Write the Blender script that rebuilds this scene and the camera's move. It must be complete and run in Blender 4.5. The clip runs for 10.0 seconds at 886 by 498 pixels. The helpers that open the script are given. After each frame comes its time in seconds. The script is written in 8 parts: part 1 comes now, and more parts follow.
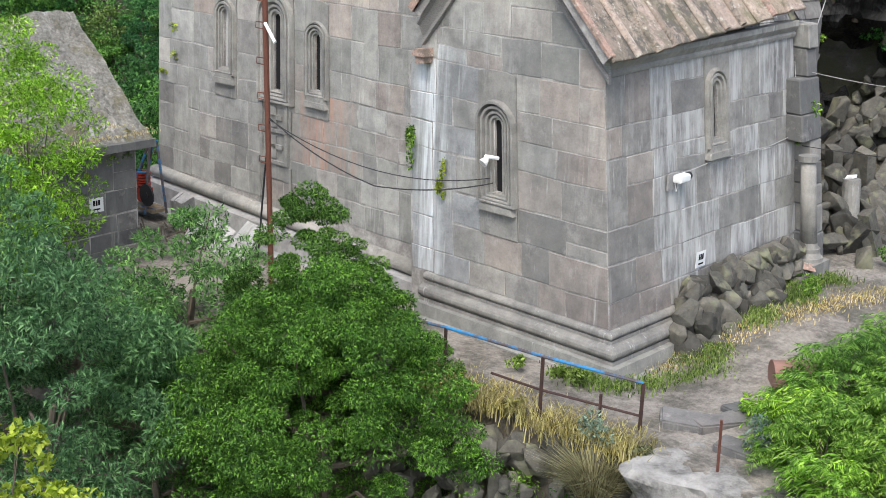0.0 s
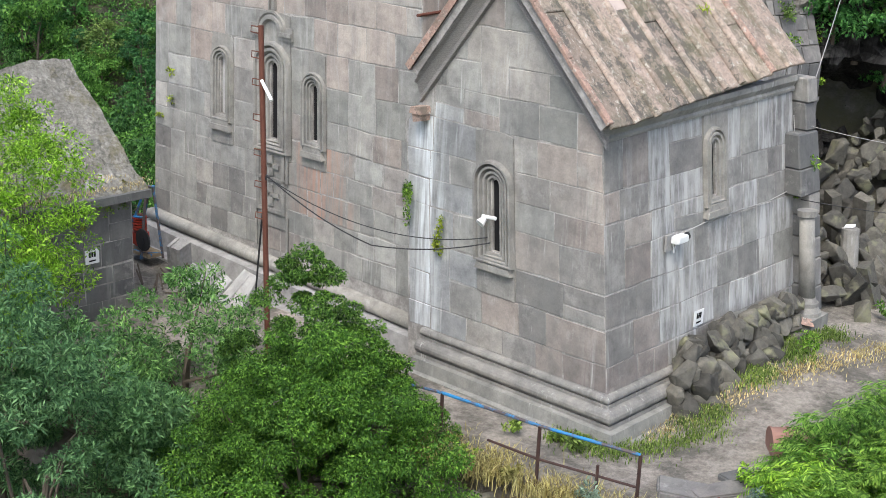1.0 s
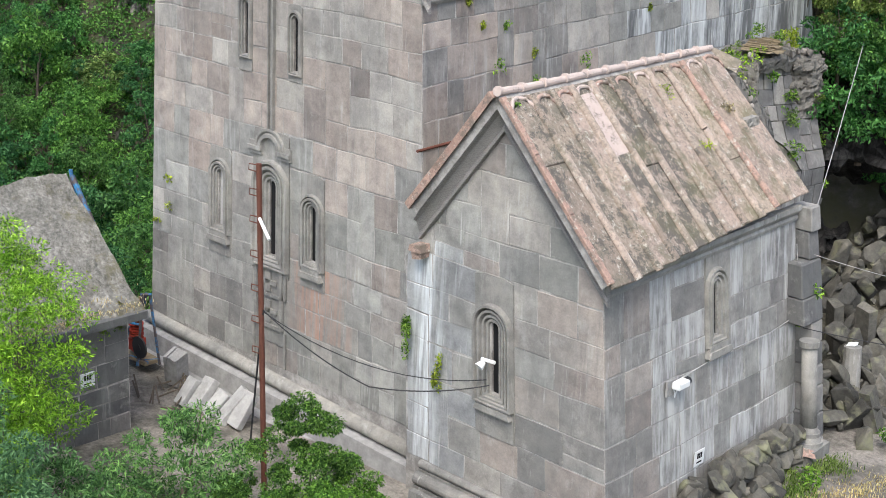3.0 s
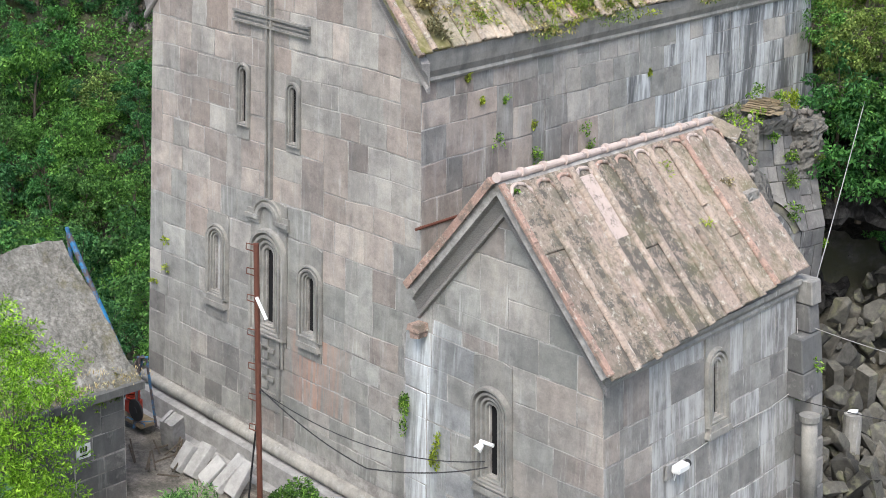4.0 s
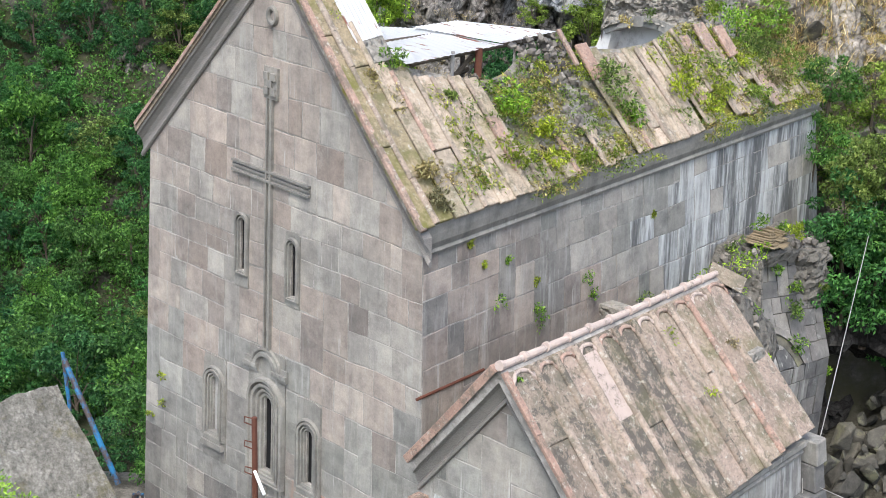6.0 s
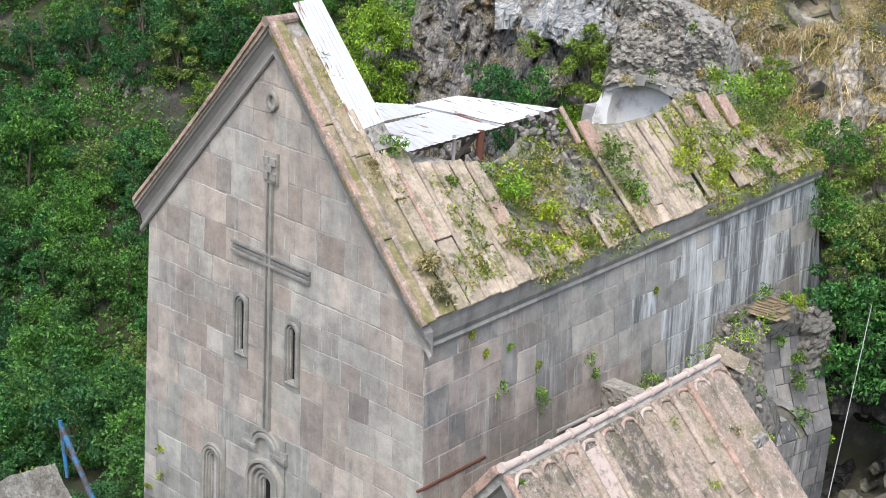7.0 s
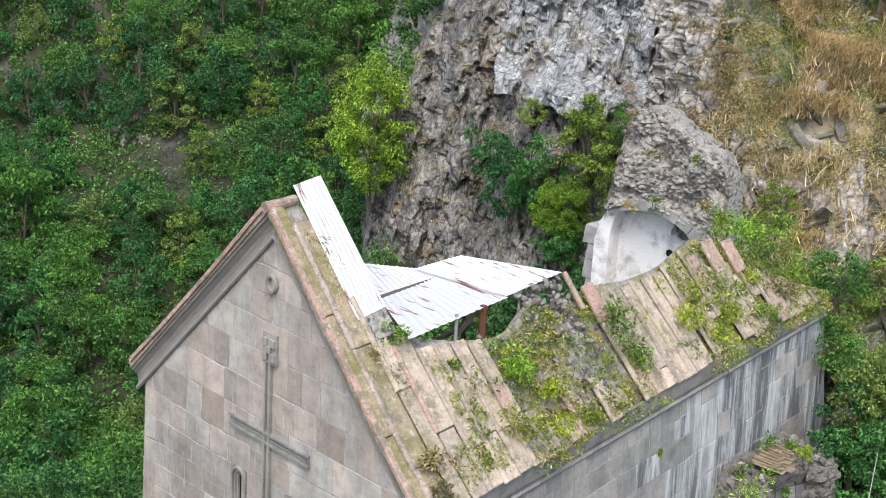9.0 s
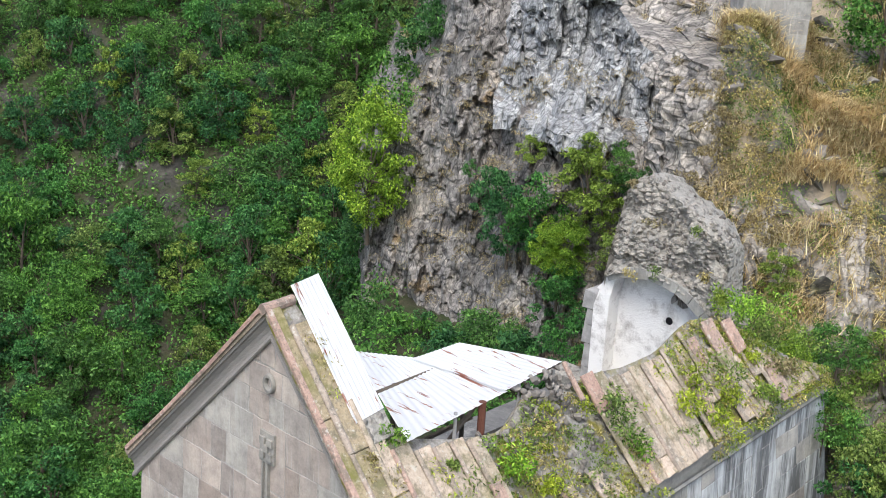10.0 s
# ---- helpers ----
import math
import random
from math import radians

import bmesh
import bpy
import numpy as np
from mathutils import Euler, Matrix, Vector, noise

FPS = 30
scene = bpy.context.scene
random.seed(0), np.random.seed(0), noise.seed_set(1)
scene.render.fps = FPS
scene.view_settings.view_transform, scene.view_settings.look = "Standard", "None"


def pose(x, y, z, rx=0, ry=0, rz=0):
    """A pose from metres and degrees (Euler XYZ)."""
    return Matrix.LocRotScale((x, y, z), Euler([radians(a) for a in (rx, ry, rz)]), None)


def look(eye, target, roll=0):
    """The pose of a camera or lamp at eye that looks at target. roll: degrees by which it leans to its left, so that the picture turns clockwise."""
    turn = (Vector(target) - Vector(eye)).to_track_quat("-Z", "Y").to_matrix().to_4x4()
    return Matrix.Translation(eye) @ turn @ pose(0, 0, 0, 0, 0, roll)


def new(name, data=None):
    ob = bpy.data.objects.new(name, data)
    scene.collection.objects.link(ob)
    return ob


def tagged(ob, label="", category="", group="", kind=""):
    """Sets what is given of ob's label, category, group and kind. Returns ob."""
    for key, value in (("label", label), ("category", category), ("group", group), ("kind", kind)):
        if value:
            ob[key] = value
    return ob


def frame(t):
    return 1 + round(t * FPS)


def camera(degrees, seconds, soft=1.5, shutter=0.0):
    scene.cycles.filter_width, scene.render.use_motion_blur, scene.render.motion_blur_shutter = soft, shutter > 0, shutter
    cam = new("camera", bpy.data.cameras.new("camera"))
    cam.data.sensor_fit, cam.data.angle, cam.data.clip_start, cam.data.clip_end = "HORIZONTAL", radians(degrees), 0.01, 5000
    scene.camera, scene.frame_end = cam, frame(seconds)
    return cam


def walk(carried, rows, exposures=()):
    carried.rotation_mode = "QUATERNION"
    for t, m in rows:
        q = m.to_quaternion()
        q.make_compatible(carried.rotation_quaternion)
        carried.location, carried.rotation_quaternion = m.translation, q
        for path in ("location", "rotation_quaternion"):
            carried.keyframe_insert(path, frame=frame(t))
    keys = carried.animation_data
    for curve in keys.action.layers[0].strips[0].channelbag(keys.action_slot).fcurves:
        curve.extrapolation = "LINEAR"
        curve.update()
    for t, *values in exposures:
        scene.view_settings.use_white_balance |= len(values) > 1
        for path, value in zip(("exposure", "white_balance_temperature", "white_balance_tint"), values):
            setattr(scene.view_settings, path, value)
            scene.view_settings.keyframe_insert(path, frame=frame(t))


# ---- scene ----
cam = camera(37.67, 10.0, soft=0.8)
ROWS = [
    (0.0, 25.227, -17.794, 8.729, 42.278, -17.343, 2.137),
    (0.5, 25.083, -17.642, 9.228, 42.252, -17.451, 2.235),
    (1.0, 24.925, -17.483, 9.763, 42.205, -17.461, 2.332),
    (1.5, 24.755, -17.317, 10.330, 42.182, -17.481, 2.428),
    (2.0, 24.573, -17.145, 10.923, 42.204, -17.549, 2.521),
    (2.5, 24.377, -16.968, 11.541, 42.232, -17.671, 2.612),
    (4.0, 23.720, -16.417, 13.499, 42.095, -17.738, 2.874),
    (4.5, 23.478, -16.228, 14.179, 42.063, -17.687, 2.958),
    (5.0, 23.226, -16.037, 14.869, 42.032, -17.688, 3.039),
    (5.5, 22.965, -15.844, 15.569, 41.995, -17.752, 3.119),
    (7.0, 22.139, -15.251, 17.719, 41.847, -17.706, 3.346),
    (7.5, 21.853, -15.049, 18.453, 41.842, -17.697, 3.418),
    (8.0, 21.565, -14.843, 19.196, 41.804, -17.662, 3.488),
    (8.5, 21.276, -14.634, 19.952, 41.771, -17.650, 3.556),
    (9.0, 20.987, -14.420, 20.720, 41.683, -17.601, 3.622),
    (9.5, 20.702, -14.201, 21.505, 41.617, -17.522, 3.686),
    (10.0, 20.421, -13.976, 22.309, 41.599, -17.489, 3.748),
]


def aimed(x, y, z, yaw, pitch, roll):
    """The camera at a place, turned to the left of +y by yaw, up by pitch, leaning by roll degrees."""
    yaw, pitch = radians(yaw), radians(pitch)
    return look((x, y, z), (x - math.sin(yaw) * math.cos(pitch), y + math.cos(yaw) * math.cos(pitch), z + math.sin(pitch)), roll)


walk(cam, [(t, aimed(*row)) for t, *row in ROWS])


# ---- world, sun ----
scene.view_settings.exposure = 1.05
SUN_ELEV, SUN_TURN = radians(58), radians(150)
world = bpy.data.worlds.new("overcast_sky")
scene.world = world
world.use_nodes = True
wn, wl = world.node_tree.nodes, world.node_tree.links
sky = wn.new("ShaderNodeTexSky")
sky.sky_type, sky.sun_disc = "NISHITA", False
sky.sun_elevation, sky.sun_rotation = SUN_ELEV, SUN_TURN
sky.dust_density, sky.ozone_density, sky.air_density = 3.0, 1.0, 1.0
wl.new(sky.outputs["Color"], wn["Background"].inputs["Color"])
wn["Background"].inputs["Strength"].default_value = 0.15
sun = new("sun", bpy.data.lights.new("sun", "SUN"))
sun.data.energy, sun.data.angle, sun.data.color = 1.3, radians(30), (0.98, 0.985, 0.93)
sun.matrix_world = look((0, 0, 60), (-math.sin(SUN_TURN) * 40, -math.cos(SUN_TURN) * 40, 60 - 40 * math.tan(SUN_ELEV)))

# ---- materials ----


class Mat:
    """A small builder of node materials."""

    def __init__(self, name, rough=0.9, metal=0.0):
        self.m = bpy.data.materials.new(name)
        self.m.use_nodes = True
        self.n, self.l = self.m.node_tree.nodes, self.m.node_tree.links
        self.b = self.n["Principled BSDF"]
        self.b.inputs["Roughness"].default_value, self.b.inputs["Metallic"].default_value = rough, metal
        self.b.inputs["Specular IOR Level"].default_value = 0.25
        self.geo = self.n.new("ShaderNodeNewGeometry")
        self.pos = self.geo.outputs["Position"]

    def noise(self, scale, detail=4.0, rough=0.55, stretch=None):
        t = self.n.new("ShaderNodeTexNoise")
        t.inputs["Scale"].default_value, t.inputs["Detail"].default_value, t.inputs["Roughness"].default_value = scale, detail, rough
        src = self.pos
        if stretch:
            mp = self.n.new("ShaderNodeMapping")
            mp.inputs["Scale"].default_value = stretch
            self.l.new(self.pos, mp.inputs["Vector"])
            src = mp.outputs["Vector"]
        self.l.new(src, t.inputs["Vector"])
        return t.outputs["Fac"]

    def voronoi(self, scale, feature="F1"):
        t = self.n.new("ShaderNodeTexVoronoi")
        t.feature = feature
        t.inputs["Scale"].default_value = scale
        self.l.new(self.pos, t.inputs["Vector"])
        return t.outputs["Distance"]

    def ramp(self, fac, stops):
        r = self.n.new("ShaderNodeValToRGB")
        while len(r.color_ramp.elements) < len(stops):
            r.color_ramp.elements.new(0.5)
        for e, (p, c) in zip(r.color_ramp.elements, stops):
            e.position = p
            e.color = (*c, 1.0) if len(c) == 3 else c
        self.l.new(fac, r.inputs["Fac"])
        return r.outputs["Color"]

    def grey(self, fac, lo, hi):
        return self.ramp(fac, [(lo, (0, 0, 0)), (hi, (1, 1, 1))])

    def mix(self, fac, a, b, how="MIX"):
        x = self.n.new("ShaderNodeMix")
        x.data_type, x.blend_type = "RGBA", how
        for sock, v in ((x.inputs[0], fac), (x.inputs[6], a), (x.inputs[7], b)):
            if isinstance(v, (int, float)):
                sock.default_value = v
            elif isinstance(v, tuple):
                sock.default_value = (*v, 1.0)
            else:
                self.l.new(v, sock)
        return x.outputs[2]

    def rand(self):
        return self.n.new("ShaderNodeObjectInfo").outputs["Random"]

    def island(self):
        return self.geo.outputs["Random Per Island"]

    def up(self):
        sp = self.n.new("ShaderNodeSeparateXYZ")
        self.l.new(self.geo.outputs["Normal"], sp.inputs[0])
        return sp.outputs["Z"]

    def bump(self, height, strength=0.4, dist=0.02):
        bp = self.n.new("ShaderNodeBump")
        bp.inputs["Strength"].default_value, bp.inputs["Distance"].default_value = strength, dist
        self.l.new(height, bp.inputs["Height"])
        self.l.new(bp.outputs["Normal"], self.b.inputs["Normal"])

    def done(self, colour):
        if isinstance(colour, tuple):
            self.b.inputs["Base Color"].default_value = (*colour, 1.0)
        else:
            self.l.new(colour, self.b.inputs["Base Color"])
        return self.m


def stone_material(name, stops, streak=0.5, dark=0.55, lime=(0.5, 0.495, 0.48), run=None, run_colour=(0.72, 0.745, 0.77)):
    """Dressed tuff: each block of its own tone, soft clouds, fine grain, pale drips and dark runs of water."""
    m = Mat(name, 0.92)
    mean = [sum(c[i] for _, c in stops) / len(stops) for i in range(3)]
    base = m.ramp(m.rand(), [(p, tuple(0.93 * (mean[i] + 0.95 * (c[i] - mean[i])) for i in range(3))) for p, c in stops])
    broad = m.ramp(m.noise(0.55, 6, 0.65), [(0.32, (0.74, 0.74, 0.755)), (0.5, (1.0, 1.0, 1.0)), (0.68, (1.14, 1.13, 1.11))])
    c = m.mix(1.0, base, broad, "MULTIPLY")
    cloud = m.ramp(m.noise(2.4, 9, 0.68), [(0.3, (0.66, 0.66, 0.67)), (0.5, (1.0, 1.0, 1.0)), (0.7, (1.28, 1.27, 1.24))])
    c = m.mix(1.0, c, cloud, "MULTIPLY")
    grain = m.ramp(m.noise(30, 8, 0.8), [(0.3, (0.84, 0.84, 0.84)), (0.72, (1.13, 1.13, 1.13))])
    c = m.mix(1.0, c, grain, "MULTIPLY")
    spots = m.grey(m.noise(6, 9, 0.78), 0.6, 0.7)
    c = m.mix(m.mix(1.0, spots, (0.28, 0.28, 0.28), "MULTIPLY"), c, (0.14, 0.135, 0.13))
    k = 0.18 + dark * 0.5
    wash = m.grey(m.noise(0.7, 9, 0.72, (1.0, 1.0, 0.45)), 0.47, 0.63)
    c = m.mix(m.mix(1.0, wash, (k, k, k), "MULTIPLY"), c, (0.165, 0.165, 0.158))
    bloom = m.grey(m.noise(1.5, 9, 0.75), 0.56, 0.7)
    c = m.mix(m.mix(1.0, bloom, (0.4, 0.4, 0.4), "MULTIPLY"), c, (0.5, 0.48, 0.45))
    zone = m.grey(m.noise(0.45, 4, 0.6), 0.44, 0.62)
    pale = m.mix(1.0, m.grey(m.noise(1.0, 7, 0.65, (5.0, 5.0, 0.45)), 0.52 if streak < 0.8 else 0.43, 0.68 if streak < 0.8 else 0.6), zone if streak < 0.8 else (1.0, 1.0, 1.0), "MULTIPLY")
    c = m.mix(m.mix(1.0, pale, (streak, streak, streak), "MULTIPLY"), c, lime)
    drip = m.mix(1.0, m.grey(m.noise(1.0, 6, 0.6, (13.0, 13.0, 0.9)), 0.6, 0.7), m.grey(m.noise(0.9, 4, 0.6), 0.47, 0.6), "MULTIPLY")
    c = m.mix(m.mix(1.0, drip, (0.55, 0.55, 0.55), "MULTIPLY"), c, (0.56, 0.55, 0.53))
    low = m.mix(1.0, m.grey(m.noise(1.0, 7, 0.65, (3.6, 3.6, 0.32)), 0.54 if dark < 0.8 else 0.47, 0.7 if dark < 0.8 else 0.6), m.grey(m.noise(0.5, 4, 0.6, (1, 1, 0.6)), 0.46, 0.62) if dark < 0.8 else (1.0, 1.0, 1.0), "MULTIPLY")
    c = m.mix(m.mix(1.0, low, (dark, dark, dark), "MULTIPLY"), c, (0.095, 0.095, 0.098))
    if run:
        # a run of lime or rust water that came down the wall at one place
        sp = m.n.new("ShaderNodeSeparateXYZ")
        m.l.new(m.pos, sp.inputs[0])
        sway = m.n.new("ShaderNodeMath")
        sway.operation = "MULTIPLY_ADD"
        m.l.new(m.noise(0.8, 6, 0.6, (1.0, 1.0, 1.0)), sway.inputs[0])
        sway.inputs[1].default_value = 0.9
        m.l.new(sp.outputs["X"], sway.inputs[2])
        across = m.n.new("ShaderNodeMapRange")
        across.inputs["From Min"].default_value, across.inputs["From Max"].default_value = run[0] - run[1], run[0] + run[1]
        m.l.new(sway.outputs[0], across.inputs["Value"])
        band = m.ramp(across.outputs[0], [(0.3, (0.0, 0.0, 0.0)), (0.43, (0.75, 0.75, 0.75)), (0.5, (1.0, 1.0, 1.0)), (0.57, (0.7, 0.7, 0.7)), (0.75, (0.0, 0.0, 0.0))])
        band = m.mix(1.0, band, m.grey(m.noise(1.0, 8, 0.7, (7.0, 7.0, 0.35)), 0.4, 0.62), "MULTIPLY")
        c = m.mix(band, c, run_colour)
    c = m.mix(1.0, c, (0.985, 1.0, 0.985), "MULTIPLY")
    m.bump(m.noise(14, 9, 0.75), 0.5, 0.02)
    return m.done(c)


ASHLAR_PINK = stone_material("tuff_ashlar_brown_pink", [(0.0, (0.28, 0.23, 0.205)), (0.2, (0.41, 0.345, 0.31)), (0.4, (0.33, 0.28, 0.255)), (0.6, (0.46, 0.39, 0.35)), (0.75, (0.37, 0.318, 0.29)), (0.9, (0.51, 0.445, 0.4)), (1.0, (0.31, 0.26, 0.238))], 0.4, 0.4)
ASHLAR_GREY = stone_material("tuff_ashlar_grey", [(0.0, (0.25, 0.245, 0.23)), (0.25, (0.36, 0.35, 0.33)), (0.45, (0.29, 0.278, 0.262)), (0.65, (0.42, 0.408, 0.385)), (0.82, (0.32, 0.308, 0.29)), (1.0, (0.25, 0.243, 0.235))], 0.5, 0.5)
ASHLAR_BROWN = stone_material("dark_brown_ashlar", [(0.0, (0.25, 0.215, 0.2)), (0.4, (0.33, 0.285, 0.26)), (0.7, (0.28, 0.245, 0.23)), (1.0, (0.4, 0.355, 0.325))], 0.45, 0.5)
ASHLAR_DIM = stone_material("dim_grey_ashlar", [(0.0, (0.19, 0.182, 0.176)), (0.4, (0.27, 0.255, 0.245)), (0.7, (0.23, 0.215, 0.205)), (1.0, (0.31, 0.295, 0.28))], 0.6, 0.55)
ASHLAR_BLUE = stone_material("bluish_streaked_ashlar", [(0.0, (0.3, 0.305, 0.315)), (0.35, (0.42, 0.42, 0.425)), (0.6, (0.34, 0.345, 0.355)), (0.85, (0.46, 0.455, 0.45)), (1.0, (0.27, 0.275, 0.285))], 0.85, 0.85, (0.6, 0.61, 0.62))
ASHLAR_PALE = stone_material("pale_beige_ashlar", [(0.0, (0.36, 0.335, 0.31)), (0.4, (0.45, 0.42, 0.39)), (0.7, (0.39, 0.36, 0.335)), (1.0, (0.33, 0.3, 0.28))], 0.5, 0.5)
ASHLAR_LIME = stone_material("lime_streaked_ashlar", [(0.0, (0.3, 0.3, 0.305)), (1.0, (0.4, 0.4, 0.4))], 0.5, 0.4, (0.6, 0.61, 0.62), (9.42, 1.0))
ASHLAR_WASH = stone_material("rain_washed_grey_ashlar", [(0.0, (0.26, 0.25, 0.245)), (0.5, (0.36, 0.345, 0.335)), (1.0, (0.3, 0.285, 0.275))], 0.8, 0.6, (0.52, 0.515, 0.51))
ASHLAR_RED = stone_material("red_stained_ashlar", [(0.0, (0.27, 0.262, 0.247)), (0.5, (0.35, 0.338, 0.318)), (1.0, (0.3, 0.29, 0.272))], 0.5, 0.4, run=(6.0, 2.6), run_colour=(0.43, 0.24, 0.18))
CARVED = stone_material("carved_tuff", [(0.0, (0.25, 0.238, 0.224)), (1.0, (0.32, 0.302, 0.28))], 0.4, 0.5)

m = Mat("lime_mortar", 0.95)
MORTAR = m.done(m.mix(m.grey(m.noise(1.6, 9, 0.78), 0.44, 0.6), (0.23, 0.217, 0.203), m.mix(m.noise(9, 6, 0.7), (0.32, 0.305, 0.285), (0.54, 0.515, 0.485))))

def rubble_material(name, tone):
    """Rough stones set in mortar, showing where the facing has gone."""
    m = Mat(name, 0.95)
    vo = m.n.new("ShaderNodeTexVoronoi")
    vo.inputs["Scale"].default_value = 7.5
    wob = m.n.new("ShaderNodeTexNoise")
    wob.inputs["Scale"].default_value = 6.0
    m.l.new(m.pos, wob.inputs["Vector"])
    add = m.n.new("ShaderNodeVectorMath")
    sc = m.n.new("ShaderNodeVectorMath")
    sc.operation = "SCALE"
    sc.inputs["Scale"].default_value = 0.18
    m.l.new(wob.outputs["Color"], sc.inputs[0])
    m.l.new(m.pos, add.inputs[0])
    m.l.new(sc.outputs[0], add.inputs[1])
    m.l.new(add.outputs[0], vo.inputs["Vector"])
    cell = m.ramp(vo.outputs["Color"], [(0.0, (0.13, 0.12, 0.11)), (0.5, (0.26, 0.24, 0.215)), (1.0, (0.4, 0.37, 0.335))])
    c = m.mix(m.grey(vo.outputs["Distance"], 0.35, 0.62), cell, (0.3, 0.285, 0.26))
    c = m.mix(m.grey(m.noise(1.3, 8, 0.7), 0.5, 0.66), c, (0.36, 0.34, 0.31))
    c = m.mix(m.grey(m.noise(1.9, 8, 0.7), 0.58, 0.68), c, (0.12, 0.11, 0.09))
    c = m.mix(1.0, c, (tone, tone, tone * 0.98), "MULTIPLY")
    c = m.mix(1.0, c, m.ramp(m.noise(18, 8, 0.75), [(0.3, (0.65, 0.65, 0.65)), (0.7, (1.25, 1.25, 1.25))]), "MULTIPLY")
    inv = m.ramp(vo.outputs["Distance"], [(0.0, (1, 1, 1)), (0.6, (0, 0, 0))])
    m.bump(inv, 0.8, 0.07)
    return m.done(c)


RUBBLE = rubble_material("rubble_core", 1.0)
# The same rubble at half the tone.
RUBBLE_DIM = rubble_material("dark_rubble_core", 0.5)

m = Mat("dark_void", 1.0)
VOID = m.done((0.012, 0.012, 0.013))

def ground_material(name, soil_a, soil_b, bare, tone=1.0):
    m = Mat(name, 0.97)
    flat = m.mix(m.grey(m.noise(0.9, 12, 0.75), 0.43, 0.57), soil_a, soil_b)
    flat = m.mix(1.0, flat, m.ramp(m.noise(12, 8, 0.75), [(0.3, (0.6, 0.6, 0.6)), (0.7, (1.3, 1.3, 1.3))]), "MULTIPLY")
    rock = m.ramp(m.noise(0.9, 12, 0.75, (1, 1, 1.6)), [(0.3, (0.035, 0.034, 0.033)), (0.5, (0.12, 0.115, 0.11)), (0.72, (0.27, 0.255, 0.24))])
    rock = m.mix(1.0, rock, (tone, tone, tone * 0.95), "MULTIPLY")
    rock = m.mix(m.grey(m.noise(0.5, 8, 0.7), 0.42, 0.56), rock, bare)
    c = m.mix(m.grey(m.up(), 0.7, 0.92), rock, flat)
    m.bump(m.noise(2.2, 12, 0.78), 0.8, 0.2)
    return m.done(c)


GROUND = ground_material("path_earth", (0.36, 0.325, 0.285), (0.16, 0.148, 0.128), (0.16, 0.135, 0.1))
# Dark base colour, so gaps between the trees read as shade.
GROUND_HILL = ground_material("shaded_hill_floor", (0.035, 0.05, 0.018), (0.06, 0.055, 0.035), (0.05, 0.06, 0.025), 0.5)
GROUND_SPUR = ground_material("dry_spur_soil", (0.44, 0.375, 0.29), (0.27, 0.24, 0.19), (0.38, 0.31, 0.22))
# Darker earth below the rubble and the overhang.
GROUND_DARK = ground_material("dark_earth", (0.12, 0.11, 0.085), (0.07, 0.065, 0.05), (0.08, 0.08, 0.05))


def leaf_material(name, dark, mid, light, rough=0.55):
    m = Mat(name, rough)
    c = m.ramp(m.island(), [(0.0, tuple(0.55 * v for v in dark)), (0.5, mid), (0.85, light), (1.0, tuple(1.25 * v for v in light))])
    c = m.mix(1.0, c, m.ramp(m.noise(0.7, 3), [(0.3, (0.7, 0.72, 0.7)), (0.7, (1.25, 1.2, 1.1))]), "MULTIPLY")
    c = m.mix(1.0, c, m.ramp(m.rand(), [(0.0, (0.68, 0.8, 0.85)), (0.35, (1.0, 1.0, 1.0)), (0.7, (1.1, 1.18, 0.95)), (1.0, (1.28, 1.3, 0.9))]), "MULTIPLY")
    c = m.mix(1.0, c, (0.88, 1.03, 1.12), "MULTIPLY")
    m.done(c)
    tr = m.n.new("ShaderNodeBsdfTranslucent")
    m.l.new(c, tr.inputs["Color"])
    mx = m.n.new("ShaderNodeMixShader")
    mx.inputs[0].default_value = 0.38
    m.l.new(m.b.outputs[0], mx.inputs[1])
    m.l.new(tr.outputs[0], mx.inputs[2])
    m.l.new(mx.outputs[0], m.n["Material Output"].inputs["Surface"])
    return m.m


LEAF_WALNUT = leaf_material("walnut_leaves", (0.035, 0.082, 0.018), (0.08, 0.165, 0.028), (0.185, 0.3, 0.05))
LEAF_WILLOW = leaf_material("willow_leaves", (0.055, 0.125, 0.05), (0.11, 0.21, 0.08), (0.21, 0.33, 0.13))
LEAF_LIME = leaf_material("lime_green_leaves", (0.11, 0.22, 0.02), (0.21, 0.37, 0.035), (0.38, 0.52, 0.08))
LEAF_WOOD = leaf_material("hillside_leaves", (0.045, 0.11, 0.03), (0.085, 0.19, 0.045), (0.18, 0.31, 0.08))
LEAF_FERN = leaf_material("sumac_leaves", (0.07, 0.15, 0.02), (0.165, 0.29, 0.035), (0.36, 0.48, 0.08))
GRASS_STRAW = leaf_material("straw_blades", (0.2, 0.15, 0.06), (0.32, 0.25, 0.11), (0.44, 0.36, 0.18), 0.8)
GRASS_DRY = leaf_material("dry_grass_blades", (0.52, 0.31, 0.14), (0.72, 0.48, 0.25), (0.86, 0.64, 0.38), 0.8)

m = Mat("bark", 0.95)
BARK = m.done(m.mix(m.noise(9, 6), (0.06, 0.05, 0.04), (0.16, 0.13, 0.1)))
m = Mat("rust_red_steel", 0.7, 0.3)
RUST = m.done(m.mix(m.noise(6, 6), (0.10, 0.035, 0.025), (0.19, 0.085, 0.06)))
m = Mat("dark_rail_steel", 0.65, 0.3)
RAIL = m.done(m.mix(m.noise(7, 6), (0.025, 0.02, 0.02), (0.11, 0.06, 0.05)))
m = Mat("blue_paint", 0.5)
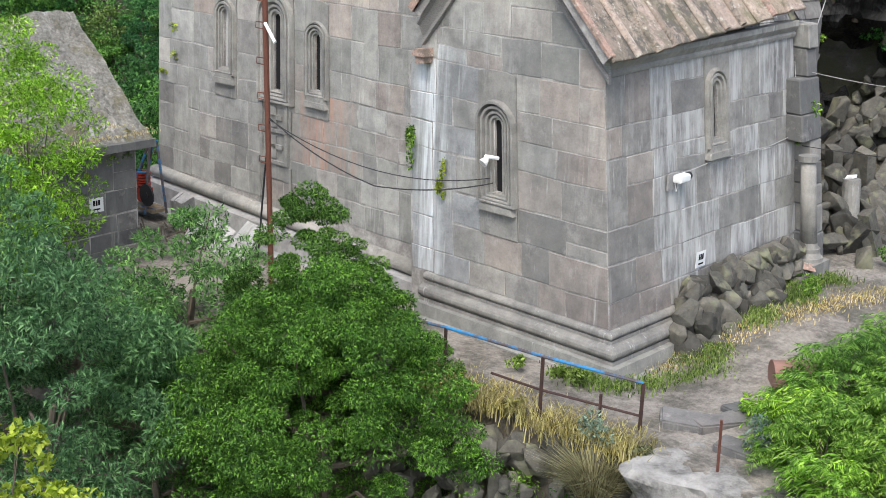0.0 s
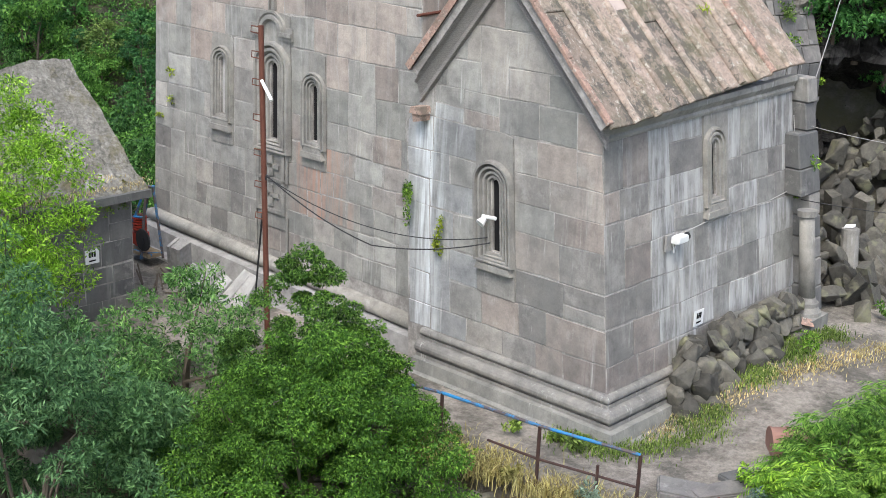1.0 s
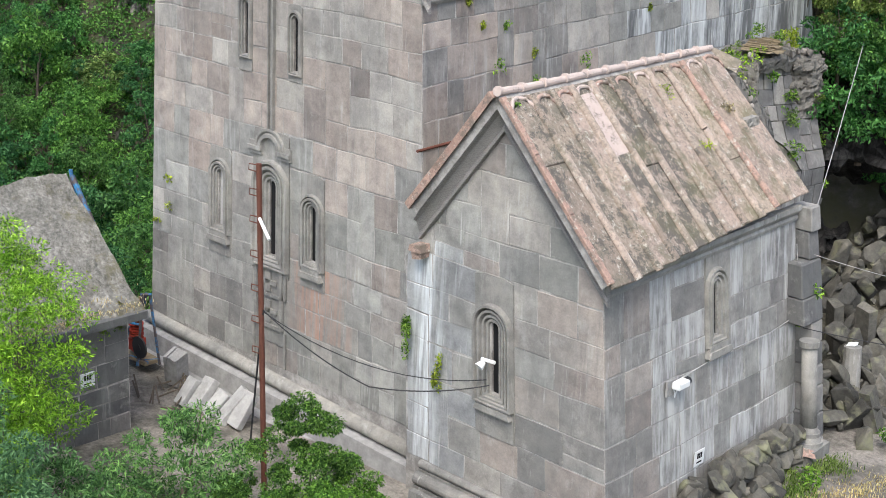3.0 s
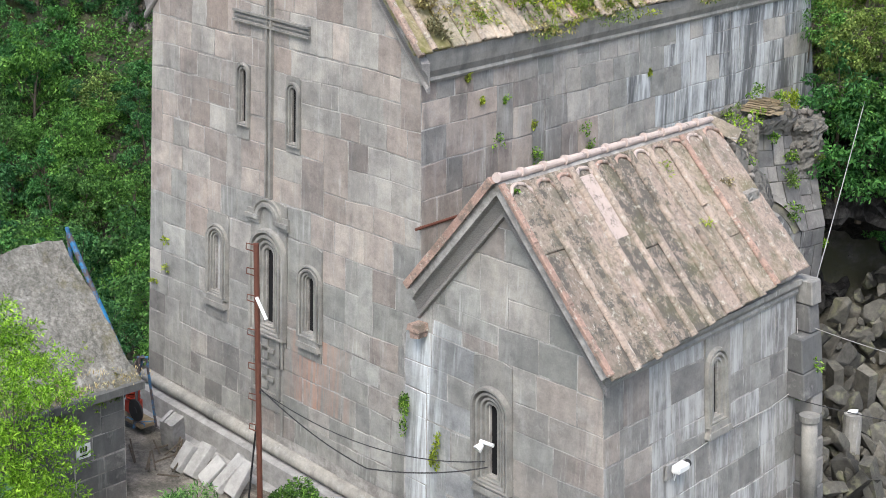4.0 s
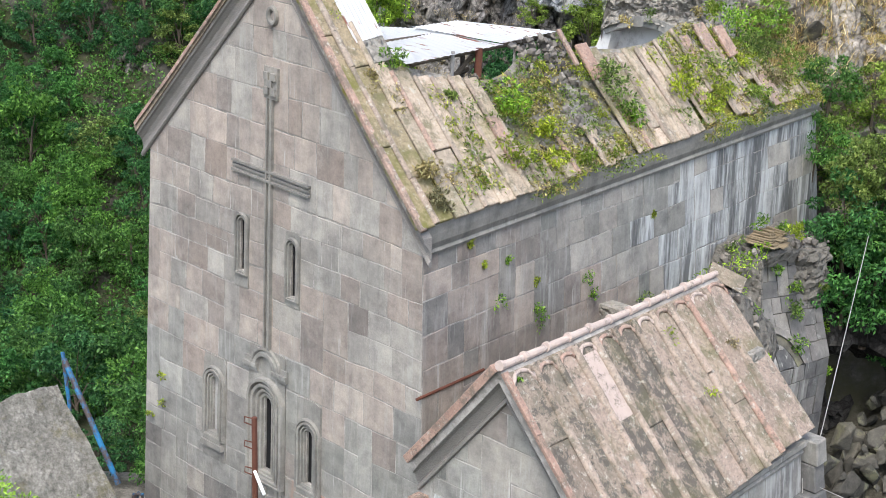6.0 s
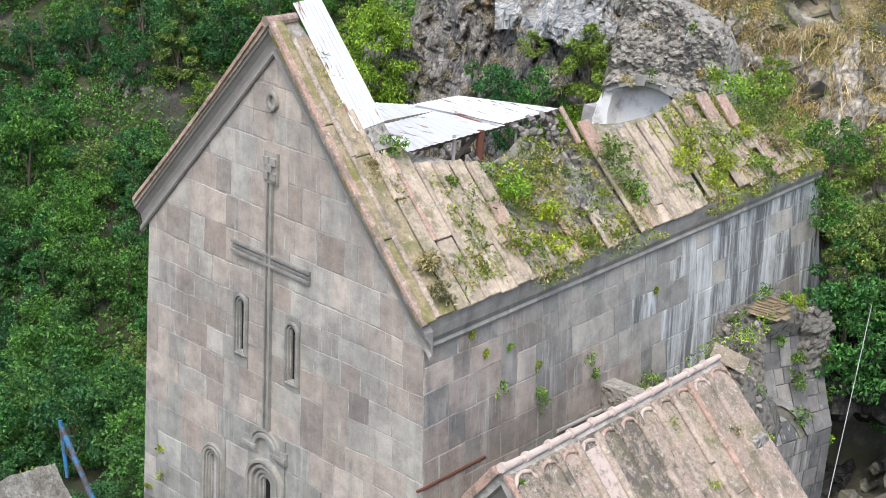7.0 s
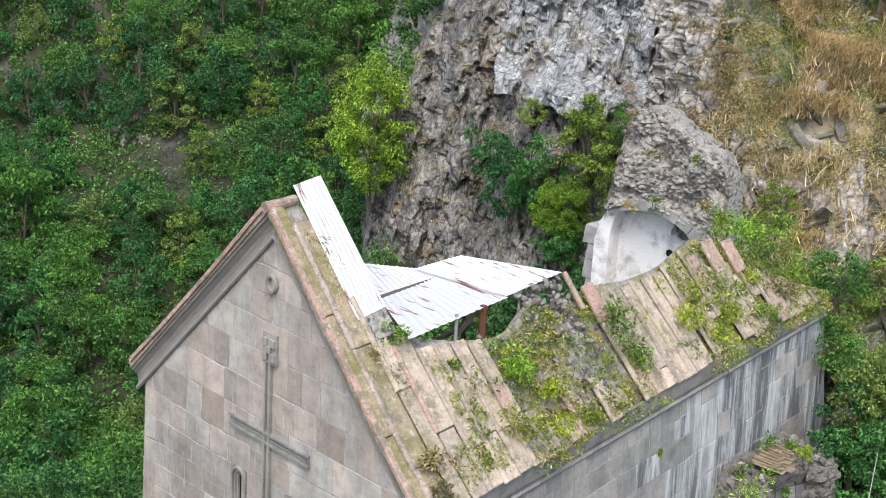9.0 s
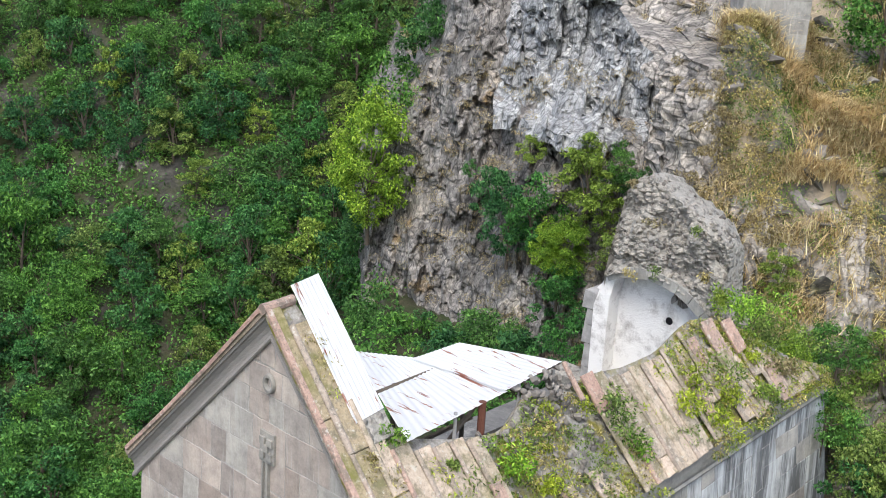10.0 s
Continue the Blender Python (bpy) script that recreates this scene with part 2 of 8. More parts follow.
BLUE = m.done(m.mix(m.grey(m.noise(2.6, 8, 0.7), 0.42, 0.54), (0.03, 0.2, 0.42), (0.09, 0.075, 0.075)))
m = Mat("white_corrugated_metal", 0.45, 0.0)
rustp = m.grey(m.noise(1.6, 7, 0.65, (0.5, 4.0, 0.5)), 0.585, 0.63)
WHITE_METAL = m.done(m.mix(rustp, (0.88, 0.89, 0.9), (0.36, 0.14, 0.09)))
m = Mat("pink_mortar", 0.95)
c = m.mix(m.noise(6, 6), (0.42, 0.335, 0.295), (0.58, 0.485, 0.435))
m.bump(m.noise(12, 8, 0.75), 0.8, 0.03)
PINK = m.done(m.mix(m.grey(m.noise(7, 8, 0.75), 0.52, 0.64), c, (0.2, 0.175, 0.15)))
m = Mat("pale_ridge_mortar", 0.95)
c = m.mix(m.noise(5, 8, 0.7), (0.42, 0.335, 0.295), (0.64, 0.54, 0.49))
m.bump(m.noise(12, 8, 0.75), 0.8, 0.03)
RIDGE = m.done(m.mix(m.grey(m.noise(6, 8, 0.75), 0.56, 0.68), c, (0.26, 0.22, 0.19)))
m = Mat("white_plaster", 0.95)
m.bump(m.noise(7, 9, 0.75), 0.8, 0.05)
PLASTER = m.done(m.mix(m.grey(m.noise(1.6, 10, 0.75), 0.5, 0.68), (0.8, 0.79, 0.77), (0.38, 0.36, 0.34)))
m = Mat("limestone_slabs", 0.9)
SLAB = m.done(m.mix(m.grey(m.noise(3, 8, 0.7), 0.35, 0.65), (0.22, 0.215, 0.21), (0.38, 0.372, 0.36)))

m = Mat("pale_cut_stone", 0.9)
PALE_SLAB = m.done(m.mix(m.grey(m.noise(3, 8, 0.7), 0.35, 0.65), (0.29, 0.285, 0.275), (0.45, 0.445, 0.43)))

m = Mat("braided_carving", 0.92)
wv = m.n.new("ShaderNodeTexWave")
wv.wave_type, wv.bands_direction = "BANDS", "Z"
wv.inputs["Scale"].default_value, wv.inputs["Distortion"].default_value, wv.inputs["Detail Scale"].default_value = 9.0, 9.0, 3.0
m.l.new(m.pos, wv.inputs["Vector"])
c = m.mix(m.noise(2.5, 5), (0.2, 0.19, 0.18), (0.33, 0.31, 0.29))
m.bump(wv.outputs["Fac"], 0.35, 0.015)
BRAID = m.done(m.mix(1.0, c, m.ramp(wv.outputs["Fac"], [(0.0, (0.84, 0.84, 0.84)), (1.0, (1.06, 1.06, 1.06))]), "MULTIPLY"))


def tile_material(name, stops, moss, lichen=0.0):
    m = Mat(name, 0.93)
    c = m.ramp(m.rand(), stops)
    c = m.mix(1.0, c, m.ramp(m.noise(14, 6, 0.7), [(0.3, (0.7, 0.7, 0.7)), (0.7, (1.2, 1.2, 1.2))]), "MULTIPLY")
    c = m.mix(m.mix(1.0, m.grey(m.noise(2.6, 10, 0.8), 0.48, 0.58), (0.7, 0.7, 0.7), "MULTIPLY"), c, (0.13, 0.12, 0.1))
    c = m.mix(m.mix(1.0, m.grey(m.noise(8, 9, 0.75), 0.56, 0.63), (0.8, 0.8, 0.8), "MULTIPLY"), c, (0.48, 0.45, 0.39))
    c = m.mix(m.mix(1.0, m.grey(m.noise(19, 7, 0.75), 0.58, 0.66), (0.75, 0.75, 0.75), "MULTIPLY"), c, (0.085, 0.078, 0.07))
    if lichen:
        crust = m.grey(m.noise(3.4, 12, 0.82), 0.66 - 0.3 * lichen, 0.7 - 0.3 * lichen)
        c = m.mix(m.mix(1.0, crust, (0.85, 0.85, 0.85), "MULTIPLY"), c, m.mix(m.noise(30, 6, 0.8), (0.05, 0.047, 0.042), (0.13, 0.122, 0.105)))
        c = m.mix(m.grey(m.noise(11, 10, 0.8), 0.6, 0.65), c, (0.5, 0.47, 0.41))
    if moss:
        c = m.mix(m.mix(1.0, m.grey(m.noise(1.3, 7, 0.65), 0.46, 0.66), (moss, moss, moss), "MULTIPLY"), c, (0.17, 0.165, 0.04))
    m.bump(m.noise(16, 7), 0.5, 0.02)
    return m.done(c)


TILE = tile_material("weathered_roof_tile", [(0.0, (0.22, 0.175, 0.135)), (0.3, (0.32, 0.26, 0.2)), (0.6, (0.26, 0.215, 0.165)), (0.85, (0.36, 0.28, 0.22)), (1.0, (0.3, 0.25, 0.19))], 0.2)
TILE_OLIVE = tile_material("olive_mossed_tile", [(0.0, (0.3, 0.25, 0.16)), (1.0, (0.36, 0.29, 0.19))], 0.85)
TILE_SPECK = tile_material("speckled_brown_tile", [(0.0, (0.23, 0.185, 0.15)), (0.5, (0.33, 0.265, 0.215)), (1.0, (0.29, 0.238, 0.19))], 0.08, 0.5)
TILE_PALE = tile_material("pale_pinkish_tile", [(0.0, (0.29, 0.23, 0.185)), (0.5, (0.37, 0.29, 0.24)), (1.0, (0.32, 0.265, 0.2))], 0.3, 0.3)
TILE_DARK = tile_material("lichen_dark_tile", [(0.0, (0.2, 0.165, 0.135)), (0.5, (0.27, 0.22, 0.18)), (1.0, (0.31, 0.25, 0.205))], 0.2, 0.64)
TILE_RIB = tile_material("pale_cover_tile", [(0.0, (0.31, 0.25, 0.205)), (0.5, (0.4, 0.32, 0.265)), (1.0, (0.34, 0.285, 0.235))], 0.12, 0.25)
TILE_MOSS = tile_material("mossy_roof_tile", [(0.0, (0.28, 0.235, 0.185)), (0.25, (0.45, 0.37, 0.29)), (0.5, (0.36, 0.305, 0.24)), (0.75, (0.52, 0.42, 0.335)), (1.0, (0.41, 0.345, 0.27))], 0.45)
TILE_RED = tile_material("reddish_tile", [(0.0, (0.34, 0.225, 0.18)), (0.5, (0.42, 0.285, 0.23)), (1.0, (0.38, 0.275, 0.225))], 0.0)
m = Mat("mossy_roof_bed", 0.97)
c = m.ramp(m.noise(5, 8, 0.75), [(0.3, (0.12, 0.11, 0.1)), (0.5, (0.31, 0.29, 0.26)), (0.7, (0.52, 0.5, 0.47))])
c = m.mix(m.grey(m.noise(1.4, 7, 0.65), 0.46, 0.6), c, (0.25, 0.225, 0.06))
m.bump(m.noise(9, 8, 0.75), 1.0, 0.08)
ROOF_BED = m.done(c)
m = Mat("dark_boulder", 0.93)
c = m.ramp(m.rand(), [(0.0, (0.055, 0.053, 0.048)), (0.4, (0.1, 0.095, 0.085)), (0.8, (0.13, 0.123, 0.106)), (1.0, (0.17, 0.16, 0.14))])
c = m.mix(1.0, c, m.ramp(m.noise(6, 8, 0.7), [(0.3, (0.6, 0.6, 0.6)), (0.7, (1.3, 1.3, 1.25))]), "MULTIPLY")
c = m.mix(m.grey(m.noise(2.2, 6), 0.56, 0.68), c, (0.2, 0.2, 0.13))
m.bump(m.noise(11, 8, 0.7), 0.7, 0.04)
BASALT = m.done(c)
m = Mat("rubble_stone", 0.95)
c = m.ramp(m.rand(), [(0.0, (0.12, 0.11, 0.1)), (0.5, (0.2, 0.183, 0.165)), (1.0, (0.33, 0.305, 0.275))])
m.bump(m.noise(14, 8, 0.7), 0.7, 0.03)
RUBBLE_STONE = m.done(m.mix(1.0, c, m.ramp(m.noise(9, 8, 0.7), [(0.3, (0.65, 0.65, 0.65)), (0.7, (1.25, 1.25, 1.25))]), "MULTIPLY"))
m = Mat("old_board", 0.9)
BOARD = m.done(m.mix(m.noise(1, 6, 0.6, (14, 2, 14)), (0.13, 0.1, 0.065), (0.33, 0.27, 0.18)))
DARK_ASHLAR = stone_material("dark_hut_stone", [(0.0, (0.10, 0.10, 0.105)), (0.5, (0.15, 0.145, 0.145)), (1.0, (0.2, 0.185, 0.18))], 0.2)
m = Mat("mossy_concrete", 0.96)
c = m.ramp(m.noise(13, 12, 0.82), [(0.34, (0.09, 0.086, 0.076)), (0.5, (0.21, 0.203, 0.185)), (0.64, (0.34, 0.33, 0.305))])
c = m.mix(1.0, c, m.ramp(m.noise(1.6, 8, 0.7), [(0.34, (0.6, 0.6, 0.58)), (0.6, (1.15, 1.15, 1.13))]), "MULTIPLY")
c = m.mix(m.mix(1.0, m.grey(m.noise(0.9, 9, 0.75), 0.52, 0.62), (0.75, 0.75, 0.75), "MULTIPLY"), c, (0.13, 0.115, 0.055))
c = m.mix(m.grey(m.noise(15, 8, 0.75), 0.6, 0.66), c, (0.05, 0.048, 0.042))
c = m.mix(m.grey(m.noise(0.8, 8, 0.7), 0.6, 0.68), c, (0.5, 0.49, 0.46))
m.bump(m.noise(7, 9, 0.75), 0.9, 0.06)
CONCRETE = m.done(c)
m = Mat("white_paint", 0.6)
WHITE_PAINT = m.done(m.mix(m.noise(20, 4), (0.68, 0.69, 0.68), (0.78, 0.78, 0.77)))
m = Mat("black_rubber", 0.6)
RUBBER = m.done((0.03, 0.03, 0.032))
m = Mat("engine_red", 0.45)
RED = m.done(m.mix(m.noise(8, 4), (0.45, 0.05, 0.03), (0.3, 0.05, 0.035)))


def cliff_material(name, dark, mid, pale, dry):
    m = Mat(name, 0.95)
    c = m.ramp(m.noise(0.8, 12, 0.72, (1, 1, 0.55)), [(0.28, dark), (0.47, mid), (0.7, pale)])
    c = m.mix(m.grey(m.noise(0.3, 6, 0.6, (1, 1, 0.5)), 0.56, 0.7), c, m.ramp(m.noise(3, 8, 0.7), [(0.3, (0.22, 0.2, 0.17)), (0.7, (0.4, 0.35, 0.28))]) if dry else mid)
    c = m.mix(m.grey(m.noise(0.45, 7, 0.65), 0.6 if dry else 0.72, 0.72 if dry else 0.8), c, (0.28, 0.19, 0.085))
    crack = m.n.new("ShaderNodeTexVoronoi")
    crack.feature = "DISTANCE_TO_EDGE"
    crack.inputs["Scale"].default_value = 1.1
    mp = m.n.new("ShaderNodeMapping")
    mp.inputs["Scale"].default_value = (1.15, 1.15, 0.42)
    wob = m.n.new("ShaderNodeTexNoise")
    wob.inputs["Scale"].default_value = 1.5
    m.l.new(m.pos, wob.inputs["Vector"])
    add = m.n.new("ShaderNodeVectorMath")
    warp = m.n.new("ShaderNodeVectorMath")
    warp.operation = "SCALE"
    warp.inputs["Scale"].default_value = 0.3
    m.l.new(wob.outputs["Color"], warp.inputs[0])
    m.l.new(m.pos, add.inputs[0])
    m.l.new(warp.outputs[0], add.inputs[1])
    m.l.new(add.outputs[0], mp.inputs["Vector"])
    m.l.new(mp.outputs["Vector"], crack.inputs["Vector"])
    c = m.mix(1.0, c, m.ramp(crack.outputs["Distance"], [(0.0, (0.42, 0.42, 0.42)), (0.05, (1, 1, 1))]), "MULTIPLY")
    for size, depth in ((1.9, 0.55), (4.5, 0.68)):
        cells = m.n.new("ShaderNodeTexVoronoi")
        cells.inputs["Scale"].default_value = size
        m.l.new(mp.outputs["Vector"], cells.inputs["Vector"])
        c = m.mix(1.0, c, m.ramp(cells.outputs["Color"], [(0.1, (0.8, 0.8, 0.815)), (0.9, (1.28, 1.27, 1.25))]), "MULTIPLY")
        joint = m.n.new("ShaderNodeTexVoronoi")
        joint.feature = "DISTANCE_TO_EDGE"
        joint.inputs["Scale"].default_value = size
        m.l.new(mp.outputs["Vector"], joint.inputs["Vector"])
        c = m.mix(1.0, c, m.ramp(joint.outputs["Distance"], [(0.0, (depth, depth, depth)), (0.06, (1, 1, 1))]), "MULTIPLY")
    c = m.mix(1.0, c, m.ramp(m.noise(5, 10, 0.8), [(0.3, (0.7, 0.7, 0.7)), (0.7, (1.25, 1.25, 1.25))]), "MULTIPLY")
    c = m.mix(1.0, c, m.ramp(m.noise(1.0, 9, 0.75, (5, 5, 3.2)), [(0.34, (0.55, 0.55, 0.55)), (0.5, (1.15, 1.15, 1.15)), (0.68, (1.6, 1.6, 1.6))]), "MULTIPLY")
    m.bump(m.noise(2.4, 12, 0.75), 0.7, 0.2)
    return m.done(c)


CLIFF_GREY = cliff_material("grey_basalt_cliff", (0.065, 0.062, 0.058), (0.175, 0.166, 0.156), (0.3, 0.285, 0.268), True)
CLIFF_PALE = cliff_material("pale_cliff_face", (0.13, 0.137, 0.142), (0.27, 0.279, 0.286), (0.39, 0.4, 0.405), False)
# Darkened copy of the grey cliff, with shade put into its colour.
CLIFF_SHADE = cliff_material("shaded_slope_rock", (0.03, 0.03, 0.028), (0.11, 0.105, 0.095), (0.21, 0.2, 0.18), True)
CLIFF_SPUR = cliff_material("brown_grey_spur_rock", (0.09, 0.085, 0.076), (0.26, 0.24, 0.215), (0.42, 0.39, 0.345), True)
# Near-black rock puts the shade of the cave into the colour.
CLIFF_CAVE_SHADE = cliff_material("shaded_rock_overhang", (0.01, 0.01, 0.01), (0.03, 0.029, 0.0285), (0.075, 0.072, 0.068), False)
m = Mat("faded_rust", 0.75, 0.2)
RUST_PALE = m.done(m.mix(m.noise(4, 6), (0.22, 0.11, 0.085), (0.36, 0.22, 0.18)))
m = Mat("pale_ledge_rock", 0.95)
c = m.ramp(m.noise(2.2, 10, 0.72), [(0.34, (0.1, 0.097, 0.09)), (0.5, (0.29, 0.28, 0.26)), (0.66, (0.42, 0.405, 0.38))])
m.bump(m.noise(6, 9, 0.75), 0.9, 0.06)
PALE_ROCK = m.done(c)
SILVER = leaf_material("silver_green_leaves", (0.16, 0.2, 0.15), (0.24, 0.29, 0.22), (0.34, 0.38, 0.3))
LEAF_YG = leaf_material("fresh_yellow_green_leaves", (0.13, 0.22, 0.025), (0.25, 0.38, 0.04), (0.46, 0.55, 0.075))
LEAF_YELLOW = leaf_material("yellow_green_leaves", (0.2, 0.25, 0.02), (0.34, 0.37, 0.04), (0.5, 0.48, 0.08))
LEAF_DEEP = leaf_material("deep_green_leaves", (0.03, 0.095, 0.035), (0.06, 0.17, 0.055), (0.13, 0.28, 0.09))
LEAF_OLIVE = leaf_material("olive_hill_leaves", (0.11, 0.15, 0.035), (0.2, 0.26, 0.06), (0.34, 0.38, 0.1))
LEAF_SHRUB = leaf_material("ochre_shrub_leaves", (0.25, 0.165, 0.075), (0.42, 0.29, 0.145), (0.58, 0.43, 0.23))

# ---- helpers of this place ----
VIEW_TAPER = 0.013


def lean(p):
    """Tapers masonry with height and tilts its head, shaped to fit the camera's view."""
    s = 1 - VIEW_TAPER * (p[2] - 5.2)
    t = min(1.0, max(0.0, (p[2] - 8.4) / 1.2))
    return Vector((4.1 + (p[0] - 4.1) * s, p[1] * s, p[2] + 0.034 * (4.18 - p[0]) * t * t * (3 - 2 * t)))


def thing(name, at, label, category, group="", kind=""):
    e = new(name)
    e.location = at
    e.empty_display_size = 0.2
    return tagged(e, label, category, group, kind)


def stand(ob):
    """Where a thing or part stands in the world."""
    if ob is None:
        return Matrix()
    return stand(ob.parent) @ ob.matrix_parent_inverse @ ob.matrix_basis


def part(name, bm, material, parent, label="", warp=False, smooth=False):
    if warp:
        for v in bm.verts:
            v.co = lean(v.co)
    me = bpy.data.meshes.new(name)
    bm.to_mesh(me)
    bm.free()
    return hang(name, me, material, parent, label, smooth)


def hang(name, me, material, parent, label="", smooth=False):
    me.materials.append(material)
    if smooth:
        me.polygons.foreach_set("use_smooth", [True] * len(me.polygons))
    ob = new(name, me)
    if parent is not None:
        ob.parent = parent
        ob.matrix_parent_inverse = stand(parent).inverted()
    if label:
        ob["label"] = label
    return ob


def box(bm, lo, hi, jitter=0.0):
    xs, ys, zs = zip(lo, hi)
    v = [bm.verts.new((x + random.uniform(-jitter, jitter), y + random.uniform(-jitter, jitter), z + random.uniform(-jitter, jitter))) for x in xs for y in ys for z in zs]
    for f in ((0, 1, 3, 2), (4, 6, 7, 5), (0, 4, 5, 1), (2, 3, 7, 6), (0, 2, 6, 4), (1, 5, 7, 3)):
        bm.faces.new([v[i] for i in f])
    return v


def tube(bm, pts, r, sides=8, r_end=None):
    pts = [Vector(p) for p in pts]
    rings = []
    for i, p in enumerate(pts):
        d = (pts[min(i + 1, len(pts) - 1)] - pts[max(i - 1, 0)]).normalized()
        a = d.orthogonal().normalized()
        b = d.cross(a)
        rr = r if r_end is None else r + (r_end - r) * i / (len(pts) - 1)
        rings.append([bm.verts.new(p + rr * (math.cos(k * 2 * math.pi / sides) * a + math.sin(k * 2 * math.pi / sides) * b)) for k in range(sides)])
    for q, s in zip(rings, rings[1:]):
        for k in range(sides):
            bm.faces.new((q[k], q[(k + 1) % sides], s[(k + 1) % sides], s[k]))
    bm.faces.new(list(reversed(rings[0])))
    bm.faces.new(rings[-1])


def prism(bm, poly, d0, d1, put):
    """A polygon in a wall's plane, given depth from d0 to d1; put(u, z, depth) is its place."""
    a = [bm.verts.new(put(u, z, d0)) for u, z in poly]
    b = [bm.verts.new(put(u, z, d1)) for u, z in poly]
    n = len(poly)
    for i in range(n):
        bm.faces.new((a[i], a[(i + 1) % n], b[(i + 1) % n], b[i]))
    bm.faces.new(b)
    bm.faces.new(list(reversed(a)))
    bmesh.ops.recalc_face_normals(bm, faces=bm.faces)


def clip(poly, lines):
    """Cut a polygon by half planes a*u + b*z <= c."""
    for a, b, c in lines:
        out = []
        for (u0, z0), (u1, z1) in zip(poly, poly[1:] + poly[:1]):
            s0, s1 = a * u0 + b * z0 - c, a * u1 + b * z1 - c
            if s0 <= 0:
                out.append((u0, z0))
            if s0 * s1 < 0:
                k = s0 / (s0 - s1)
                out.append((u0 + k * (u1 - u0), z0 + k * (z1 - z0)))
        poly = out
        if len(poly) < 3:
            return []
    return poly


def area(poly):
    return abs(sum(u0 * z1 - u1 * z0 for (u0, z0), (u1, z1) in zip(poly, poly[1:] + poly[:1]))) / 2


def ashlar(wall, put, u0, u1, courses, holes, lines, material, seed, width=(0.55, 1.05), bend=lean, wave=0.035):
    """Blocks of stone in uneven courses, one object each, round the holes (ua, ub, za, zb)."""
    rnd = random.Random(seed)
    taken = []
    for row, (z0, z1) in enumerate(zip(courses, courses[1:])):
        spans = [(u0, u1)]
        for ua, ub, za, zb in list(holes) + [t[:4] for t in taken if t[4] == row]:
            if za < z1 - 0.03 and zb > z0 + 0.03:
                spans = [s for p, q in spans for s in ((p, min(q, ua)), (max(p, ub), q)) if s[1] - s[0] > 0.04]
        for p, q in spans:
            cuts = [p]
            while q - cuts[-1] > width[1]:
                cuts.append(cuts[-1] + rnd.uniform(*width))
            if q - cuts[-1] < 0.25 and len(cuts) > 1:
                cuts.pop()
            cuts.append(q)
            for a, b in zip(cuts, cuts[1:]):
                top = z1
                if row + 2 < len(courses) and b - a < 0.75 and rnd.random() < 0.09 and not any(h[0] < b and h[1] > a and h[2] < courses[row + 2] - 0.03 and h[3] > z1 for h in holes):
                    top = courses[row + 2]
                    taken.append((a, b, z1, top, row + 1))
                elif top - z0 > 0.5 and b - a > 0.7 and rnd.random() < 0.08:
                    top = z0 + (z1 - z0) * rnd.uniform(0.4, 0.6)
                for lo, hi in ((z0, top), (top, z1)):
                    if hi - lo < 0.05:
                        continue
                    block(wall, put, a, b, lo, hi, lines, material, rnd, bend, wave)


def block(wall, put, a, b, z0, z1, lines, material, rnd, bend, wave):
    """One squared stone with worn edges."""
    j = [rnd.choice((0.001, 0.003, 0.006, 0.012, 0.026)) for _ in range(8)]
    poly = clip([(a + j[0], z0 + j[1]), (b - j[2], z0 + j[3]), (b - j[4], z1 - j[5]), (a + j[6], z1 - j[7])], lines)
    if len(poly) < 3 or area(poly) < 0.02:
        return
    cu, cz = sum(p[0] for p in poly) / len(poly), sum(p[1] for p in poly) / len(poly)
    d = rnd.uniform(0.003, 0.012)
    tip = [rnd.uniform(-0.004, 0.004) for _ in poly]

    def ring(inset, depth):
        out = []
        for (u, z), w in zip(poly, tip):
            k = 1 - inset / max(math.hypot(u - cu, z - cz), inset * 2)
            u2, z2 = cu + (u - cu) * k, cz + (z - cz) * k
            z2 += wave * noise.noise(Vector((u * 0.9, z * 0.9, 3.0)))
            out.append(bend(put(u2, z2, depth + w * (depth > 0))))
        return out
    r0, r1, r2 = ring(0, -0.02), ring(0, d - 0.007), ring(0.013, d)
    n = len(poly)
    faces = [tuple(range(2 * n, 3 * n))]
    for k in (0, n):
        faces += [(k + i, k + (i + 1) % n, k + n + (i + 1) % n, k + n + i) for i in range(n)]
    me = bpy.data.meshes.new("block")
    me.from_pydata(r0 + r1 + r2, [], faces)
    hang("block", me, material(cu, cz, rnd) if callable(material) else material, wall)


def wall_core(bm, put, poly_lines, u0, u1, z0, z1, holes, thick):
    """The wall behind the blocks, with its openings right through."""
    us = sorted({u0, u1, *[h[0] for h in holes], *[h[1] for h in holes]})
    zs = sorted({z0, z1, *[h[2] for h in holes], *[h[3] for h in holes]})
    for a, b in zip(us, us[1:]):
        for c, d in zip(zs, zs[1:]):
            mu, mz = (a + b) / 2, (c + d) / 2
            if any(h[0] < mu < h[1] and h[2] < mz < h[3] for h in holes):
                continue
            poly = clip([(a, c), (b, c), (b, d), (a, d)], poly_lines)
            if len(poly) >= 3 and area(poly) > 1e-3:
                prism(bm, poly, -thick, 0.0, put)
    bmesh.ops.remove_doubles(bm, verts=bm.verts, dist=0.0005)


